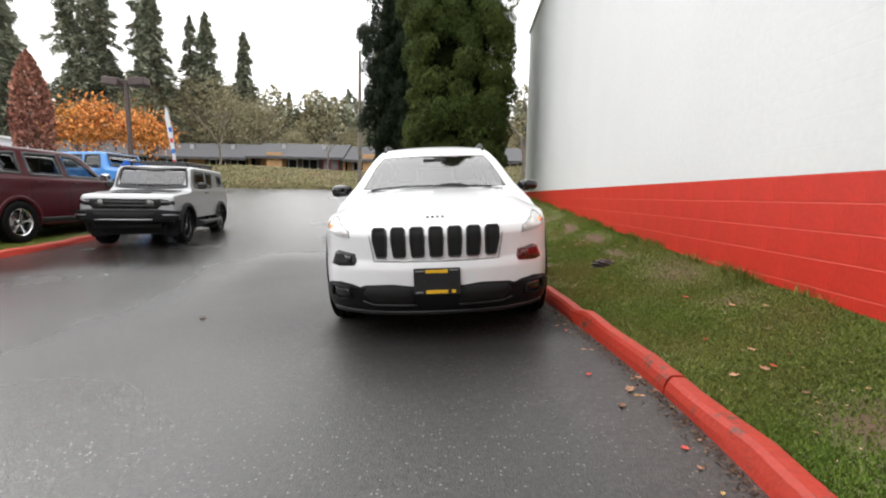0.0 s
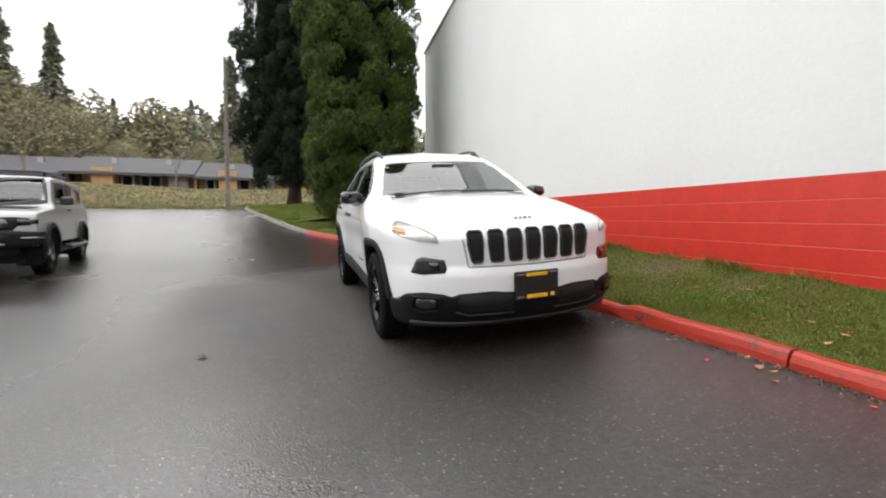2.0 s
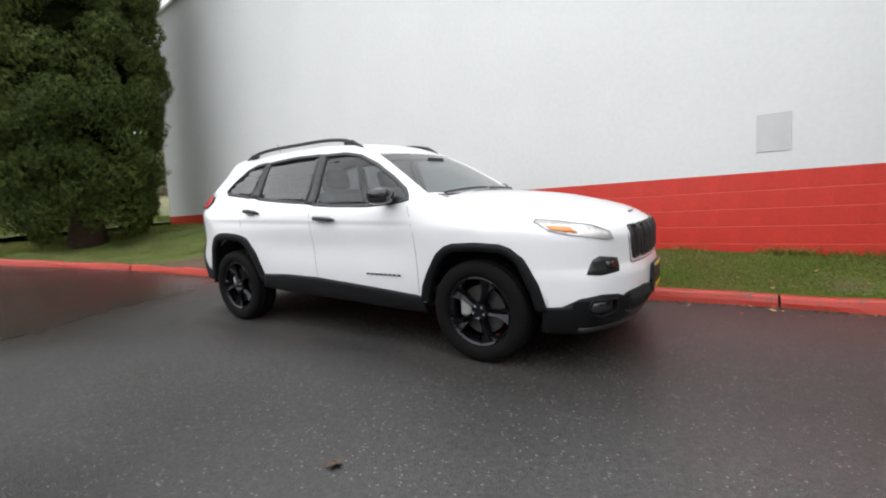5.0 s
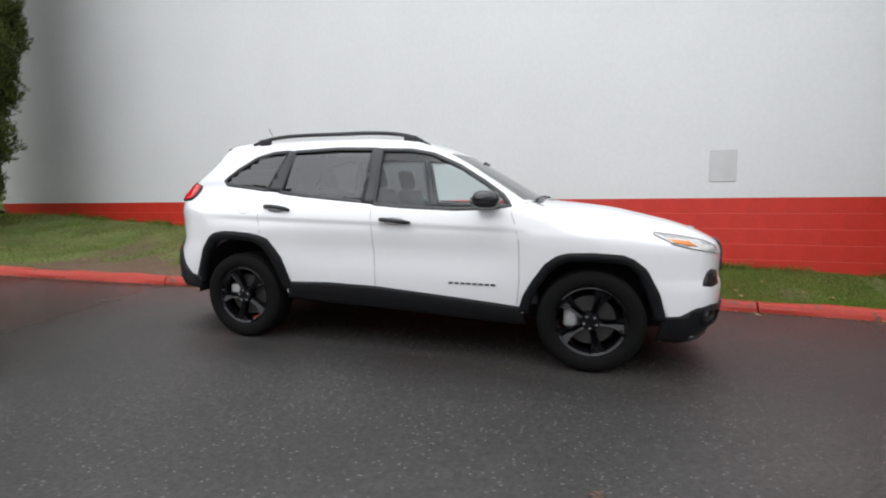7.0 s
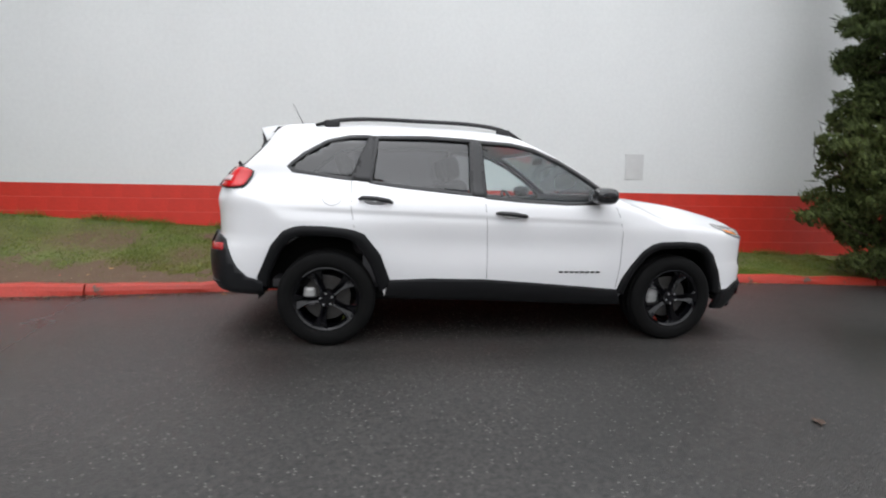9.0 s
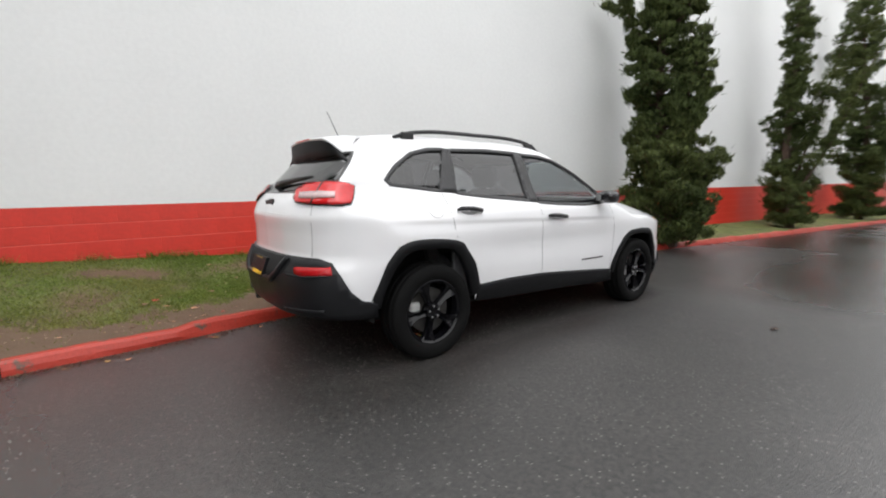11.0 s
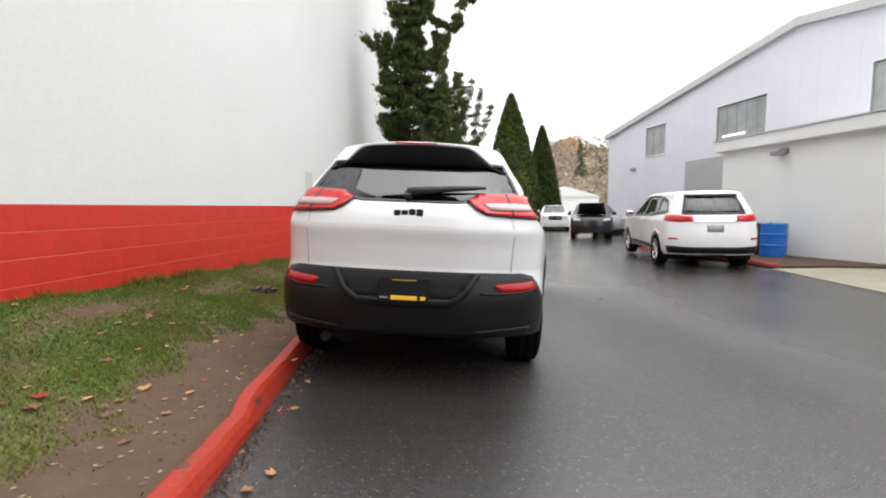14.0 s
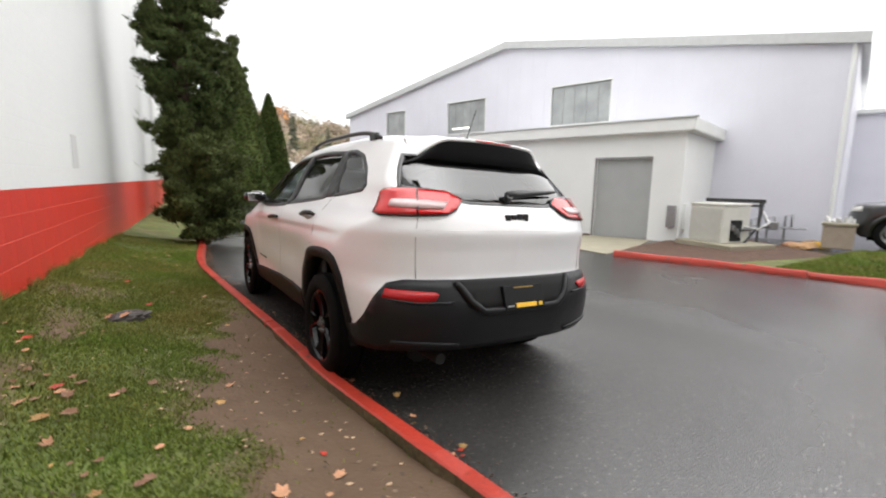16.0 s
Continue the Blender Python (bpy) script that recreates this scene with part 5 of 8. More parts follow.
    rod(bm, (0.46, 1.3, 0.30), (0.46, 1.9, 0.30), 0.09, None, 16)
    part("silencer", bm, DARK, car)
    for i, (y, z) in enumerate(((-1.35, 0.345), (1.35, 0.345))):
        for s in (-1, 1):
            make_wheel(car, (s * 0.815, y, z), s, turn=0.35 + i * 0.5)
    # cabin
    part("cabin_floor", boxed(-0.74, 0.74, -1.0, 1.75, 0.40, 0.46), SEAT_CLOTH, car)
    bm = boxed(-0.72, 0.72, -0.98, -0.42, 0.72, 1.06, bevel=0.06)
    part("dashboard", bm, TRIM, car)
    for s in (-1, 1):
        part("door_card", boxed(s * 0.80 - 0.02, s * 0.80 + 0.02, -0.75, 1.1, 0.45, 1.08, bevel=0.015), SEAT_CLOTH, car)
        for yb, cl in ((0.0, SEAT_CLOTH), (0.88, SEAT_CLOTH)):
            st = part("seat", boxed(s * 0.37 - 0.25, s * 0.37 + 0.25, yb - 0.30, yb + 0.22, 0.52, 0.70, bevel=0.05), cl, car)
            bm = boxed(s * 0.37 - 0.24, s * 0.37 + 0.24, -0.07, 0.07, 0.0, 0.62, bevel=0.06)
            bmesh.ops.transform(bm, matrix=pose(0, yb + 0.22, 0.62, -14, 0, 0), verts=bm.verts)
            part("backrest", bm, cl, st)
            bm = boxed(s * 0.37 - 0.13, s * 0.37 + 0.13, -0.05, 0.05, 0.63, 0.82, bevel=0.045)
            bmesh.ops.transform(bm, matrix=pose(0, yb + 0.22, 0.62, -14, 0, 0), verts=bm.verts)
            part("headrest", bm, SEAT_PALE if yb > 0.5 else cl, st)
    bm = bmesh.new()
    pts = [(0.37 + 0.185 * math.cos(a), -0.36 + 0.08 * math.sin(a), 0.98 + 0.165 * math.sin(a)) for a in np.linspace(0, math.tau, 25)]
    part("steering_wheel", tube(pts, 0.015, 6), TRIM, car, smooth=True)
    bm = boxed(-0.12, 0.12, -0.50, -0.48, 1.40, 1.455, bevel=0.01)
    part("inside_mirror", bm, TRIM, car)
    return car


mat_cup = mat("grey_handle_cup", (0.45, 0.45, 0.46), 0.4, vary=0.05)
mat_dull_yellow = mat("dull_yellow_print", (0.30, 0.20, 0.03), 0.5, vary=0.05)
main_car = build_main_car()


# ---- red painted base of the wall: blocks with raked bed joints ----
def block_mesh(name, length, h=COURSE):
    """One painted block: a shallow slab with worn, rounded bed edges."""
    bm = bmesh.new()
    pr = [(-0.0035, 0.0035), (-0.0055, 0.005), (-0.0065, 0.009), (-0.0065, h - 0.009), (-0.0055, h - 0.005), (-0.0035, h - 0.0035)]
    rings = [[bm.verts.new((px + (0.0012 if abs(yy) > length / 2 - 0.003 else 0), yy, pz)) for px, pz in pr] for yy in (-length / 2, -length / 2 + 0.003, length / 2 - 0.003, length / 2)]
    for r0, r1 in zip(rings, rings[1:]):
        for k in range(5):
            bm.faces.new((r0[k], r0[k + 1], r1[k + 1], r1[k]))
    bmesh.ops.recalc_face_normals(bm, faces=bm.faces)
    me = bpy.data.meshes.new(name)
    bm.to_mesh(me)
    bm.free()
    me.materials.append(WALL_RED)
    return me


bm = bmesh.new()
box(bm, -0.0035, 0.02, -36.0 * UP, yb + 0.0035, -0.9, RED_TOP, bevel=0.0)
part("red_base_coat", bm, JOINT_LIT, wall)
BLOCK = block_mesh("block", 0.406)
far_blocks = bmesh.new()
pr = [(0.0, 0.0035), (-0.002, 0.005), (-0.003, 0.009), (-0.003, COURSE - 0.009), (-0.002, COURSE - 0.005), (0.0, COURSE - 0.0035)]
block_spots = []
for c in range(7):
    z0 = RED_TOP - COURSE * (c + 1)
    lo, hi = -7.5, 10.0
    y = lo + (0.203 if c % 2 else 0.0)
    while y < hi:
        if z0 + COURSE > float(wall_foot(y)) - 0.02:
            block_spots.append((y + 0.203, z0))
        y += 0.406
    for a, b in ((-36.0 * UP, lo + (0.203 if c % 2 else 0.0)), (y, yb)):
        rings = [[far_blocks.verts.new((px - 0.0035, yy, z0 + pz)) for px, pz in pr] for yy in (a, b)]
        for k in range(5):
            far_blocks.faces.new((rings[0][k], rings[0][k + 1], rings[1][k + 1], rings[1][k]))
bmesh.ops.recalc_face_normals(far_blocks, faces=far_blocks.faces)
tagged(part("red_courses", far_blocks, WALL_RED, wall), kind="stuff")

# pale painted-over cover on the wall
cov = part("cover_plate", boxed(-0.012, 0.002, -3.30, -2.99, 1.455, 1.865, bevel=0.004), PALE_PATCH, None)
cov.matrix_world = WALL_M
tagged(cov, "pale grey painted cover plate screwed to the white wall", "wall plate")


# ---- the lilac metal building across the drive ----
FM = pose(-12.0, -8.0, 0, 0, 0, 14.04)


def slab_poly(name, pts, z_lift, material, label, category, base=-0.3):
    bm = bmesh.new()
    t = [bm.verts.new((x, y, float(road_z(x, y)) + z_lift)) for x, y in pts]
    b = [bm.verts.new((x, y, float(road_z(x, y)) + base)) for x, y in pts]
    bm.faces.new(t)
    n = len(t)
    for i in range(n):
        bm.faces.new((t[i], b[i], b[(i + 1) % n], t[(i + 1) % n]))
    bmesh.ops.recalc_face_normals(bm, faces=bm.faces)
    return tagged(part(name, bm, material), label, category, kind="structure")


def build_hall():
    hall = thing("warehouse", FM, "pale lilac metal-clad gabled hall with dusty upper windows", "building")
    y0, y1, yp, ze, zp = -14.8, 8.05, -3.2, 5.30, 7.20
    deep = -22.0
    wins = [(-11.25, -9.75, 3.70, 5.12), (-6.60, -4.32, 3.70, 5.15), (-0.95, 1.45, 3.70, 5.17)]

    def roof_at(y):
        return ze + (zp - ze) * (1 - abs((y - yp) / ((y1 if y > yp else y0) - yp)))

    # front wall as upright strips, with holes for the windows
    cuts = sorted({y0, y1, yp} | {w for q in wins for w in q[:2]})
    for a, b in zip(cuts, cuts[1:]):
        hole = [w for w in wins if w[0] <= a and b <= w[1]]
        spans = [(-1.0, None)] if not hole else [(-1.0, hole[0][2]), (hole[0][3], None)]
        for z0, z1 in spans:
            bm = bmesh.new()
            q = [(0, a, z0), (0, b, z0), (0, b, roof_at(b) if z1 is None else z1), (0, a, roof_at(a) if z1 is None else z1)]
            f4 = [bm.verts.new(c) for c in q]
            bk = [bm.verts.new((c[0] - 0.14, c[1], c[2])) for c in q]
            bm.faces.new(f4), bm.faces.new(bk[::-1])
            for i in range(4):
                bm.faces.new((f4[i], bk[i], bk[(i + 1) % 4], f4[(i + 1) % 4]))
            bmesh.ops.recalc_face_normals(bm, faces=bm.faces)
            part("wall_panel", bm, BUILD_LILAC, hall)
    # upright ribs of the siding
    rib = bpy.data.meshes.new("rib")
    b2 = boxed(0, 0.005, -0.02, 0.02, 0, 1)
    b2.to_mesh(rib), b2.free()
    rib.materials.append(BUILD_LILAC)
    y = y0 + 0.3
    while y < y1:
        if not any(w[0] - 0.05 < y < w[1] + 0.05 for w in wins):
            ob = new("rib", rib)
            ob.parent = hall
            ob.location, ob.scale = (0.0, y, -0.6), (1, 1, roof_at(y) + 0.55)
        y += 0.6
    for nm, a in (("side_wall", y1), ("side_wall", y0)):
        part(nm, boxed(deep, -0.14, a - (0.14 if a > 0 else 0), a + (0 if a > 0 else 0.14), -1, ze - 0.02), BUILD_LILAC, hall)
    for a, b, za, zb in ((y0 - 0.2, yp, ze - 0.05, zp + 0.0), (yp, y1 + 0.2, zp + 0.0, ze - 0.05)):
        bm = bmesh.new()
        top = [bm.verts.new(c) for c in ((0.18, a, za + 0.10), (0.18, b, zb + 0.10), (deep, b, zb + 0.10), (deep, a, za + 0.10))]
        bot = [bm.verts.new((v.co.x, v.co.y, v.co.z - 0.10)) for v in top]
        bm.faces.new(top), bm.faces.new(bot[::-1])
        for i in range(4):
            bm.faces.new((top[i], bot[i], bot[(i + 1) % 4], top[(i + 1) % 4]))
        bmesh.ops.recalc_face_normals(bm, faces=bm.faces)
        part("roof", bm, BUILD_WHITE, hall, "white metal roof sheet with edge trim")
        bm = bmesh.new()
        q = [(0.19, a, za - 0.16), (0.19, b, zb - 0.16), (0.19, b, zb + 0.12), (0.19, a, za + 0.12)]
        f4 = [bm.verts.new(c) for c in q]
        bk = [bm.verts.new((0.0, c[1], c[2])) for c in q]
        bm.faces.new(f4), bm.faces.new(bk[::-1])
        for i in range(4):
            bm.faces.new((f4[i], bk[i], bk[(i + 1) % 4], f4[(i + 1) % 4]))
        bmesh.ops.recalc_face_normals(bm, faces=bm.faces)
        part("barge_board", bm, mat_barge, hall)
    for k, (a, b, z0, z1) in enumerate(wins):
        w = part("window", boxed(-0.10, -0.07, a, b, z0, z1), WIN_GREY, hall, "dusty translucent upper window")
        part("window_frame", boxed(-0.14, 0.01, a - 0.05, a, z0 - 0.05, z1 + 0.05), BUILD_WHITE, w)
        part("window_frame", boxed(-0.14, 0.01, b, b + 0.05, z0 - 0.05, z1 + 0.05), BUILD_WHITE, w)
        part("window_frame", boxed(-0.14, 0.012, a, b, z1, z1 + 0.05), BUILD_WHITE, w)
        part("window_sill", boxed(-0.14, 0.04, a - 0.05, b + 0.05, z0 - 0.06, z0), BUILD_WHITE, w)
        if k == 1:
            part("tube_lamp", boxed(-0.0695, -0.064, a + 0.25, a + 1.35, z0 + 0.20, z0 + 0.27), mat_tube, w, "lit tube lamp seen through the pane")
        n = 5 if b - a > 2 else 3
        for q in range(1, n):
            yy = a + (b - a) * q / n
            part("mullion", boxed(-0.068, -0.055, yy - 0.02, yy + 0.02, z0, z1), mat_mullion, w)
    d = part("roll_door", boxed(0.002, 0.03, -8.3, -6.1, -0.6, 3.15), ROLL_DOOR, hall, "grey roll-up door")
    for k in range(20):
        part("door_slat", boxed(0.030, 0.036, -8.28, -6.12, -0.3 + k * 0.17, -0.3 + k * 0.17 + 0.15), ROLL_DOOR, d)
    bm = boxed(0.0, 0.22, -12.3, -12.05, 3.05, 3.22, bevel=0.03)
    part("wall_lamp", bm, STEEL, hall)
    bm = bmesh.new()
    rod(bm, (0.08, y1 - 0.10, -0.6), (0.08, y1 - 0.10, ze - 0.1), 0.05)
    part("downpipe", bm, BUILD_WHITE, hall)
    return hall


mat_barge = mat("grey_white_trim", (0.52, 0.53, 0.53), 0.5, vary=0.05)
mat_tube = mat("lit_tube", (0.9, 0.88, 0.82), 0.4)
mat_tube.node_tree.nodes["Principled BSDF"].inputs["Emission Color"].default_value = (1.0, 0.95, 0.85, 1)
mat_tube.node_tree.nodes["Principled BSDF"].inputs["Emission Strength"].default_value = 0.9
mat_mullion = mat("grey_mullion", (0.30, 0.31, 0.31), 0.5, vary=0.05)
build_hall()

AM = pose(-10.1, -2.4, 0, 0, 0, 14.04)


def build_annex():
    an = thing("garage_annex", AM, "low white flat-roofed annex with a grey roll-up door", "building")
    L, D, zt = -7.6, -3.22, 2.80
    gd = (-2.42, -0.80, 2.13)
    for a, b, z0, z1 in ((L, gd[0], -1, zt), (gd[1], 0.0, -1, zt), (gd[0], gd[1], gd[2], zt)):
        part("wall_panel", boxed(-0.18, 0.0, a, b, z0, z1), BUILD_WHITE, an)
    part("side_wall", boxed(D, -0.18, -0.18, 0.0, -1, zt), BUILD_WHITE, an)
    part("side_wall", boxed(D, -0.18, L, L + 0.18, -1, zt), BUILD_WHITE, an)
    part("roof", boxed(D + 0.005, 0.20, L - 0.12, 0.22, zt, zt + 0.10, bevel=0.01), BUILD_WHITE, an)
    part("fascia", boxed(0.12, 0.22, L - 0.14, 0.24, zt + 0.02, zt + 0.34, bevel=0.015), BUILD_WHITE, an, "white boxed gutter along the roof edge")
    part("fascia", boxed(D + 0.005, 0.12, 0.14, 0.24, zt + 0.02, zt + 0.34, bevel=0.015), BUILD_WHITE, an)
    part("gutter_lip", boxed(0.10, 0.26, L - 0.16, 0.28, zt + 0.34, zt + 0.375), mat_barge, an)
    door = part("roll_door", boxed(-0.15, -0.12, gd[0], gd[1], -1, gd[2]), ROLL_DOOR, an, "grey ribbed roll-up door, shut")
    for k in range(28):
        z0 = -0.15 + k * 0.082
        if z0 + 0.07 < gd[2]:
            part("door_slat", boxed(-0.12, -0.112, gd[0] + 0.01, gd[1] - 0.01, z0, z0 + 0.07), ROLL_DOOR, door)
    part("door_frame", boxed(-0.02, 0.012, gd[0] - 0.05, gd[0], -1, gd[2] + 0.05), STEEL, an)
    part("door_frame", boxed(-0.02, 0.012, gd[0], gd[1], gd[2], gd[2] + 0.05), STEEL, an)
    lamp = part("wall_lamp", boxed(0.0, 0.10, -5.65, -5.40, 2.52, 2.66, bevel=0.02), STEEL, an, "grey wall flood lamp")
    part("lamp_head", boxed(0.10, 0.30, -5.70, -5.42, 2.48, 2.60, bevel=0.02), STEEL, lamp)
    part("meter_box", boxed(0.0, 0.12, -0.30, -0.08, 0.25, 0.85, bevel=0.01), STEEL, an)
    part("meter_box", boxed(-0.55, -0.25, 0.0, 0.10, 0.2, 0.9, bevel=0.01), BUILD_WHITE, an)
    return an


build_annex()

# neighbouring building beyond
nb = thing("neighbour_building", pose(-22.5, 4.5, 0, 0, 0, 14.04), "grey-white low building behind the hall", "building")
part("wall", boxed(-8, 0, -10, 22, -1, 4.2), BUILD_LILAC, nb)
part("roof", boxed(-8.2, 0.15, -10.2, 22.2, 4.2, 4.35), BUILD_WHITE, nb)
for k in range(4):
    part("window", boxed(0.0, 0.03, 5.8 + k * 1.5, 6.9 + k * 1.5, 0.5, 1.75), WIN_GREY, nb)

part("canopy", boxed(0.0, 1.1, 4.6, 12.5, 2.05, 2.25), ROOF_GREY, nb, "dark flat canopy")

# ground works in front of the hall
slab_poly("pavement_1", [(-6.72, -4.85), (-6.50, -1.95), (-8.2, -2.35), (-9.93, -3.05), (-9.52, -4.75), (-8.0, -5.0)], 0.012, SLAB, "tan concrete apron before the roll-up door", "pavement")
slab_poly("planting_bed_1", [(-6.62, -1.85), (-7.05, 0.0), (-8.6, 0.5), (-10.4, 0.9), (-12.6, -2.0), (-9.9, -2.60), (-8.2, -2.30)], 0.05, BARK_MULCH, "brown bark mulch bed beside the annex", "planting bed")
slab_poly("planting_bed_2", [(-6.80, -4.95), (-6.1, -9.2), (-6.5, -11.8), (-8.05, -9.6), (-9.50, -4.82), (-8.0, -5.08)], 0.05, BARK_MULCH, "brown bark mulch bed beside the annex", "planting bed")
slab_poly("lawn_west", [(-7.10, 0.05), (-7.40, 2.3), (-7.75, 4.3), (-8.6, 7.0), (-12.0, 8.2), (-14.5, 7.0), (-14.0, 1.2), (-10.4, 0.95), (-8.6, 0.55)], 0.06, GRASS_SOIL, "green lawn behind the red kerb", "lawn")
kerb_run("kerb_3", resample([(-6.45, -1.75), (-6.75, -0.6), (-7.03, 0.4), (-7.35, 2.3), (-7.72, 4.3), (-8.3, 6.2), (-9.2, 7.4), (-12, 8.3)], 0.25)[::-1], KERB_RED, "red-painted concrete kerb before the lawn", seed=3)
kerb_run("kerb_4", resample([(-6.0, -10.5), (-6.15, -9.0), (-6.65, -6.2), (-6.86, -4.95)], 0.25)[::-1], KERB_RED, "red-painted concrete kerb beside the mulch bed", seed=5)


# ---- other vehicles ----
def make_vehicle(name, label, m, paint, p):
    """A parked car from its main sizes: wheelbase centre at the origin, nose towards -y."""
    car = thing(name, m, label, "car")
    w, f0, r0, wb = p["w"], p["front"], p["rear"], p["wb"] / 2
    belt, roof, hood, rw = p["belt"], p["roof"], p["hood"], p.get("wheel", 0.36)
    wt = p["wt"]
    wz = table([(0.2, w * 0.88), (0.4, w * 0.97), (0.7, w), (belt - 0.06, w * 0.985), (belt, w * 0.955), (belt + 0.06, w * 0.925), (roof - 0.06, wt), (roof + 0.2, wt * 0.9)])
    rt = p.get("taper", 0.06)
    crown = p.get("crown", 0.06)
    nose_t = table([(0.2, f0 + 0.12), (0.38, f0 + 0.02), (0.55, f0), (hood - 0.16, f0 + p.get("lean", 0.05)), (hood, f0 + p.get("lean", 0.05) + 0.08), (hood + 0.4, f0 + 1.0)])
    tail_t = table([(0.2, r0 - 0.15), (0.4, r0 - 0.02), (0.6, r0), (belt - 0.1, r0 - 0.06), (belt + 0.05, r0 - 0.10), (roof - 0.1, r0 - p.get("rake", 0.35)), (roof + 0.2, r0 - p.get("rake", 0.35) - 0.2)])
    nk, tk = p.get("nose_round", 0.35), p.get("tail_round", 0.28)
    tops = table([(f0 - 0.1, hood - 0.12), (f0 + 0.12, hood - 0.02), (p["cowl"] - 0.6, hood + 0.04), (p["cowl"], p.get("cowl_z", hood + 0.10)), (p["header"], roof - 0.04), (p["header"] + 0.25, roof), (r0 - 0.8, roof), (r0 + 0.1, roof - p.get("drop", 0.06))])
    sh = Shell(lambda y, z: wz(z) * (1 - rt * ss(0.4, 2.2, y) * (0.5 + 0.5 * ss(belt - 0.2, roof, z))),
               lambda x, z: nose_t(z) + nk * (x / w) ** 4 + 0.06 * (x / w) ** 2, lambda x, z: tail_t(z) - tk * (x / w) ** 4 - 0.05 * (x / w) ** 2,
               lambda x, y: tops(y) - crown * x ** 2, 0.28, (f0 + 0.75, r0 - 0.75), belt * 0.75, (w + 0.15, f0 - 0.2, r0 + 0.2, 0.18, roof + 0.15), step=p.get("step", 0.045), round_by=p.get("round", 0.06))
    rr = rw + 0.055
    arches = [[(yc + rr * math.cos(a), rw + rr * math.sin(a)) for a in np.linspace(-0.5, math.pi + 0.5, 20)] for yc in (-wb, wb)]
    wins = p["wins"]
    screen = p["screen"]
    tailw = p["tail_win"]

    holes = [("top", grown(screen, 0.010), lambda x, y, z: (z > belt - 0.05) & (y < p["header"] + 0.3))]
    if tailw:
        holes.append(("tail", grown(tailw, 0.010), lambda x, y, z: y > tail_t(z) - tk * (x / w) ** 4 - 0.05 * (x / w) ** 2 - 0.07))
    for poly in arches + [grown(q, 0.012) for q in wins]:
        holes += [("left", poly, lambda x, y, z: x < -w * 0.5), ("right", poly, lambda x, y, z: x > w * 0.5)]
    sh.mesh("body", paint, car, lambda c: c[:, 2] < p.get("skirt", 0.33), openings=holes)
    for s, kind in ((-1, "left"), (1, "right")):
        for i, q in enumerate(wins):
            g = sh.skin("side_window", kind, q, -0.006, 0.004, TINTED if i or p.get("dark") else CLEAR, car, step=0.12)
            g.visible_shadow = False
            sh.band("window_seal", kind, q, 0.058, 0.006, 0.02, TRIM, g, closed=True, step=0.06)
        for a, yc in zip(arches, (-wb, wb)):
            outer = [(yc + (rr + 0.06) * math.cos(t), rw + (rr + 0.06) * math.sin(t)) for t in np.linspace(-0.15, math.pi + 0.15, 20)]
            inner = [(yc + (rr - 0.03) * math.cos(t), rw + (rr - 0.03) * math.sin(t)) for t in np.linspace(-0.35, math.pi + 0.35, 20)]
            sh.band("wheel_arch_trim", kind, outer, 0, p.get("flare", 0.01), 0.06, p.get("trim", paint), car, inner=inner)
            bm = bmesh.new()
            ring = [(yc + (rr + 0.05) * math.cos(t), rw + (rr + 0.05) * math.sin(t)) for t in np.linspace(-0.4, math.pi + 0.4, 14)]
            vo = [bm.verts.new((s * w * 0.95, y, z)) for y, z in ring]
            vi = [bm.verts.new((s * w * 0.58, y, z)) for y, z in ring]
            for i in range(13):
                bm.faces.new((vo[i], vo[i + 1], vi[i + 1], vi[i]))
            bm.faces.new(vi)
            part("wheel_housing", bm, DARK, car)
            make_wheel(car, (s * (w - 0.125), yc, rw), s, radius=rw, width=0.24, rim_mat=p.get("rim", STEEL), rim_r=rw * 0.64, spoke_style=p.get("spokes", "plain"), turn=0.2)
        sh.band("sill", kind, [(wb - rr - 0.02, 0.42), (-wb + rr + 0.02, 0.42)], 0.12, 0.015, 0.03, p.get("trim", TRIM), car, step=0.1)
        for yy in p["gaps"]:
            sh.band("panel_gap", kind, [(yy, belt - 0.02), (yy, 0.46)], 0.010, 0.002, 0.006, SEAM if paint in (CAR_WHITE, CAR_SILVER) else DARK, car, step=0.1)
            pz = belt - 0.09
            a, n1 = sh.hit(kind, yy - 0.10, pz)
            b, _ = sh.hit(kind, yy - 0.28, pz)
            part("door_handle", tube([a, a + n1 * 0.035, b + n1 * 0.035, b], 0.014, 6), p.get("handle", paint), car)
        mir = boxed(s * (w + 0.10) - 0.10, s * (w + 0.10) + 0.10, p["cowl"] + 0.32, p["cowl"] + 0.45, belt + 0.0, belt + 0.16, bevel=0.04)
        part("door_mirror", mir, p.get("mirror", paint), car)
        hl = p["headlamp"]
        poly = [sh.flat("nose_round", (s * a, b, c)) for a, b, c in hl]
        sh.skin("headlamp", "nose_round", poly, 0.008, 0.02, p.get("lamp", LAMP_CLEAR), car, step=0.08)
        tl = p["tail_lamp"]
        poly = [sh.flat("tail_round", (s * a, b, c)) for a, b, c in tl]
        sh.skin("tail_lamp", "tail_round", poly, 0.010, 0.02, LAMP_RED, car, step=0.08)
    g = sh.skin("windscreen", "top", screen, -0.006, 0.004, FAR_SCREEN, car, step=0.12)
    g.visible_shadow = False
    sh.band("screen_seal", "top", screen, 0.055, 0.004, 0.016, TRIM, g, closed=True, step=0.08)
    if tailw:
        g = sh.skin("back_window", "tail", tailw, -0.004, 0.004, TINTED, car, step=0.12)
        g.visible_shadow = False
        sh.band("window_seal", "tail", tailw, 0.05, 0.005, 0.016, TRIM, g, closed=True, step=0.08)
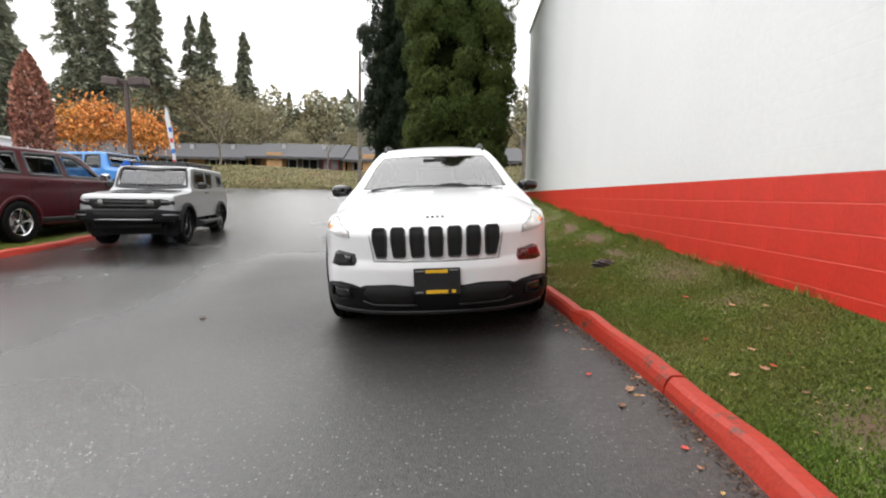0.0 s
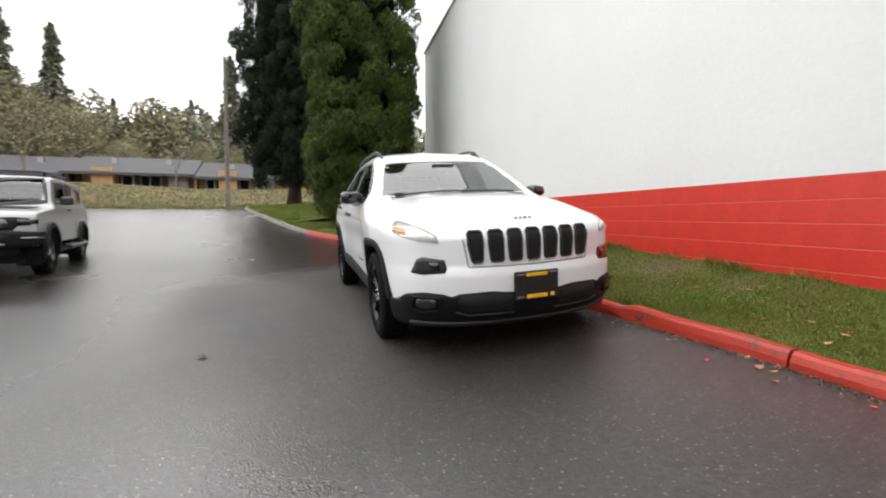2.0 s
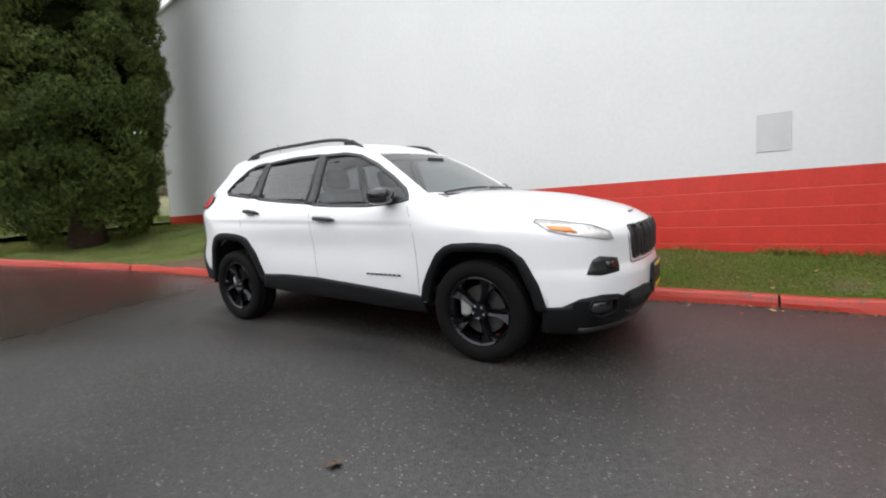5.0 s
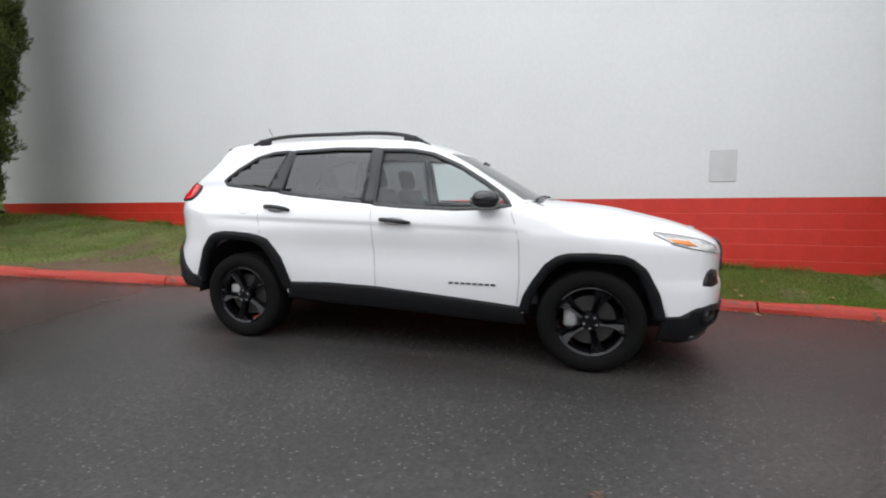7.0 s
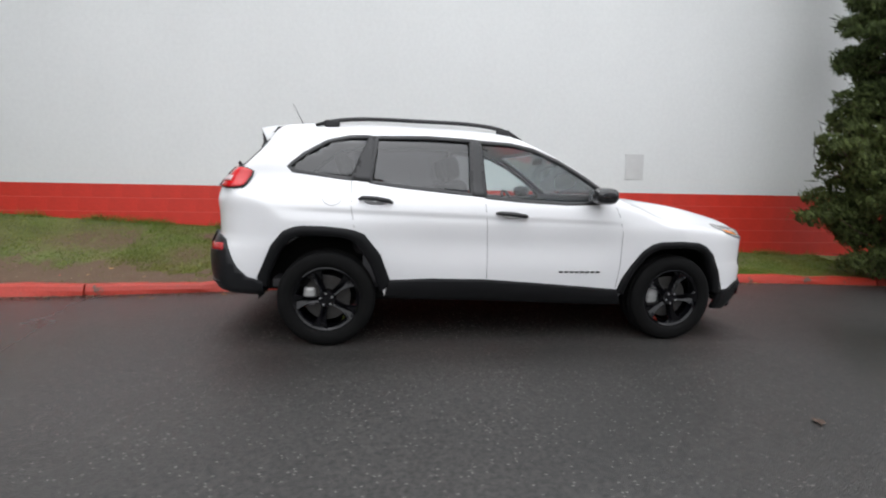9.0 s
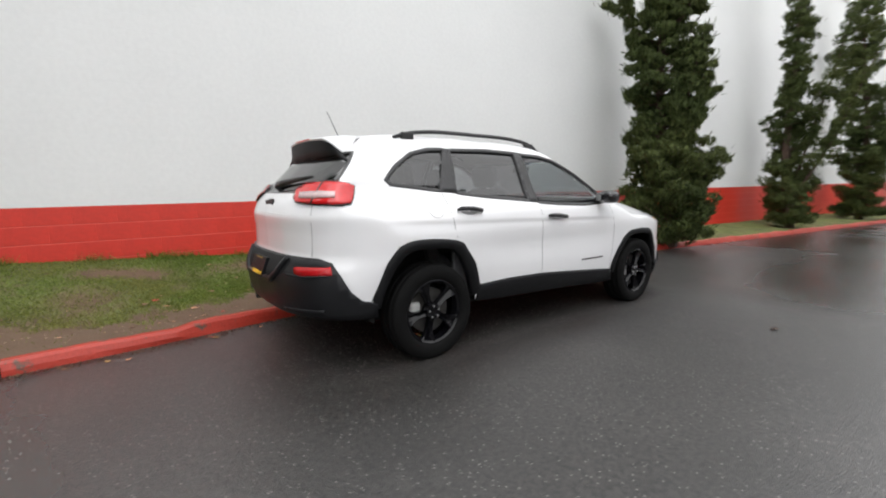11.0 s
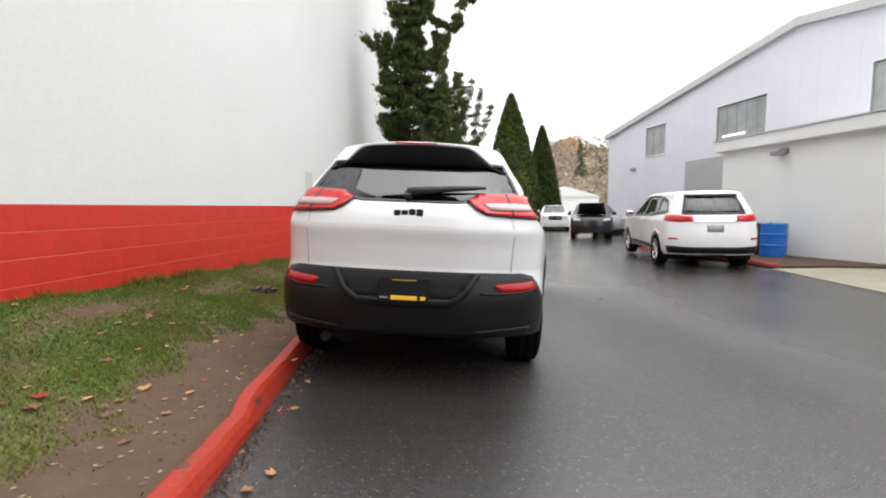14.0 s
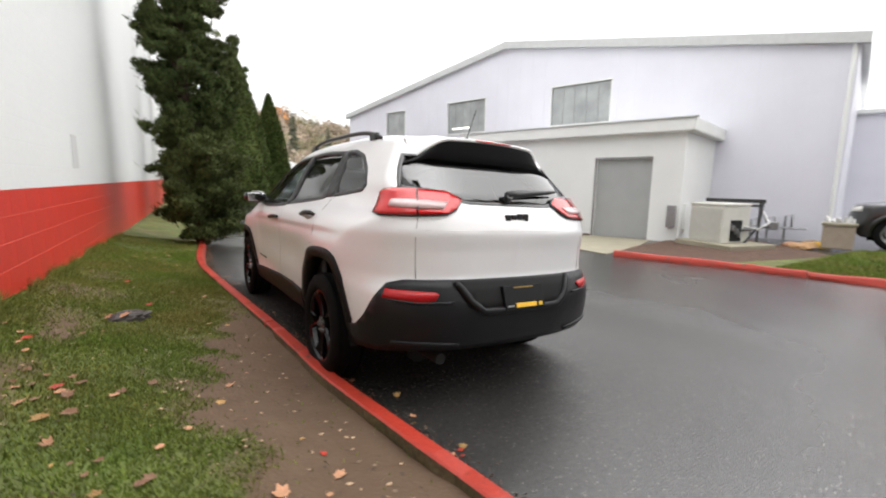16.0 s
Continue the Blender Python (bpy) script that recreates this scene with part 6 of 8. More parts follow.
    for nm, kind, poly, off, material in p["panels"]:
        pts = [sh.flat(kind, q) for q in poly] if len(poly[0]) == 3 else poly
        sh.skin(nm, kind, pts, off, 0.02, material, car, step=0.08)
    part("underbody", boxed(-w * 0.72, w * 0.72, f0 + 0.3, r0 - 0.3, 0.26, 0.46, bevel=0.04), DARK, car)
    part("cabin", boxed(-w * 0.7, w * 0.7, p["cowl"] + 0.1, r0 - 0.5, 0.46, belt - 0.16, bevel=0.05), SEAT_CLOTH, car)
    for s in (-1, 1):
        for yy in (p["cowl"] + 1.15, p["cowl"] + 2.0):
            st = part("seat", boxed(s * 0.38 - 0.24, s * 0.38 + 0.24, yy - 0.07, yy + 0.07, 0.6, belt + 0.12, bevel=0.05), SEAT_CLOTH, car)
            part("headrest", boxed(s * 0.38 - 0.13, s * 0.38 + 0.13, yy - 0.03, yy + 0.06, belt + 0.13, belt + 0.30, bevel=0.04), SEAT_CLOTH, st)
    return car, sh


def on_road(x, y, yaw, lift=0.0):
    return pose(x, y, float(road_z(x, y)) + lift, 0, 0, yaw)


# white wagon ahead of the mulch bed
gc = dict(step=0.034, w=0.97, front=-2.38, rear=2.44, wb=2.915, belt=1.12, roof=1.74, hood=1.06, wt=0.70, cowl=-1.15, header=-0.25, rake=0.42, drop=0.10, wheel=0.375, rim=CHROME, taper=0.07,
          wins=[[(-0.80, 1.15), (-0.12, 1.60), (0.12, 1.64), (0.14, 1.16)], [(0.24, 1.16), (0.22, 1.64), (1.02, 1.62), (1.12, 1.18)], [(1.22, 1.19), (1.14, 1.60), (1.62, 1.50), (1.92, 1.26)]],
          screen=[(-0.72, -1.05), (0, -1.2), (0.72, -1.05), (0.56, -0.20), (0, -0.27), (-0.56, -0.20)],
          tail_win=[(-0.62, 1.22), (-0.50, 1.62), (0.50, 1.62), (0.62, 1.22)], gaps=[0.19, 1.15], headlamp=[(0.50, -2.3, 0.86), (0.52, -2.3, 0.96), (0.84, -2.1, 1.0), (0.86, -2.1, 0.88)],
          tail_lamp=[(0.42, 2.34, 1.05), (0.44, 2.33, 1.17), (0.80, 2.2, 1.20), (0.93, 1.95, 1.19), (0.93, 1.97, 1.07), (0.70, 2.28, 1.04)], mirror=CHROME,
          panels=[("rear_valance", "tail_round", [(-0.90, 2.15, 0.52), (-0.5, 2.42, 0.50), (0.5, 2.42, 0.50), (0.90, 2.15, 0.52), (0.86, 2.15, 0.36), (-0.86, 2.15, 0.36)], 0.012, PLASTIC),
                  ("chrome_strip", "tail", [(-0.42, 1.055), (0.42, 1.055), (0.42, 1.03), (-0.42, 1.03)], 0.012, CHROME), ("number_plate", "tail", [(-0.16, 0.98), (0.16, 0.98), (0.16, 0.83), (-0.16, 0.83)], 0.012, GREY_PRINT),
                  ("spoiler_shade", "tail", [(-0.52, 1.64), (0.52, 1.64), (0.54, 1.60), (-0.54, 1.60)], 0.02, GLOSS_BLACK),
                  ("bumper_reflector", "tail_round", [(0.70, 2.3, 0.70), (0.86, 2.2, 0.70), (0.86, 2.2, 0.66), (0.70, 2.3, 0.66)], 0.012, LAMP_RED), ("bumper_reflector", "tail_round", [(-0.70, 2.3, 0.70), (-0.86, 2.2, 0.70), (-0.86, 2.2, 0.66), (-0.70, 2.3, 0.66)], 0.012, LAMP_RED)])
make_vehicle("station_wagon", "white four-door wagon with chrome wheels and red tail lamps", on_road(-5.88, -7.33, -7), CAR_WHITE, gc)

# silver and black off-roader
fj = dict(step=0.032, skirt=0.56, w=0.88, front=-2.25, rear=2.30, wb=2.69, belt=1.25, roof=1.80, hood=1.13, wt=0.77, cowl=-0.95, header=-0.62, cowl_z=1.22, rake=0.12, drop=0.02, wheel=0.41, rim=GLOSS_BLACK, taper=0.02, crown=0.03, lean=0.03, nose_round=0.07, tail_round=0.08, round=0.06, flare=0.05, trim=PLASTIC, dark=True,
          wins=[[(-0.60, 1.29), (-0.44, 1.66), (0.22, 1.68), (0.24, 1.30)], [(0.40, 1.30), (0.38, 1.68), (0.92, 1.66), (0.80, 1.31)], [(1.42, 1.36), (1.36, 1.62), (1.78, 1.60), (1.80, 1.38)]],
          screen=[(-0.74, -0.86), (0, -0.92), (0.74, -0.86), (0.68, -0.62), (0, -0.68), (-0.68, -0.62)], tail_win=[(-0.5, 1.36), (-0.46, 1.64), (0.46, 1.64), (0.5, 1.36)], gaps=[0.33],
          headlamp=[(0.46 + 0.088 * math.cos(k * math.tau / 14), -2.22, 0.985 + 0.080 * math.sin(k * math.tau / 14)) for k in range(14)], lamp=LAMP_SMOKE,
          tail_lamp=[(0.72, 2.2, 0.95), (0.72, 2.2, 1.25), (0.86, 2.12, 1.25), (0.86, 2.12, 0.95)], mirror=TRIM, handle=TRIM, spokes="split",
          panels=[("grille", "nose_round", [(-0.82, -2.05, 1.06), (-0.58, -2.1, 1.085), (0.58, -2.1, 1.085), (0.82, -2.05, 1.06), (0.82, -2.05, 0.955), (0.60, -2.1, 0.945), (0.54, -2.1, 0.875), (-0.54, -2.1, 0.875), (-0.60, -2.1, 0.945), (-0.82, -2.05, 0.955)], 0.004, DARK),
                  ("grille_bar", "nose_round", [(-0.36, -2.1, 1.03), (0.36, -2.1, 1.03), (0.36, -2.1, 1.005), (-0.36, -2.1, 1.005)], 0.012, TRIM), ("grille_bar", "nose_round", [(-0.36, -2.1, 0.955), (0.36, -2.1, 0.955), (0.36, -2.1, 0.93), (-0.36, -2.1, 0.93)], 0.012, TRIM),
                  ("marker_lamp", "nose_round", [(0.60, -2.1, 1.05), (0.80, -2.0, 1.04), (0.80, -2.0, 0.975), (0.60, -2.1, 0.965)], 0.012, GLOSS_BLACK), ("marker_lamp", "nose_round", [(-0.60, -2.1, 1.05), (-0.80, -2.0, 1.04), (-0.80, -2.0, 0.975), (-0.60, -2.1, 0.965)], 0.012, GLOSS_BLACK),
                  ("front_bumper", "nose_round", [(-0.86, -1.95, 0.83), (-0.56, -2.1, 0.865), (0.56, -2.1, 0.865), (0.86, -1.95, 0.83), (0.84, -1.95, 0.66), (0.62, -2.0, 0.61), (-0.62, -2.0, 0.61), (-0.84, -1.95, 0.66)], 0.075, PLASTIC),
                  ("bumper_slot", "nose_round", [(-0.50, -2.1, 0.80), (0.50, -2.1, 0.80), (0.46, -2.1, 0.70), (-0.46, -2.1, 0.70)], 0.090, DARK),
                  ("skid_strip", "nose_round", [(-0.46, -2.1, 0.672), (0.46, -2.1, 0.672), (0.44, -2.1, 0.645), (-0.44, -2.1, 0.645)], 0.096, STEEL),
                  ("bumper_insert", "nose_round", [(0.62, -2.1, 0.765), (0.80, -2.0, 0.765), (0.80, -2.0, 0.740), (0.62, -2.1, 0.740)], 0.092, STEEL), ("bumper_insert", "nose_round", [(-0.62, -2.1, 0.765), (-0.80, -2.0, 0.765), (-0.80, -2.0, 0.740), (-0.62, -2.1, 0.740)], 0.092, STEEL),
                  ("front_valance", "nose_round", [(-0.62, -2.1, 0.60), (0.62, -2.1, 0.60), (0.56, -2.1, 0.47), (-0.56, -2.1, 0.47)], -0.03, DARK),
                  ("hood_scoop", "top", [(-0.36, -1.92), (0.36, -1.92), (0.36, -1.80), (-0.36, -1.80)], 0.014, DARK), ("hood_panel", "top", [(-0.62, -1.50), (0.62, -1.50), (0.66, -0.98), (-0.66, -0.98)], 0.006, PLASTIC)])
for key in ("panels", "headlamp"):
    drop_by = [(q[0], q[1], q[2] - 0.065) for q in fj[key]] if key == "headlamp" else [(nm, kd, [(*q[:2], q[2] - 0.065) if len(q) == 3 else q for q in poly], off, mt) for nm, kd, poly, off, mt in fj[key]]
    fj[key] = drop_by
fj_car, fj_sh = make_vehicle("off_roader", "silver off-road vehicle with black bumpers and roof rack", on_road(-6.40, 5.18, 11.5) @ Matrix.Scale(0.93, 4), CAR_SILVER, fj)
rack = part("roof_rack", tube([(-0.62, -0.45, 1.88), (0.62, -0.45, 1.88), (0.62, 1.6, 1.90), (-0.62, 1.6, 1.90), (-0.62, -0.45, 1.88)], 0.022, 8), TRIM, fj_car, "black tubular roof rack")
for k in range(6):
    yy = -0.2 + k * 0.34
    part("rack_bar", tube([(-0.62, yy, 1.86), (0.62, yy, 1.86)], 0.014, 6), TRIM, rack)
for s in (-1, 1):
    for yy in (-0.3, 0.6, 1.5):
        part("rack_foot", boxed(s * 0.62 - 0.02, s * 0.62 + 0.02, yy - 0.03, yy + 0.03, 1.74, 1.89), TRIM, rack)
    part("side_step", tube([(s * 0.95, -0.85, 0.50), (s * 1.03, -0.75, 0.46), (s * 1.03, 0.75, 0.46), (s * 0.95, 0.85, 0.50)], 0.035, 8), TRIM, fj_car)
for x in (-0.42, 0.05, 0.45):
    part("wiper", tube([(x - 0.22, -0.925, 1.33), (x + 0.2, -0.905, 1.34)], 0.012, 6), TRIM, fj_car)

# maroon wagon on the grass
suv = dict(step=0.036, w=0.99, front=-2.55, rear=2.55, wb=3.05, belt=1.28, roof=1.90, hood=1.18, wt=0.74, cowl=-1.15, header=-0.35, rake=0.25, wheel=0.41, rim=CHROME, crown=0.04, dark=False,
           wins=[[(-0.85, 1.32), (-0.22, 1.76), (0.16, 1.78), (0.18, 1.33)], [(0.30, 1.33), (0.28, 1.78), (1.10, 1.76), (1.16, 1.34)], [(1.34, 1.35), (1.28, 1.76), (2.0, 1.68), (2.16, 1.38)]],
           screen=[(-0.74, -1.05), (0, -1.18), (0.74, -1.05), (0.62, -0.32), (0, -0.38), (-0.62, -0.32)], tail_win=[(-0.6, 1.36), (-0.54, 1.74), (0.54, 1.74), (0.6, 1.36)], gaps=[0.24, 1.22],
           headlamp=[(0.55, -2.5, 0.88), (0.55, -2.5, 1.08), (0.86, -2.35, 1.08), (0.86, -2.35, 0.90)], tail_lamp=[(0.70, 2.4, 0.95), (0.70, 2.4, 1.28), (0.90, 2.2, 1.28), (0.90, 2.2, 0.95)], mirror=CHROME,
           panels=[("grille", "nose_round", [(-0.45, -2.5, 1.08), (0.45, -2.5, 1.08), (0.42, -2.5, 0.80), (-0.42, -2.5, 0.80)], 0.015, GLOSS_BLACK)])
make_vehicle("maroon_wagon", "dark maroon wagon with bright alloy wheels parked on grass", on_road(-9.12, 4.70, 184, 0.07), CAR_MAROON, suv)

# blue open-country vehicle with its hood up
wr = dict(suv, w=0.90, front=-2.15, rear=2.2, wb=2.95, belt=1.22, roof=1.84, hood=1.12, wt=0.72, cowl=-0.85, header=-0.6, cowl_z=1.24, rake=0.08, crown=0.02, nose_round=0.10, tail_round=0.08, round=0.05, taper=0.0, flare=0.10, trim=PLASTIC, rim=STEEL, dark=True,
          wins=[[(-0.52, 1.26), (-0.42, 1.72), (0.18, 1.72), (0.18, 1.27)], [(0.32, 1.27), (0.32, 1.72), (1.05, 1.72), (1.0, 1.27)], [(1.25, 1.27), (1.25, 1.72), (2.0, 1.72), (2.0, 1.27)]],
          screen=[(-0.68, -0.78), (0, -0.80), (0.68, -0.78), (0.66, -0.62), (0, -0.64), (-0.66, -0.62)], tail_win=[(-0.55, 1.3), (-0.52, 1.7), (0.52, 1.7), (0.55, 1.3)], gaps=[0.25, 1.1], mirror=TRIM,
          headlamp=[(0.5, -2.1, 0.86), (0.5, -2.1, 1.02), (0.66, -2.08, 1.02), (0.66, -2.08, 0.86)], tail_lamp=[(0.70, 2.1, 0.85), (0.70, 2.1, 1.1), (0.84, 2.05, 1.1), (0.84, 2.05, 0.85)],
          panels=[("hard_top", "top", [(-0.66, 0.2), (0.66, 0.2), (0.66, 2.0), (-0.66, 2.0)], 0.012, PLASTIC)])
bl, _ = make_vehicle("blue_off_roader", "bright blue off-road vehicle with its hood raised", on_road(-12.5, 11.7, 80), CAR_BLUE, wr)
bm = boxed(-0.60, 0.60, -0.52, 0.0, -0.02, 0.02, bevel=0.015)
bmesh.ops.transform(bm, matrix=pose(0, -0.98, 1.16, -48, 0, 0), verts=bm.verts)
part("raised_hood", bm, CAR_BLUE, bl)

# far along the drive: a dark one with its hood up, a pale pickup, others
dk, _ = make_vehicle("dark_wagon", "black wagon with its hood raised, facing the drive", on_road(-6.5, -18.6, 166), CAR_BLACK, dict(gc, rim=STEEL, dark=True, mirror=TRIM))
bm = boxed(-0.68, 0.68, -0.95, 0.0, -0.02, 0.03, bevel=0.02)
for v_ in bm.verts:
    v_.co.x *= 1 + 0.18 * v_.co.y
    v_.co.z += 0.06 * (1 - (v_.co.x / 0.68) ** 2)
bmesh.ops.transform(bm, matrix=pose(0, -1.15, 1.16, -34, 0, 0), verts=bm.verts)
part("raised_hood", bm, CAR_BLACK, dk)
make_vehicle("silver_wagon", "silver wagon parked beside the hall", on_road(-8.6, -22.5, 165), CAR_SILVER, dict(gc, rim=STEEL))
pk, _ = make_vehicle("white_pickup", "white pickup seen down the drive", on_road(-6.2, -27.8, 172), CAR_WHITE, dict(suv, rim=STEEL, roof=1.80))
make_vehicle("dark_wagon_near_hall", "dark grey wagon parked beyond the lawn", on_road(-13.45, 2.65, 10, 0.06), CAR_BLACK, dict(gc, rim=STEEL, dark=True, mirror=TRIM))


# ---- trees and shrubs ----
def rot_basis(n, rng):
    """Two directions square to each of the given unit vectors."""
    a = rng.normal(size=n.shape)
    u = a - n * (a * n).sum(-1, keepdims=True)
    u /= np.linalg.norm(u, axis=-1, keepdims=True) + 1e-9
    return u, np.cross(n, u)


def leaf_quads(centre, way, length, width, rng, wild=0.5):
    """Small kite-shaped leaves or needle sprays at the given places, pointing along way with some scatter."""
    n = len(centre)
    d = way + rng.normal(size=(n, 3)) * wild
    d /= np.linalg.norm(d, axis=1, keepdims=True) + 1e-9
    u, _ = rot_basis(d, rng)
    L = (length * rng.uniform(0.6, 1.3, n))[:, None]
    W = (width * rng.uniform(0.6, 1.3, n))[:, None]
    v = np.stack([centre - d * L * 0.4, centre + u * W * 0.5, centre + d * L * 0.6, centre - u * W * 0.5], 1).reshape(-1, 3)
    f = np.arange(4 * n).reshape(-1, 4)
    return v, f


def merge(parts):
    vs, fs, o = [], [], 0
    for v, f in parts:
        vs.append(v), fs.append(f + o)
        o += len(v)
    return np.concatenate(vs), np.concatenate(fs)


def trunk_mesh(points, radii, seg=9):
    return tube(points, list(radii), seg)


def plant(name, label, category, x, y, z, trunk_bm, bark, crown, leaf, group="", extra=None):
    t = thing(name, pose(x, y, z), label, category, group)
    if trunk_bm is not None:
        part("trunk", trunk_bm, bark, t, smooth=True)
    if crown is not None:
        raw("crown", crown[0], crown[1], leaf, t)
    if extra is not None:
        raw("inner_crown", extra[0], extra[1], CROWN_SHADE, t)
    return t


def puff_leaves(c, s, out, per, length, width, rng, tall=1.0, ragged=0.45):
    """Leaves laid like scales over the upper and outer side of rounded foliage clumps: centres c, radii s, outward ways out."""
    n = len(c)
    d = rng.normal(size=(n, per, 3))
    d /= np.linalg.norm(d, axis=-1, keepdims=True)
    lean = out + np.array([0, 0, 0.45])
    lean /= np.linalg.norm(lean, axis=-1, keepdims=True)
    side = (d * lean[:, None]).sum(-1, keepdims=True)
    d = np.where(side < -0.3, d - 2 * side * lean[:, None], d)
    lump = 1 + 0.16 * np.sin(d[..., :1] * 7 + c[:, None, :1] * 9) * np.sin(d[..., 2:] * 8 + c[:, None, 2:] * 5)
    p = (c[:, None] + d * (s[:, None, None] * lump * rng.uniform(0.80, 1.06, (n, per, 1))) * np.array([1, 1, tall])).reshape(-1, 3)
    nrm = (d + rng.normal(size=d.shape) * ragged).reshape(-1, 3)
    nrm /= np.linalg.norm(nrm, axis=-1, keepdims=True)
    way = np.array([0, 0, 1.0]) + 0.5 * np.repeat(out, per, 0) + rng.normal(size=p.shape) * 0.45
    u = np.cross(nrm, way)
    u /= np.linalg.norm(u, axis=-1, keepdims=True) + 1e-9
    a = np.cross(u, nrm)
    L = (length * rng.uniform(0.6, 1.35, len(p)))[:, None]
    W = (width * rng.uniform(0.6, 1.3, len(p)))[:, None]
    v = np.stack([p - a * L * 0.45, p + u * W * 0.5, p + a * L * 0.55 + nrm * L * 0.15, p - u * W * 0.5], 1).reshape(-1, 3)
    return v, np.arange(4 * len(p)).reshape(-1, 4)


def column_tree(h, r, base, seed, lump=0.30, count=420, per=95, length=0.10, width=0.05, top_taper=0.75, skirt=0.55):
    """A dense columnar conifer: a crown of overlapping foliage billows round a hidden core."""
    rng = np.random.default_rng(seed)
    z = base + (h - base) * rng.uniform(0, 1, count) ** 1.15
    rel = (z - base) / (h - base)
    prof = r * np.where(rel < 0.10, skirt + (1 - skirt) * rel / 0.10, 1.0) * np.where(rel > 0.45, 1 - top_taper * (np.maximum(rel - 0.45, 0) / 0.55) ** 1.3, 1.0)
    a = rng.uniform(0, math.tau, count)
    wob = 1 + 0.06 * np.sin(3 * a + z * 1.1 + seed) + 0.05 * np.sin(5 * a - z * 2.1)
    rad = prof * wob * rng.uniform(0.76, 1.06, count)
    c = np.stack([rad * np.cos(a), rad * np.sin(a), z], -1)
    s = lump * rng.uniform(0.6, 1.3, count)
    out = np.stack([np.cos(a), np.sin(a), np.zeros(count)], -1)
    crown = puff_leaves(c, s, out, per, length, width, rng, 1.15)
    # an added dark hull whose near-black colour stands for shade inside the crown
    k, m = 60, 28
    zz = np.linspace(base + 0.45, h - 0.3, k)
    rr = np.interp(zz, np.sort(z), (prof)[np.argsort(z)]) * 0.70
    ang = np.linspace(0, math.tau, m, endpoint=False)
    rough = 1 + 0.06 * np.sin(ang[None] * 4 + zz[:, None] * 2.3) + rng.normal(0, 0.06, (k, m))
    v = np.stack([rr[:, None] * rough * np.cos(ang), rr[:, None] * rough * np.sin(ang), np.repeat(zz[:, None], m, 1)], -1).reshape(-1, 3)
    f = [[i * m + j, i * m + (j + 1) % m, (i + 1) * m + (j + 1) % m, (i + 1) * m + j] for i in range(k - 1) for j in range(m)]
    return crown, (v, np.array(f))


def bough_tree(h, r, base, seed, layers=26, boughs=9, per=26, length=0.5, width=0.16, droop=0.25, lean=0.0, sparse=0.0):
    """A fir with tiers of drooping boughs; sky shows between them."""
    rng = np.random.default_rng(seed)
    C, D = [], []
    for i in range(layers):
        rel = i / (layers - 1)
        z = base + (h - base) * rel
        L = (r * (1 - rel) ** 0.75 + 0.12) * rng.uniform(0.62, 1.12)
        for k in range(max(4, int(boughs * (1 - 0.4 * rel)))):
            if rng.uniform() < sparse:
                continue
            a = rng.uniform(0, math.tau)
            Lb = L * rng.uniform(0.45, 1.25)
            t = rng.uniform(0.12, 1, per) ** 0.8
            d = np.array([math.cos(a), math.sin(a), 0])
            p = d * (t * Lb)[:, None] + np.array([0, 0, 1]) * (z - droop * Lb * t ** 1.6 + rng.normal(0, 0.05 * r, per))[:, None]
            p += np.cross(d, [0, 0, 1]) * (rng.normal(0, 0.11, per) * Lb * (1.2 - t))[:, None]
            C.append(p), D.append(np.repeat((d + [0, 0, -0.35])[None], per, 0))
    return leaf_quads(np.concatenate(C), np.concatenate(D), length, width, rng, 0.5)


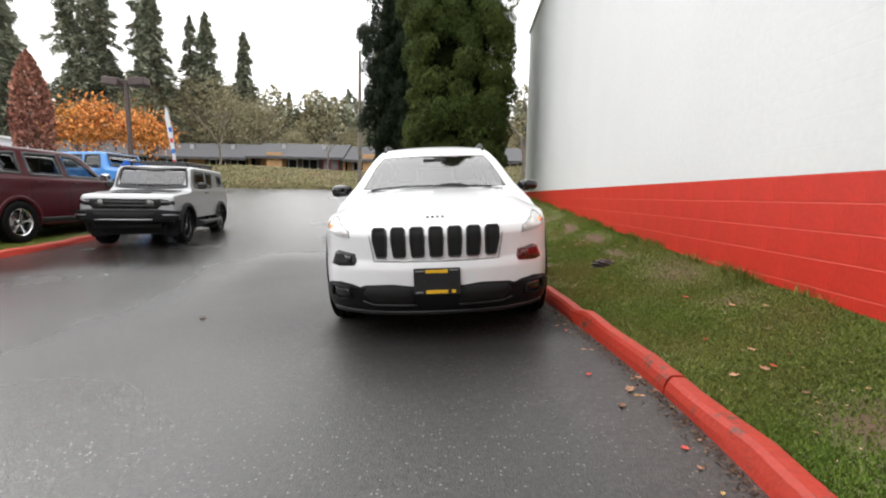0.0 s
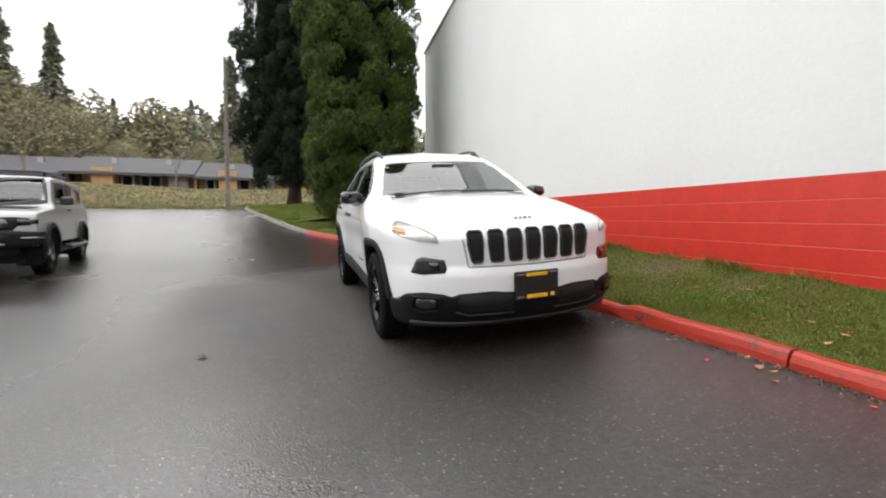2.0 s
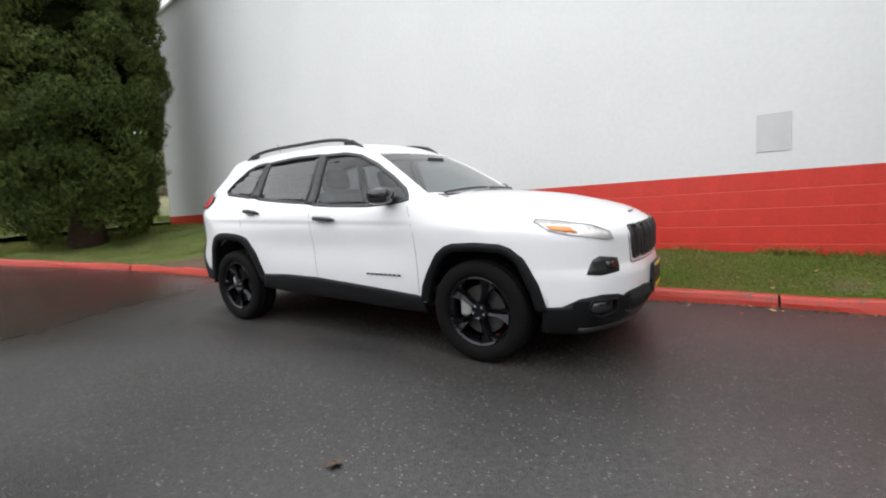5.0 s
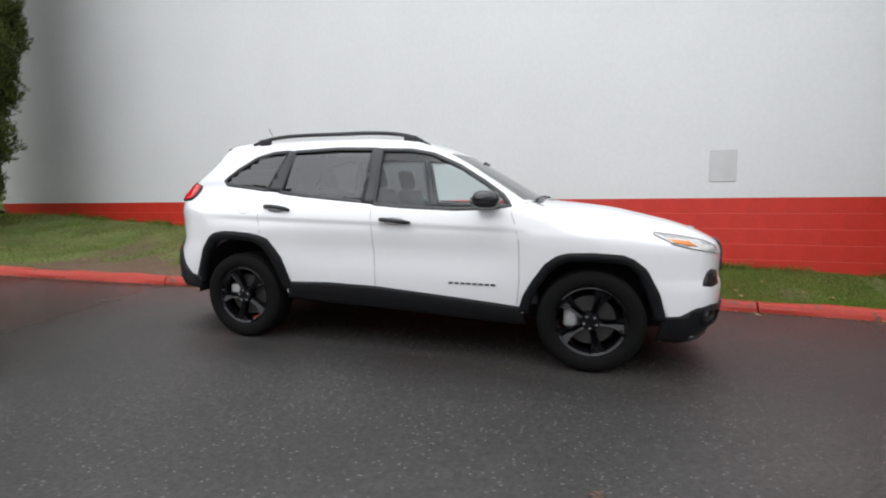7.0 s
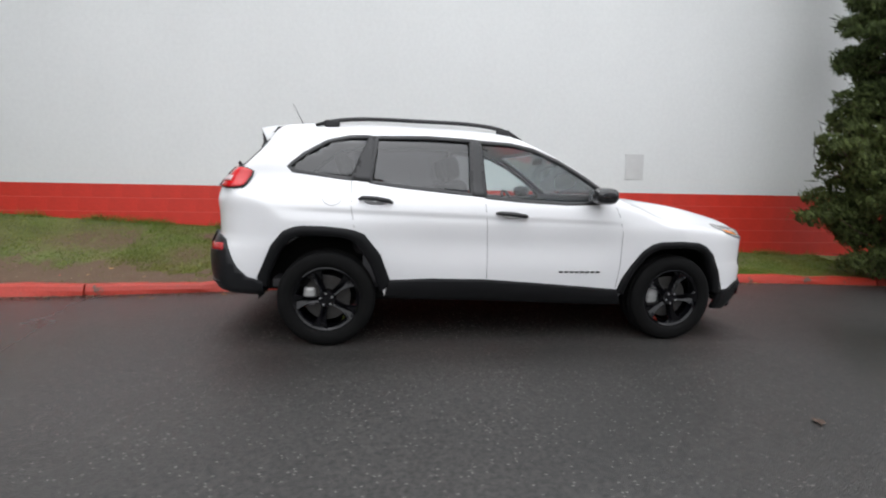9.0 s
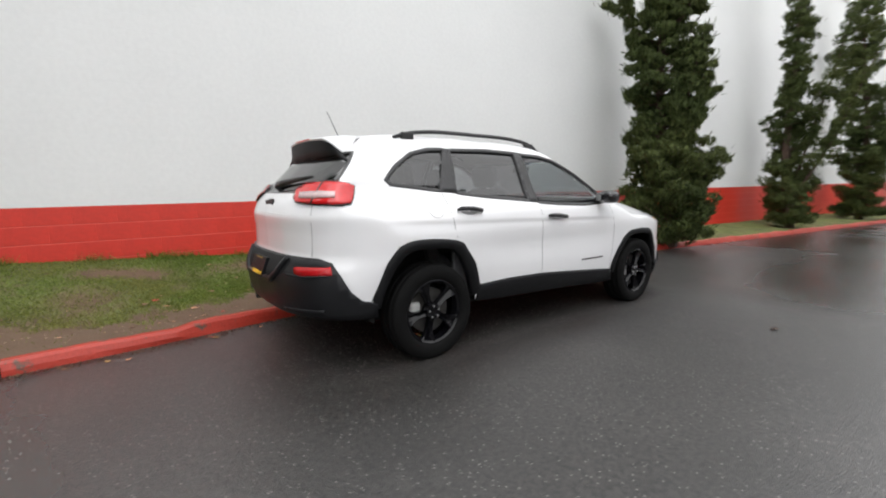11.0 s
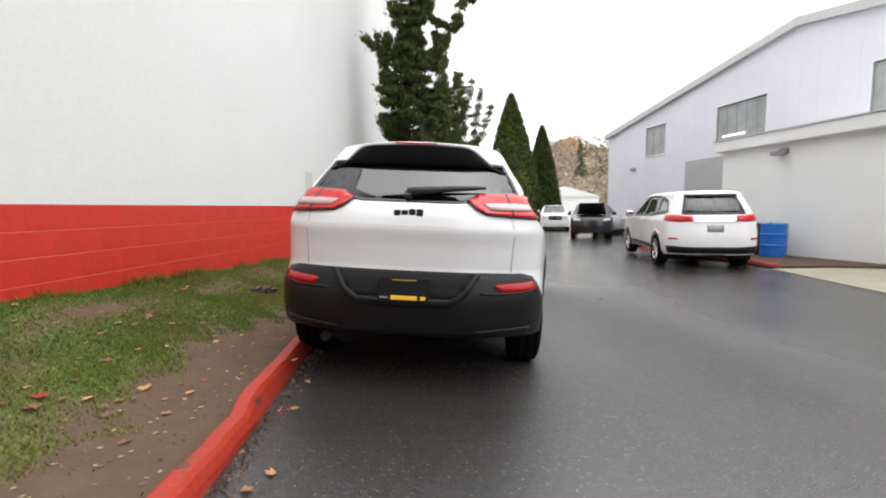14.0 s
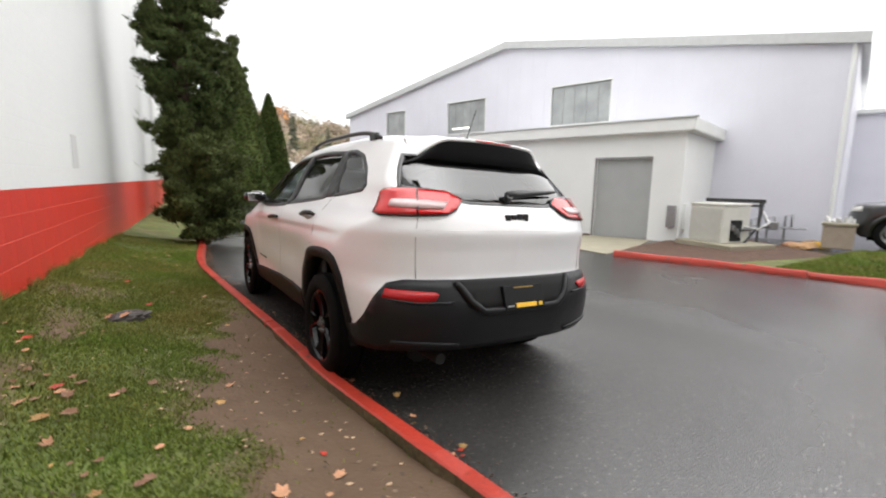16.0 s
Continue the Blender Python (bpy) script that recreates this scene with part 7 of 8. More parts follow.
def ragged_evergreen(h, r, leaders, seed, per=150, tiers=80):
    """A juniper-like tree: a crooked stem with boughs that lift at their ends, each hung with flattened tufts, and gaps between the boughs.
    Each leader is a side stem: (start height, end x, end y, end height, radius of its tufts)."""
    rng = np.random.default_rng(seed)
    C, D, R, tubes = [], [], [], []

    def bough(foot, tip, lift, size, thick, whiskers):
        u = np.linspace(0, 1, 7)
        P = foot + (tip - foot) * u[:, None] + np.array([0, 0, 1.0]) * (lift * (u ** 2 - u))[:, None] + rng.normal(0, 0.02, (7, 3)) * (u * (1 - u) * 4)[:, None]
        tubes.append((list(map(tuple, P)), [thick * (1 - 0.85 * k) for k in u]))
        d = tip - foot
        reach = np.linalg.norm(d)
        d = d / reach
        n = max(3, int(reach / (size * 0.62)))
        for k in range(n):
            t = 0.30 + 0.70 * (k + rng.uniform(0, 0.8)) / n
            t = min(t, 1.0)
            q = np.array([np.interp(t, u, P[:, j]) for j in range(3)])
            side = np.cross(d, [0, 0, 1.0])
            q = q + side * rng.normal(0, 0.45) * size * whiskers + np.array([0, 0, rng.uniform(-0.2, 0.5) * size])
            C.append(q), D.append(d + np.array([0, 0, 0.25])), R.append(size * rng.uniform(0.65, 1.2) * (1.15 - 0.45 * t))

    stem = np.stack([0.10 * np.sin(np.linspace(0, 7, 12) + seed), 0.08 * np.cos(np.linspace(0, 6, 12) + seed), np.linspace(0, h, 12)], -1)
    tubes.append((list(map(tuple, stem)), list(np.linspace(0.15, 0.015, 12))))
    for i in range(tiers):
        rel = 0.02 + 0.98 * ((i + rng.uniform(0, 1)) / tiers) ** 1.2
        foot = np.array([np.interp(rel, np.linspace(0, 1, 12), stem[:, j]) for j in range(3)])
        for k in range(rng.integers(2, 4)):
            a = rng.uniform(0, math.tau)
            L = r * (0.82 + 0.20 * math.sin(rel * 21 + seed)) * (1 - 0.62 * rel ** 1.5) * (1.0 + 0.15 * (1 - rel) ** 4) * rng.uniform(0.55, 1.2)
            rise = L * rng.uniform(0.05, 0.55)
            bough(foot, foot + np.array([math.cos(a) * L, math.sin(a) * L, rise]), L * 0.35, 0.225 * (1.1 - 0.4 * rel), 0.028 * (1.15 - rel), 1.0)
    for z0, ex, ey, ez, size in leaders:
        foot = np.array([np.interp(z0 / h, np.linspace(0, 1, 12), stem[:, j]) for j in range(3)])
        tip = np.array([ex, ey, ez])
        bough(foot, tip, 0.9 * np.linalg.norm(tip[:2]), size, 0.05, 1.3)
        for k in range(9):
            t = rng.uniform(0.25, 0.9)
            q = foot + (tip - foot) * t + np.array([0, 0, 0.9 * np.linalg.norm(tip[:2]) * (t * t - t)])
            way = rng.normal(size=3) * 0.5 + np.array([0, 0, 0.6])
            bough(q, q + way * size * 2.2, 0.1, size * 0.75, 0.016, 0.6)
    C, D, R = np.array(C), np.array(D), np.array(R)
    tufts = puff_leaves(C, R, D, per, 0.085, 0.030, rng, 0.62, 0.6)
    # loose shoots that break the outline
    k = rng.integers(0, len(C), 10 * len(C))
    e = D[k] + np.array([0, 0, 0.55]) + rng.normal(size=(len(k), 3)) * 0.45
    shoots = leaf_quads(C[k] + D[k] * (R[k] * rng.uniform(0.2, 1.0, len(k)))[:, None] + rng.normal(size=(len(k), 3)) * 0.06, e, 0.16, 0.022, rng, 0.25)
    return tubes, merge([tufts, shoots])


def tubes_mesh(tubes, seg=6):
    vs, fs, o = [], [], 0
    for pts, rad in tubes:
        b = tube(pts, list(rad), seg)
        b.verts.index_update()
        vs += [v.co[:] for v in b.verts]
        fs += [[v.index + o for v in fc.verts] for fc in b.faces]
        o = len(vs)
        b.free()
    return vs, fs


def twig_tree(h, seed, spread=0.45, depth=5, r0=0.12, lean=0.25, start=0.25):
    """A leafless broadleaf tree: limbs that fork and thin out."""
    rng = random.Random(seed)
    tubes = []

    def grow(p, d, length, r, level):
        pts, q = [p], Vector(p)
        for k in range(3):
            d = (d + Vector((rng.gauss(0, 0.10), rng.gauss(0, 0.10), rng.gauss(0.05, 0.05)))).normalized()
            q = q + d * length / 3
            pts.append(tuple(q))
        tubes.append((pts, [r, r * 0.88, r * 0.78, r * 0.66]))
        if level > 0:
            for k in range(rng.choice((2, 3, 3))):
                nd = (d + Vector((rng.gauss(0, spread), rng.gauss(0, spread), rng.uniform(0.0, lean)))).normalized()
                grow(pts[rng.choice((2, 3, 3))], nd, length * rng.uniform(0.55, 0.8), r * rng.uniform(0.45, 0.65), level - 1)

    grow((0, 0, 0), Vector((0, 0, 1)), h * start, r0, depth)
    return tubes


def broad_crown(h, r, base, seed, count=70, per=60, length=0.22, width=0.16, squash=0.8):
    rng = np.random.default_rng(seed)
    e = rng.normal(size=(count, 3))
    e /= np.linalg.norm(e, axis=1, keepdims=True)
    c = e * rng.uniform(0.35, 1.0, (count, 1)) * np.array([r, r, (h - base) / 2]) + np.array([0, 0, (h + base) / 2])
    d = rng.normal(size=(count, per, 3))
    pts = c[:, None] + d * 0.22 * r
    return leaf_quads(pts.reshape(-1, 3), d.reshape(-1, 3), length, width, rng, 0.8)


# three tall dense conifers at the end of the wall
def lawn_at(x, y):
    return float(road_z(x, y)) + 0.15


for x, y, h, r, base, sd, leaf, lb in ((0.60, 9.7, 16.0, 1.48, 0.55, 3, SEQUOIA, "tall dense green conifer with billowing foliage at the wall's end"),
                                       (-0.10, 16.9, 17.0, 1.95, 1.3, 5, DARK_FIR, "tall dark conifer on the mossy lawn"),
                                       (-1.50, 18.1, 16.5, 2.05, 1.2, 8, DARK_FIR, "tall dark conifer on the mossy lawn")):
    z0 = float(lawn_z(x, y)) if y < 11 else lawn_at(x, y)
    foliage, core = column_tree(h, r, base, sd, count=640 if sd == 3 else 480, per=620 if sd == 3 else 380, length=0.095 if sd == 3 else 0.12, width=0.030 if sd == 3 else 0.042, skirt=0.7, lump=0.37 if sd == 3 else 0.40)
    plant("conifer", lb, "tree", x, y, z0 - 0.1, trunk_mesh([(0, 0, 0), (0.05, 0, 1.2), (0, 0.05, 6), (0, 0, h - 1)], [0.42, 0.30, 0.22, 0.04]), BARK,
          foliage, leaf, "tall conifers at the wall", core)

# ragged evergreens along the wall
for x, y, sd, h, r, leaders in ((1.12, -6.2, 11, 8.2, 0.92, ((4.3, -1.55, 0.3, 6.4, 0.17), (1.6, -0.85, 0.3, 4.1, 0.17), (1.2, -0.95, 0.2, 3.5, 0.15), (3.2, 0.7, 0.4, 5.2, 0.18))),
                                (0.95, -13.6, 12, 8.0, 0.62, ((1.0, -1.3, -0.4, 6.6, 0.26), (0.8, -2.1, 0.3, 5.4, 0.24))),
                                (0.40, -20.2, 15, 8.8, 1.0, ((1.5, -1.2, -0.4, 8.0, 0.30), (1.0, 0.7, 0.4, 7.2, 0.28), (0.8, -1.3, 0.3, 4.6, 0.3)))):
    tb, crown = ragged_evergreen(h, r, leaders, sd, per=150 if sd == 11 else 90)
    t = thing("evergreen_tree", pose(x, y, float(lawn_z(x, y)) - 0.05), "ragged dark evergreen with crooked stems beside the wall", "tree", "evergreens along the wall")
    v, f = tubes_mesh(tb)
    raw("trunk", v, f, BARK, t)
    raw("crown", crown[0], crown[1], JUNIPER, t)

# clipped cone trees at the end of the drive
for x, y, h, r, sd in ((-3.5, -33.0, 11.0, 2.7, 21), (-6.6, -36.5, 9.0, 1.9, 22)):
    rng = np.random.default_rng(sd)
    n = 15000
    rel = rng.uniform(0, 1, n) ** 1.35
    a = rng.uniform(0, math.tau, n)
    rad = (r * np.minimum(1, (1 - rel) ** 0.80 * 1.05 + 0.02)) * (1 + 0.07 * np.sin(5 * a + rel * 9) + rng.normal(0, 0.045, n))
    P = np.stack([rad * np.cos(a), rad * np.sin(a), 0.1 + rel * h], -1)
    D = np.stack([np.cos(a), np.sin(a), np.full(n, 1.2)], -1)
    cone = leaf_quads(P, D, 0.30, 0.12, rng, 0.5)
    m = 18
    ang = np.linspace(0, math.tau, m, endpoint=False)
    lev = np.linspace(0, 0.96, 14)
    cr = r * (1 - lev) ** 0.80 * 0.9 + 0.02
    v = np.stack([np.outer(cr, np.cos(ang)), np.outer(cr, np.sin(ang)), np.repeat((0.05 + lev * h)[:, None], m, 1)], -1).reshape(-1, 3)
    f = np.array([[i * m + j, i * m + (j + 1) % m, (i + 1) * m + (j + 1) % m, (i + 1) * m + j] for i in range(13) for j in range(m)])
    plant("cone_tree", "dense green cone-shaped evergreen at the end of the drive", "tree", x, y, float(road_z(x, y)), trunk_mesh([(0, 0, -0.3), (0, 0, 2)], [0.2, 0.15]), BARK, merge([cone, (v, f)]), CEDAR, "cone trees")

# ---- the far side of the lot ----
def berm_z(x, y):
    return road_z(x, np.minimum(y, 26)) - 0.05 + 2.6 * ss(26.5, 46, y) + 0.25 * np.sin(x * 0.21) * ss(27, 34, y)


bx = np.arange(-150, 96, 2.0)
by = np.concatenate([np.arange(25.8, 48, 0.8), [60, 80, 120, 170]])
berm = sheet("lawn_bank", bx, by, berm_z, BANK_GRASS)
tagged(berm, "rough grassy bank beyond the parking lot", "lawn", kind="structure")

rb = np.random.default_rng(17)
nb_ = 60000
x, y = rb.uniform(-60, 10, nb_), 26.2 + rb.uniform(0, 1, nb_) ** 1.6 * 16
d = rb.normal(size=(nb_, 3)) * 0.5 + np.array([0, 0, 1.0])
v, f = leaf_quads(np.stack([x, y, berm_z(x, y) + 0.06 + 0.05 * np.sin(x * 1.7) * np.sin(y * 2.3)], -1), d, 0.30, 0.06, rb, 0.4)
tagged(raw("bank_grass", v, f, mat("bank_grass_blades", (0.15, 0.155, 0.06), 0.8, per_island=0.45, tint=(0.20, 0.15, 0.075), scale=0.7)), "rough tufted grass on the bank", "grass", kind="stuff")

shop = thing("shop_row", pose(-26, 52, 4.0, 0, 0, 2), "long low shop row with a grey roof and timber fronts", "building")
for k in range(6):
    x0 = -34 + k * 12.0
    dz = 0.22 * (k % 2)
    part("wall", boxed(x0, x0 + 11.6, 1.5, 9, -0.6, 2.3 + dz), (mat_shade_front, TIMBER, mat_shade_front)[k % 3], shop)
    bm = bmesh.new()
    q = [(x0 - 0.3, -1.2, 1.45 + dz), (x0 + 11.9, -1.2, 1.45 + dz), (x0 + 11.9, 5.5, 3.75 + dz), (x0 - 0.3, 5.5, 3.75 + dz), (x0 - 0.3, 10, 2.3 + dz), (x0 + 11.9, 10, 2.3 + dz)]
    vs = [bm.verts.new(c) for c in q]
    vb = [bm.verts.new((c[0], c[1], c[2] - 0.28)) for c in q]
    for i4 in ((0, 1, 2, 3), (3, 2, 5, 4)):
        bm.faces.new([vs[i] for i in i4]), bm.faces.new([vb[i] for i in i4[::-1]])
    for a, b in ((0, 1), (1, 2), (2, 5), (5, 4), (4, 3), (3, 0)):
        bm.faces.new((vs[a], vb[a], vb[b], vs[b]))
    bmesh.ops.recalc_face_normals(bm, faces=bm.faces)
    part("roof", bm, ROOF_GREY, shop)
    for xr in (x0 + 3.2, x0 + 8.5):
        part("roof_vent", boxed(xr, xr + 0.5, 2.6, 3.1, 2.7 + dz, 3.35 + dz), STEEL, shop)
    for j in range(4):
        xa = x0 + 0.7 + j * 2.7
        mtl = (PALE_PANEL, mat_mullion, PINK if k == 3 else PALE_PANEL, TIMBER)[(j + k) % 4]
        front = part("shop_front" if mtl != TIMBER else "timber_panel", boxed(xa, xa + 2.1, 1.42, 1.5, -0.4, 1.62 + dz), mtl, shop)
        if mtl != TIMBER:
            for w0, w1 in ((0.15, 0.85), (1.05, 1.95)):
                part("shop_window", boxed(xa + w0, xa + w1, 1.38, 1.42, 0.25, 1.25 + dz), DARK if (j + k) % 3 else WIN_GREY, front)
    part("post", boxed(x0 + 11.7, x0 + 11.95, 0.0, 0.25, -0.6, 1.9), TIMBER, shop)
for xa in (4.2, 16.3):
    part("timber_wing", boxed(xa, xa + 1.9, -0.7, 1.4, -0.6, 2.2), TIMBER, shop, "tan timber wing wall between the fronts")

# lot lamp with two brown heads
lamp = thing("lot_lamp", pose(-13.4, 14.3, float(road_z(-13.4, 14.3))), "brown twin-headed parking lot lamp", "street lamp")
part("pole", boxed(-0.07, 0.07, -0.07, 0.07, 0, 4.75, bevel=0.01), POLE_BROWN, lamp)
for s in (-1, 1):
    bm = boxed(-0.34, 0.34, -0.25, 0.25, -0.16, 0.16, bevel=0.04)
    bmesh.ops.transform(bm, matrix=pose(s * 0.55, 0, 4.72, 0, -s * 6, 0), verts=bm.verts)
    hd = part("lamp_head", bm, POLE_BROWN, lamp)
    part("arm", boxed(min(s * 0.05, s * 0.3), max(s * 0.05, s * 0.3), -0.05, 0.05, 4.66, 4.76), POLE_BROWN, hd)
bare = thing("utility_pole", pose(-5.3, 24.6, float(road_z(-5.3, 24.6))), "weathered wooden utility pole on the lawn", "pole")
part("pole", tube([(0, 0, -0.3), (0.05, 0, 4), (0.1, 0, 9)], [0.14, 0.12, 0.09], 10), BARK_GREY, bare)
flag = thing("feather_flag", pose(-14.7, 20.0, float(road_z(-14.7, 20)), 0, -4, 0) @ Matrix.Diagonal((0.75, 1.2, 1.2, 1)), "white feather flag with red and blue bars on a pole", "flag")
part("pole", tube([(0, 0, 0), (0.05, 0, 2.5), (-0.12, 0, 3.6), (-0.32, 0, 3.75)], 0.02, 6), STEEL, flag)
bm = bmesh.new()
fr = [(0.04, 0.9), (0.05, 2.4), (-0.10, 3.5), (-0.30, 3.68), (-0.42, 3.3), (-0.30, 2.2), (-0.18, 0.9)]
for sgn in (-0.004, 0.004):
    bm.faces.new([bm.verts.new((x, sgn, z)) for x, z in (fr if sgn < 0 else fr[::-1])])
cl = part("cloth", bm, PALE_PANEL, flag)
for k, mt in enumerate((LAMP_RED, BIN_BLUE, LAMP_RED, BIN_BLUE)):
    part("printed_bar", boxed(-0.24, 0.0, -0.010, 0.010, 1.1 + k * 0.5, 1.3 + k * 0.5), mt, cl)

# distant trees
rng = random.Random(77)
fir_meshes = []
for k in range(3):
    c = bough_tree(1.0 * (22, 26, 19)[k], (3.6, 3.9, 3.0)[k], (2.0, 6.0, 3.0)[k], 40 + k, layers=38, boughs=10, per=64, length=0.80, width=0.17, droop=0.34, sparse=0.40)
    me = bpy.data.meshes.new("crown")
    me.from_pydata(c[0].tolist(), [], c[1].tolist())
    me.materials.append(HAZED_FIR)
    tk = tube([(0, 0, -1), (0, 0, 10), (0, 0, (22, 26, 19)[k] - 0.5)], [0.35, 0.25, 0.05], 7)
    tm = bpy.data.meshes.new("trunk")
    tk.to_mesh(tm), tk.free()
    tm.materials.append(BARK_GREY)
    fir_meshes.append((me, tm))


def far_fir(x, y, z, k, s):
    t = thing("fir_tree", pose(x, y, z, 0, 0, rng.uniform(0, 360)), "tall dark fir in the distance", "tree", "distant firs")
    for nm, me in zip(("crown", "trunk"), fir_meshes[k]):
        ob = new(nm, me)
        ob.parent = t
    t.scale = (s, s, s)


for x, y, k, s in ((-9.6, 66, 2, 0.80), (-74, 62, 1, 1.05), (-67, 66, 0, 1.1), (-62, 60, 2, 1.15), (-53, 62, 1, 1.0), (-50, 64, 0, 0.95), (-45.5, 66, 1, 0.92), (-42.5, 63, 2, 1.1), (-39.5, 68, 0, 0.85), (-36, 66, 2, 0.98), (-32, 70, 2, 0.92), (-80, 70, 0, 1.1), (-58, 72, 0, 1.1)):
    far_fir(x, y, float(berm_z(x, y)) - 0.3, k, s * 1.32)
for i in range(165):
    x = -78 + i * 1.02 + rng.uniform(-1, 1)
    yy = 120 + rng.uniform(-8, 14)
    far_fir(x, yy, float(berm_z(x, yy)) - 0.3, rng.choice((0, 1, 2)), rng.uniform(0.70, 0.98))
far_fir(-4.4, 66, float(berm_z(-4.4, 66)) - 0.3, 0, 1.35)
# the dense mixed wood behind the shops
rw = np.random.default_rng(61)
for mt, n, hi in ((HAZED_OLIVE, 170, 19), (HAZED_FIR, 130, 20), (ORANGE, 7, 13)):
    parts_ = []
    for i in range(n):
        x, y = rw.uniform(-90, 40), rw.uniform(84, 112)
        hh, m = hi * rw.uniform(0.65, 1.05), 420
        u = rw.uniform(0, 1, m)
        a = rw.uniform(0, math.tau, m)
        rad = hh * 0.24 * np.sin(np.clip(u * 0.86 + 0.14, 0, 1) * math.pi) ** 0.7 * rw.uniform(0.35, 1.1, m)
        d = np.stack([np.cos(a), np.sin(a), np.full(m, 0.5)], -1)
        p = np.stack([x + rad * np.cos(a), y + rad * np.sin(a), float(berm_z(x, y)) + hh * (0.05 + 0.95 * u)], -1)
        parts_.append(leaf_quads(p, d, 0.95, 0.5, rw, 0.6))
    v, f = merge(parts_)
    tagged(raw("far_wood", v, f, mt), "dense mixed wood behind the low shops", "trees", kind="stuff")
# scrubby half-bare trees behind the shops
twig_meshes = []
for k in range(3):
    v, f = tubes_mesh(twig_tree(13 + k, 60 + k, depth=5, r0=0.22, start=0.32), 4)
    me = bpy.data.meshes.new("branchwork")
    me.from_pydata(v, [], f)
    me.materials.append(BARK_GREY)
    c = broad_crown(13 + k, 3.6, 2.0, 70 + k, count=110, per=60, length=0.34, width=0.20)
    ce = bpy.data.meshes.new("crown")
    ce.from_pydata(c[0].tolist(), [], c[1].tolist())
    ce.materials.append(HAZED_OLIVE)
    twig_meshes.append((me, ce))


def scrub(x, y, z, k, s, leafy=True):
    t = thing("half_bare_tree", pose(x, y, z, 0, 0, rng.uniform(0, 360)), "half-bare broadleaf tree with thin olive leaves", "tree", "half-bare trees")
    for nm, me in zip(("branchwork", "crown"), twig_meshes[k]):
        if nm == "branchwork" or leafy:
            ob = new(nm, me)
            ob.parent = t
    t.scale = (s, s, s)


for i in range(34):
    x, y = -66 + i * 1.7 * (1 + 0.012 * i) + rng.uniform(-0.8, 0.8), 64 + rng.uniform(-2, 12)
    tall = 1.45 if -50 < x < -32 else 1.0
    scrub(x, y, float(berm_z(x, y)) - 0.2, rng.randrange(3), rng.uniform(0.62, 0.95) * tall * (0.75 if x > -28 else 1.0))
for x, y, s in ((-24.5, 45, 0.66), (-13, 47, 0.5), (4.5, 30, 0.8), (7.5, 34, 0.9)):
    scrub(x, y, float(berm_z(x, y)) - 0.2, 0, s, leafy=False)
# maple and a russet column tree
for x, y, s, sd in ((-31.5, 35, 1.05, 81), (-26.6, 36, 0.85, 82)):
    t = thing("maple_tree", pose(x, y, float(berm_z(x, y))), "orange autumn maple beyond the parked cars", "tree")
    v, f = tubes_mesh(twig_tree(5.5 * s, sd, depth=3, r0=0.14, start=0.30), 5)
    raw("trunk", v, f, BARK, t)
    c = broad_crown(6.4 * s, 2.6 * s, 2.5 * s, sd, count=64, per=40, length=0.30, width=0.22)
    raw("crown", c[0], c[1], ORANGE, t)
t = thing("column_tree", pose(-19.2, 16.2, float(road_z(-19.2, 16.2))), "narrow russet-leaved autumn tree beyond the parked cars", "tree")
part("trunk", trunk_mesh([(0, 0, 0), (0, 0, 6)], [0.12, 0.04]), BARK, t)
rg = np.random.default_rng(90)
n = 5200
rel = rg.uniform(0, 1, n)
aa = rg.uniform(0, math.tau, n)
rd = 0.82 * np.sin(np.clip(rel * 0.9 + 0.12, 0, 1) * math.pi) ** 0.6 * rg.uniform(0.3, 1.0, n) ** 0.5
c = leaf_quads(np.stack([rd * np.cos(aa), rd * np.sin(aa), 0.7 + rel * 5.6], -1), np.stack([np.cos(aa), np.sin(aa), np.ones(n)], -1), 0.20, 0.13, rg, 0.6)
raw("crown", c[0], c[1], RUSSET, t)

# hillside at the other end of the drive
def hill_z(x, y):
    return -0.9 + 34 * ss(0, 150, -(y + 62) + 0.12 * x) * (1 - ss(-40, -6, x)) * (0.72 + 0.28 * np.sin(x * 0.021 + 1.0)) + 1.5 * np.sin(x * 0.13 + y * 0.07) * ss(-75, -110, y) * (1 - ss(-40, -6, x))


HILL = mat("autumn_hillside", (0.26, 0.21, 0.145), 0.95, vary=0.3, scale=0.09, detail=0.35, dscale=0.9, bump=0.6, bscale=0.6, tint=(0.34, 0.26, 0.17))
hill = sheet("hillside", np.arange(-260, 200, 8.0), np.arange(-300, -58, 6.0), hill_z, HILL)
tagged(hill, "tan autumn hillside beyond the drive", "hill", kind="structure")
rg = np.random.default_rng(5)
for nm, mt, n, seed in (("hill_brush", HAZED_BRUSH, 560, 1), ("hill_brush", HAZED_OLIVE, 200, 2), ("hill_brush", HAZED_FIR, 26, 3), ("hill_brush", ORANGE, 9, 4)):
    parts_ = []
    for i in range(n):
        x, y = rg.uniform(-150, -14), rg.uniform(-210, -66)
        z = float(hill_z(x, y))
        hh = rg.uniform(4, 9) * (1.3 if mt == HAZED_FIR else 1)
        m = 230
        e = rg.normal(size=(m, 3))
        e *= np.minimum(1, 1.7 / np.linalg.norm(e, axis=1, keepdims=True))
        p = np.array([x, y, z + hh * 0.5]) + e * np.array([hh * 0.24, hh * 0.24, hh * 0.28]) * (np.array([0.6, 0.6, 1.2]) if mt == HAZED_FIR else 1)
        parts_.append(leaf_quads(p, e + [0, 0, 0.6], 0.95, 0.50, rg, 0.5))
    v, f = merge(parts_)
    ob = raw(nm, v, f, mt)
    tagged(ob, "bare autumn brush and trees on the hillside", "brush", kind="stuff")
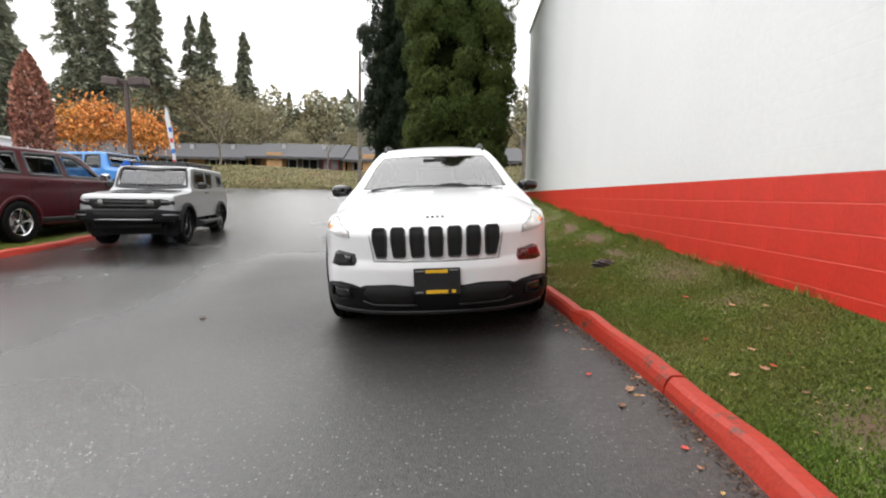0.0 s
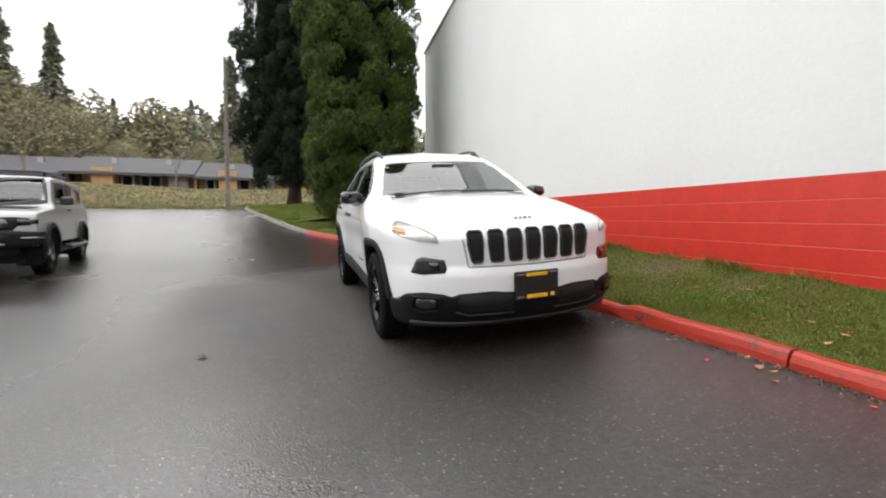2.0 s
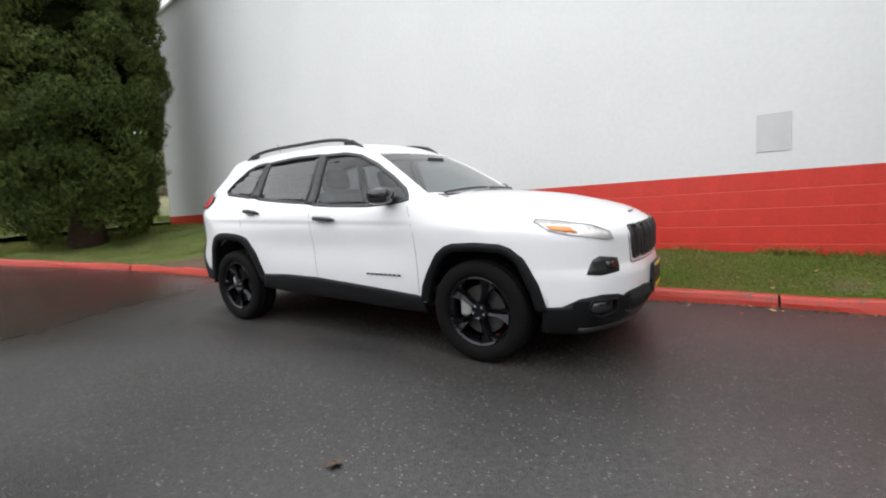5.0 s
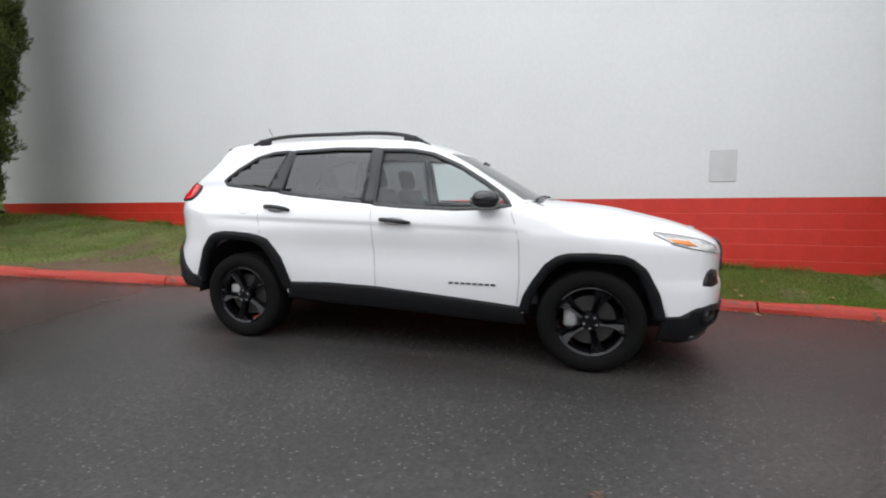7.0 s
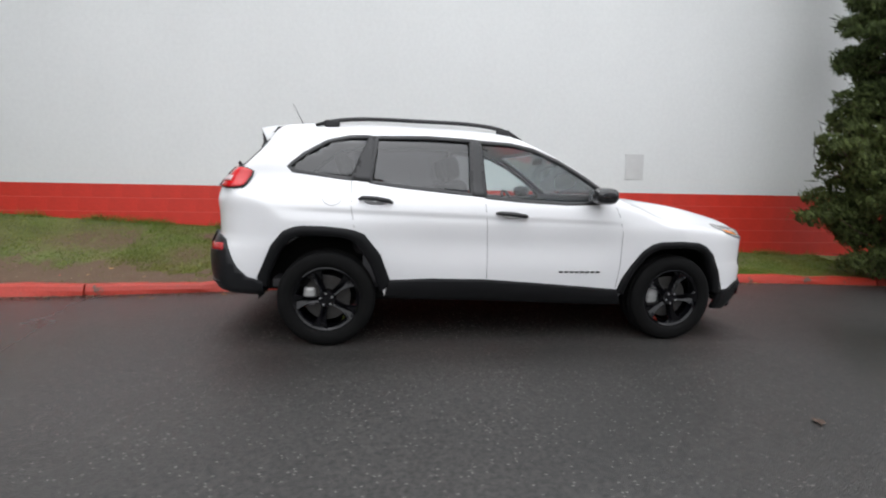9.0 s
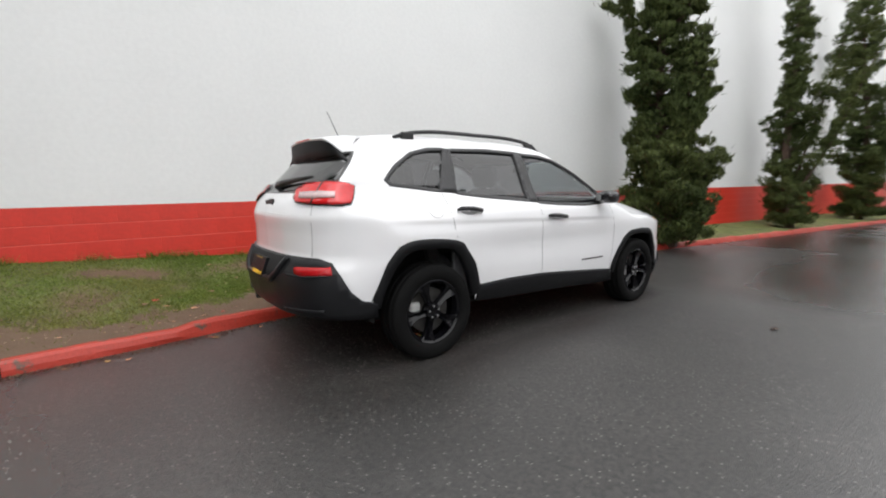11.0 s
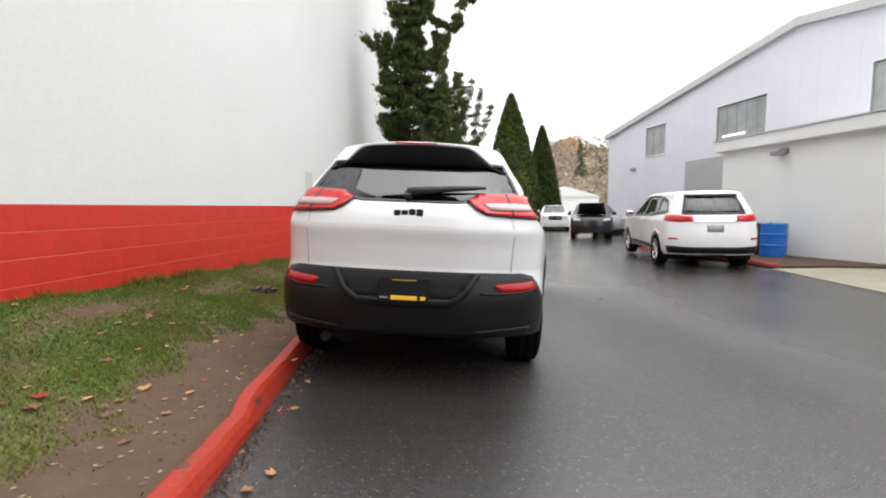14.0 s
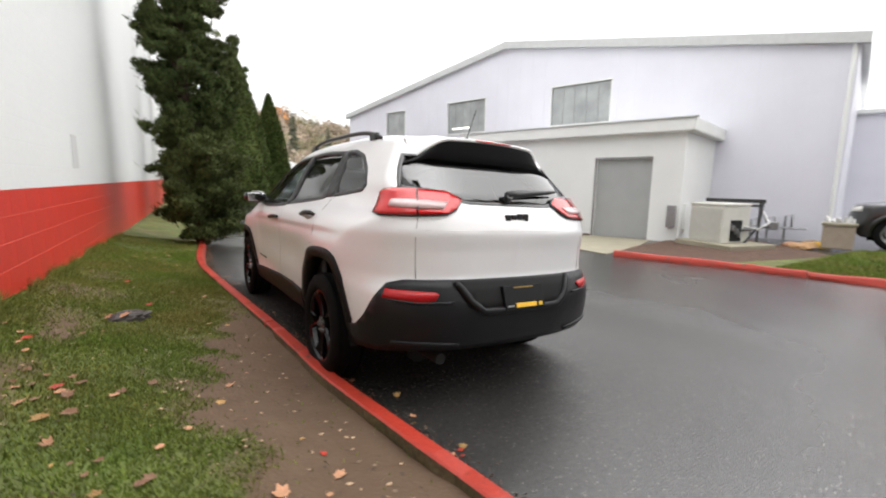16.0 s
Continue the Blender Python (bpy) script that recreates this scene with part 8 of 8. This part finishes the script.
for x, y, s in ((-30, -92, 0.6), (-46, -100, 0.55), (-27, -110, 0.7)):
    far_fir(x, y, float(hill_z(x, y)) - 2.2, 0, s)
shed = thing("far_shed", pose(-14, -62, -0.9, 0, 0, 8), "white metal shed with a low gable beyond the drive", "building")
part("wall", boxed(-5, 5, -6, 0, 0, 3.6), BUILD_WHITE, shed)
bm = bmesh.new()
vs = [bm.verts.new(c) for c in ((-5.3, 0.2, 3.5), (0, 0.2, 5.0), (5.3, 0.2, 3.5), (-5.3, -6.2, 3.5), (0, -6.2, 5.0), (5.3, -6.2, 3.5))]
for q in ((0, 1, 4, 3), (1, 2, 5, 4), (0, 2, 1), (3, 4, 5), (0, 3, 5, 2)):
    bm.faces.new([vs[i] for i in q])
bmesh.ops.recalc_face_normals(bm, faces=bm.faces)
part("roof", bm, BUILD_WHITE, shed)
post = thing("timber_post", pose(-1.75, -29.0, float(road_z(-1.75, -29.0)) + 0.1), "brown timber post with a small red sign", "post")
part("post", boxed(-0.09, 0.09, -0.09, 0.09, 0, 1.55, bevel=0.01), TIMBER, post)
part("sign", boxed(-0.16, 0.16, 0.09, 0.11, 1.15, 1.60, bevel=0.005), KERB_RED, post)


# ---- grass, leaves and litter ----
def blades(n, x, y, z, rng, h=(0.03, 0.07), w=0.007):
    a = rng.uniform(0, math.tau, n)
    hh = rng.uniform(*h, n)
    lean = rng.uniform(0.2, 1.3, n) * hh
    b = rng.uniform(0, math.tau, n)
    ux, uy = np.cos(a) * w / 2, np.sin(a) * w / 2
    v = np.stack([np.stack([x - ux, y - uy, z - 0.006], -1), np.stack([x + ux, y + uy, z - 0.006], -1), np.stack([x + np.cos(b) * lean, y + np.sin(b) * lean, z + hh], -1)], 1)
    return v.reshape(-1, 3), np.arange(3 * n).reshape(-1, 3)


rg = np.random.default_rng(314)
n = 560000
y = rg.uniform(-6.5, 9.5, n)
y = np.where(rg.uniform(size=n) < 0.55, rg.uniform(-4.6, 4.2, n), y)
u = rg.uniform(0, 1, n)
x = kerb_x(y) + 0.13 + u * (wall_x(y) - kerb_x(y) - 0.14)
patch = 0.5 + 0.28 * np.sin(x * 5.1 + 2 * np.sin(y * 2.7)) + 0.22 * np.sin(y * 6.3 + x * 2.2)
keep = rg.uniform(size=n) < (1 - np.clip(worn_at(x, y) * 1.4 - 0.04, 0, 0.99)) * (0.42 + 0.58 * patch)
x, y = x[keep], y[keep]
v, f = blades(len(x), x, y, lawn_z(x, y), rg, (0.006, 0.022), 0.011)
tagged(raw("grass", v, f, BLADE), "short damp green grass on the lawn strip", "grass", kind="stuff")
# long tufts at the foot of the wall and by the kerb
n = 9000
y = rg.uniform(-6.5, 9.5, n)
c = np.sin(y * 3.1) + np.sin(y * 7.7 + 1) + rg.normal(0, 0.5, n) > 0.2
y = y[c]
x = wall_x(y) - 0.02 - np.abs(rg.normal(0, 0.035, len(y)))
v, f = blades(len(y), x, y, lawn_z(x, y), rg, (0.05, 0.13), 0.009)
tagged(raw("grass_tufts", v, f, BLADE), "longer grass tufts along the foot of the wall", "grass", kind="stuff")
# far lawn under the conifers and the lawn across the drive
n = 60000
y = rg.uniform(9.5, 18.5, n)
x = kerb_x(np.minimum(y, 17.3)) + 0.2 + rg.uniform(0, 1, n) ** 1.4 * 6
z = np.where(y < 11.4, lawn_z(x, y), road_z(x, y) + 0.12 + 0.10 * ss(0, 3, x - kerb_x(np.minimum(y, 17.3))))
v, f = blades(n, x, y, z, rg, (0.03, 0.09), 0.016)
tagged(raw("grass_far", v, f, BLADE), "mossy grass under the tall conifers", "grass", kind="stuff")
n = 50000
y = rg.uniform(0.9, 7.0, n)
kx = np.interp(y, [0.05, 2.3, 4.3, 7.0], [-7.18, -7.5, -7.85, -8.9])
x = kx - 0.12 - rg.uniform(0, 1, n) ** 1.3 * 4.5
ok = y > 0.6 - 0.1 * (x + 8.6)
x, y = x[ok], y[ok]
v, f = blades(len(x), x, y, road_z(x, y) + 0.06, rg, (0.03, 0.08), 0.014)
tagged(raw("grass_west", v, f, BLADE), "green grass of the lawn across the drive", "grass", kind="stuff")


# ---- fallen leaves ----
def leaf_mesh(seed, material, size=0.07, r_squash=1.0):
    """A curled maple leaf with five points and a stalk."""
    r = random.Random(seed)
    bm = bmesh.new()
    out = []
    tips = [(-100, 0.66), (-52, 0.90), (0, 1.02), (52, 0.90), (100, 0.66)]
    for i, (a, d) in enumerate(tips):
        out.append((a + r.uniform(-5, 5), d * r.uniform(0.85, 1.1)))
        if i < 4:
            out.append(((a + tips[i + 1][0]) / 2, 0.58 * r.uniform(0.85, 1.1)))
    out.append((150, 0.30)), out.append((180, 0.16)), out.append((-150, 0.30))
    curl, bend = r.uniform(0.04, 0.30), r.uniform(-0.3, 0.35)
    def at(a, d, k=1.0):
        x, y = d * math.sin(radians(a)), d * math.cos(radians(a))
        return Vector((x * size * r_squash, y * size, size * (0.06 + curl * (x * x + 0.6 * y * y) * 0.8 + bend * x * y * 0.5 + r.uniform(0, 0.08)) * k))
    mid = bm.verts.new((0, 0, size * 0.05))
    ring = [bm.verts.new(at(a, d)) for a, d in out]
    for i in range(len(ring)):
        bm.faces.new((mid, ring[i], ring[(i + 1) % len(ring)]))
    s0 = [bm.verts.new((dx * size, -0.12 * size, 0.06 * size)) for dx in (-0.025, 0.025)]
    s1 = [bm.verts.new((dx * size + 0.1 * size, -0.85 * size, 0.14 * size)) for dx in (0.015, -0.015)]
    bm.faces.new(s0 + s1)
    me = bpy.data.meshes.new("fallen_leaf")
    bm.to_mesh(me), bm.free()
    me.materials.append(material)
    return me


LEAVES = [leaf_mesh(k, (LEAF_DRY, LEAF_DRY, LEAF_GOLD, LEAF_RED)[k % 4], r_squash=0.55 + 0.05 * k) for k in range(8)]
leaf_rng = random.Random(99)


def drop_leaf(x, y, where, k=None, size=1.0):
    k = leaf_rng.choice((0, 1, 4, 5, 0, 1, 4, 5, 2, 6, 3)) if k is None else k
    if where == "grass":
        z = float(lawn_z(x, y)) + (0.004 if float(worn_at(x, y)) > 0.4 else 0.012)
    elif where == "kerb":
        z = float(road_z(x, y)) + 0.136
    else:
        z = float(road_z(x, y)) + 0.004
    ob = new("fallen_leaf", LEAVES[k])
    s = size * leaf_rng.uniform(0.45, 0.82)
    ob.matrix_world = pose(x, y, z, leaf_rng.uniform(-6, 6), leaf_rng.uniform(-6, 6), leaf_rng.uniform(0, 360)) @ Matrix.Scale(s, 4)
    tone = ("curled brown", "curled brown", "yellow", "red")[k % 4]
    on = {"grass": "lying in the grass", "kerb": "lying on the painted kerb", "road": "on the asphalt by the kerb"}[where]
    tagged(ob, tone + " fallen leaf " + on, "leaf", "fallen leaves")


for x, y, w, k, s in ((0.46, 3.24, "road", 2, 1.1), (0.40, 3.12, "road", 1, 0.9), (0.72, 2.13, "kerb", 2, 1.0), (0.56, 2.53, "road", 2, 1.0), (0.62, 2.15, "road", 0, 1.0), (1.19, 2.35, "grass", 3, 0.6), (1.44, 2.72, "grass", 2, 0.9),
                      (1.64, 2.83, "grass", 0, 1.3), (1.55, 2.75, "grass", 1, 1.3), (2.2, 1.5, "grass", 1, 1.2), (2.3, 1.62, "grass", 0, 1.2), (1.1, 3.08, "grass", 1, 1.1), (2.1, -1.69, "grass", 3, 1.1), (1.85, -2.81, "grass", 1, 1.1), (1.80, -3.07, "grass", 3, 0.9),
                      (1.75, -3.34, "grass", 0, 1.0), (1.03, -3.05, "road", 0, 1.2), (0.93, -3.2, "road", 1, 1.0), (1.04, -3.59, "road", 3, 0.8), (0.98, -2.43, "road", 1, 1.0), (0.88, -2.83, "road", 3, 0.6)):
    drop_leaf(x, y, w, k, s)
for cx, cy, k in ((2.25, 1.55, 12), (1.62, 2.80, 10), (2.5, 0.7, 8), (1.9, 2.2, 7), (2.9, 1.9, 6)):
    for i in range(k):
        drop_leaf(cx + leaf_rng.gauss(0, 0.13), cy + leaf_rng.gauss(0, 0.15), "grass", None, leaf_rng.choice((0.7, 0.9, 1.2)))
for i in range(95):
    y = leaf_rng.uniform(-5.5, 6.5)
    x = float(kerb_x(y)) + 0.2 + leaf_rng.uniform(0, 1) * float(wall_x(y) - kerb_x(y) - 0.35)
    drop_leaf(x, y, "grass", None, leaf_rng.choice((0.45, 0.6, 0.8, 1.0)))
for i in range(75):
    y = leaf_rng.uniform(-5.5, 6.5)
    drop_leaf(float(kerb_x(y)) - abs(leaf_rng.gauss(0.03, 0.07)) - 0.02, y, "road", None, leaf_rng.choice((0.35, 0.5, 0.75)))
# crumbs of leaf and moss in the gutter
n = 5200
y = rg.uniform(-6, 7, n)
x = kerb_x(y) - 0.012 - np.abs(rg.normal(0, 0.05, n))
d = rg.normal(size=(n, 3)) * np.array([1, 1, 0.25])
v, f = leaf_quads(np.stack([x, y, road_z(x, y) + 0.006], -1), d, 0.018, 0.009, rg, 0.2)
tagged(raw("gutter_litter", v, f, mat("leaf_crumbs", (0.12, 0.07, 0.04), 0.7, per_island=0.6, vary=0.2)), "crumbled leaf litter along the kerb", "litter", kind="stuff")
# scraps on the lawn: small pale stones and twigs
n = 1900
y = rg.uniform(-5, 6, n)
x = kerb_x(y) + 0.2 + rg.uniform(0, 1, n) * (wall_x(y) - kerb_x(y) - 0.3)
d = rg.normal(size=(n, 3)) * np.array([1, 1, 0.12])
v, f = leaf_quads(np.stack([x, y, lawn_z(x, y) + 0.006], -1), d, 0.028, 0.020, rg, 0.2)
q = v.reshape(-1, 4, 3)
q[:, :, 2] = q[:, :, 2].mean(1, keepdims=True) + 0.12 * (q[:, :, 2] - q[:, :, 2].mean(1, keepdims=True))
tagged(raw("lawn_litter", v, f, mat("leaf_scraps", (0.27, 0.19, 0.12), 0.7, per_island=0.8, vary=0.2)), "scraps of dry leaf strewn over the lawn", "litter", kind="stuff")

# a clod of dark wet leaves on the lawn
clod = thing("leaf_clod", pose(2.03, -0.03, float(lawn_z(2.03, -0.03)), 0, 0, 20), "dark clod of rotting leaves on the grass", "leaf litter")
bm = bmesh.new()
bmesh.ops.create_icosphere(bm, subdivisions=3, radius=0.13)
for v_ in bm.verts:
    c = v_.co
    k = 1 + 0.22 * math.sin(c.x * 47 + 1) * math.cos(c.y * 39) + 0.12 * math.sin(c.z * 80 + c.x * 60)
    v_.co = Vector((c.x * 1.25 * k, c.y * 0.8 * k, max(-0.02, c.z * 0.5 * k)))
part("mass", bm, mat("wet_leaf_mould", (0.035, 0.026, 0.022), 0.5, vary=0.3, scale=20), clod)
for k in range(2):
    ob = new("leaf", LEAVES[(0, 1, 4, 5, 2)[k]])
    ob.parent = clod
    ob.matrix_basis = pose(0.1 * math.cos(k * 1.3), 0.07 * math.sin(k * 1.7), 0.045, 20 * math.sin(k), 25 * math.cos(k), 70 * k)
# a dark wet leaf flattened on the drive
wet = new("fallen_leaf", LEAVES[1].copy())
wet.data.materials.clear()
wet.data.materials.append(BARK)
wet.matrix_world = pose(-2.18, -1.33, float(road_z(-2.18, -1.33)) + 0.004, 0, 0, 60)
tagged(wet, "dark wet leaf flattened on the asphalt", "leaf", "fallen leaves")

# ---- beside the annex ----
ac = thing("air_conditioner", pose(-10.15, -1.40, float(road_z(-10, -1)) + 0.09, 0, 0, -14), "beige outdoor air-conditioning unit on a concrete pad", "air conditioner")
AC_BEIGE = mat("beige_sheet_metal", (0.60, 0.595, 0.55), 0.5, vary=0.05)
part("cabinet", boxed(-0.45, 0.45, -0.46, 0.46, 0.06, 0.96, bevel=0.02), AC_BEIGE, ac)
part("top_cover", boxed(-0.47, 0.47, -0.48, 0.48, 0.96, 1.02, bevel=0.02), AC_BEIGE, ac)
for k in range(16):
    yy = -0.42 + k * 0.056
    part("louvre", boxed(0.45, 0.475, yy - 0.016, yy + 0.016, 0.14, 0.90), AC_BEIGE, ac)
part("service_panel", boxed(-0.20, 0.18, 0.455, 0.47, 0.10, 0.62, bevel=0.006), DARK, ac)
for k in range(3):
    part("valve", boxed(-0.12 + k * 0.11, -0.06 + k * 0.11, 0.47, 0.53, 0.2 + 0.08 * k, 0.34 + 0.08 * k, bevel=0.01), STEEL, ac)
tagged(part("pad", boxed(-0.75, 0.72, -0.62, 0.95, -0.06, 0.06, bevel=0.01), SLAB, ac))
pipes = thing("pipe_rack", pose(-10.45, -0.75, float(road_z(-10, 0)) + 0.06, 0, 0, 14.04), "black pipe rack with hoses beside the unit", "pipes")
for yy in (-0.9, 0.05):
    part("leg", boxed(-0.42, -0.37, yy - 0.025, yy + 0.025, 0, 1.10), TRIM, pipes)
part("beam", boxed(-0.45, -0.34, -1.15, 0.15, 1.05, 1.14, bevel=0.01), TRIM, pipes)
part("beam", boxed(-0.40, -0.30, -1.15, 0.10, 0.95, 1.01, bevel=0.01), TRIM, pipes)
part("brace", tube([(-0.36, 0.10, 1.06), (-0.1, 0.1, 0.5), (0.25, -0.1, 0.1)], 0.028, 8), TRIM, pipes)
for k in range(4):
    part("hose", tube([(0.2 - 0.05 * k, -0.4, 0.35 + 0.05 * k), (0.1, 0.0 + 0.04 * k, 0.42), (-0.1, 0.3, 0.50 + 0.03 * k), (-0.38, 0.08, 0.9)], 0.028, 7), (TRIM, STEEL, TRIM, PALE_PANEL)[k], pipes, smooth=True)
gas = thing("gas_pipes", pose(-13.25, -1.35, float(road_z(-13, -1)) + 0.04, 0, 0, 14.04), "grey gas pipes and meter against the hall wall", "pipes")
for k in range(3):
    yy = -0.55 + k * 0.4
    part("riser", tube([(0, yy, 0.0), (0, yy, 0.52 + 0.08 * k), (0, yy + 0.16, 0.56 + 0.08 * k), (0, yy + 0.16, 0.3)], 0.026, 8), STEEL, gas, smooth=True)
part("cross_pipe", tube([(0.03, -0.75, 0.34), (0.03, 0.75, 0.34)], 0.028, 8), STEEL, gas)
part("meter", boxed(-0.10, 0.12, -0.12, 0.12, 0.26, 0.50, bevel=0.03), STEEL, gas)
for k, (dx, dy) in enumerate(((-11.7, -0.35), (-11.9, -0.05), (-12.1, 0.1), (-11.5, -0.1), (-12.4, -0.15))):
    pile = thing("rubble_lump", pose(dx, dy, float(road_z(dx, dy)) + 0.05, 0, 0, k * 50), "orange-brown lump of rubble beside the hall wall", "rubble", "rubble by the hall")
    bm = bmesh.new()
    bmesh.ops.create_icosphere(bm, subdivisions=2, radius=0.22 + 0.03 * (k % 3))
    for v_ in bm.verts:
        v_.co.z = max(-0.02, v_.co.z * 0.5)
        v_.co *= 1 + 0.16 * math.sin(v_.co.x * 31 + k) * math.cos(v_.co.y * 27 + 2 * k)
    part("lump", bm, (LEAF_DRY, TIMBER, YELLOW, TIMBER, LEAF_DRY)[k], pile)
blk = thing("stone_planter", pose(-12.15, 0.42, float(road_z(-12.4, 0.4)) + 0.05, 0, 0, 14), "square tan concrete planter with pale dead stalks", "planter")
part("tub", boxed(-0.30, 0.30, -0.30, 0.30, 0, 0.60, bevel=0.03), mat("tan_concrete", (0.34, 0.28, 0.22), 0.8, vary=0.1, bump=0.3), blk)
part("rim", boxed(-0.33, 0.33, -0.33, 0.33, 0.56, 0.63, bevel=0.02), SLAB, blk)
st = bmesh.new()
for k in range(14):
    a = k * 2.4
    rod(st, (0.2 * math.cos(a), 0.2 * math.sin(a), 0.6), (0.28 * math.cos(a), 0.28 * math.sin(a), 0.74 + 0.05 * math.sin(k)), 0.05, 0.02, 7)
part("stalks", st, PALE_PANEL, blk)


def barrel(x, y, material, label, h=0.86, r=0.29):
    b = thing("barrel", pose(x, y, float(road_z(x, y)) + 0.05), label, "barrel")
    prof = [(0.02, r - 0.03), (0.0, r - 0.01), (0.03, r), (0.26, r), (0.28, r + 0.014), (0.31, r + 0.014), (0.33, r), (0.54, r), (0.56, r + 0.014), (0.59, r + 0.014), (0.61, r), (h - 0.05, r), (h - 0.02, r + 0.012), (h, r), (h - 0.02, r - 0.03)]
    bm = bmesh.new()
    rings = [[bm.verts.new((rr * math.cos(k * math.tau / 28), rr * math.sin(k * math.tau / 28), z)) for k in range(28)] for z, rr in prof]
    for r0, r1 in zip(rings, rings[1:]):
        for k in range(28):
            bm.faces.new((r0[k], r0[(k + 1) % 28], r1[(k + 1) % 28], r1[k]))
    bm.faces.new(rings[-1]), bm.faces.new(rings[0][::-1])
    bmesh.ops.recalc_face_normals(bm, faces=bm.faces)
    part("drum", bm, material, b, smooth=False)
    cap = bmesh.new()
    rod(cap, (0.14, 0.05, h - 0.02), (0.14, 0.05, h + 0.02), 0.035, None, 12)
    part("bung", cap, TRIM, b)


barrel(-8.2, -7.15, BIN_BLUE, "bright blue plastic barrel on the mulch")
barrel(-8.05, -7.95, TRIM, "black plastic barrel on the mulch beside a blue one")

# painted line on the far lot
for x0, y0 in ((-8.9, 20.2),):
    bm = bmesh.new()
    vs = [bm.verts.new((x0 + dx, y0 + dy, float(road_z(x0 + dx, y0 + dy)) + 0.004)) for dx, dy in ((0, 0), (0.11, 0), (0.11, 1.3), (0.11, 2.6), (0.11, 3.9), (0, 3.9), (0, 2.6), (0, 1.3))]
    bm.faces.new(vs)
    bmesh.ops.triangulate(bm, faces=bm.faces)
    tagged(part("lane_line", bm, WALL_WHITE), "worn white painted bay line on the asphalt", "road marking", kind="structure")

# ---- the single blocks of the red wall base ----
for y, z0 in block_spots[:420]:
    ob = new("block", BLOCK)
    ob.parent = wall
    ob.location = (0.0, y, z0)
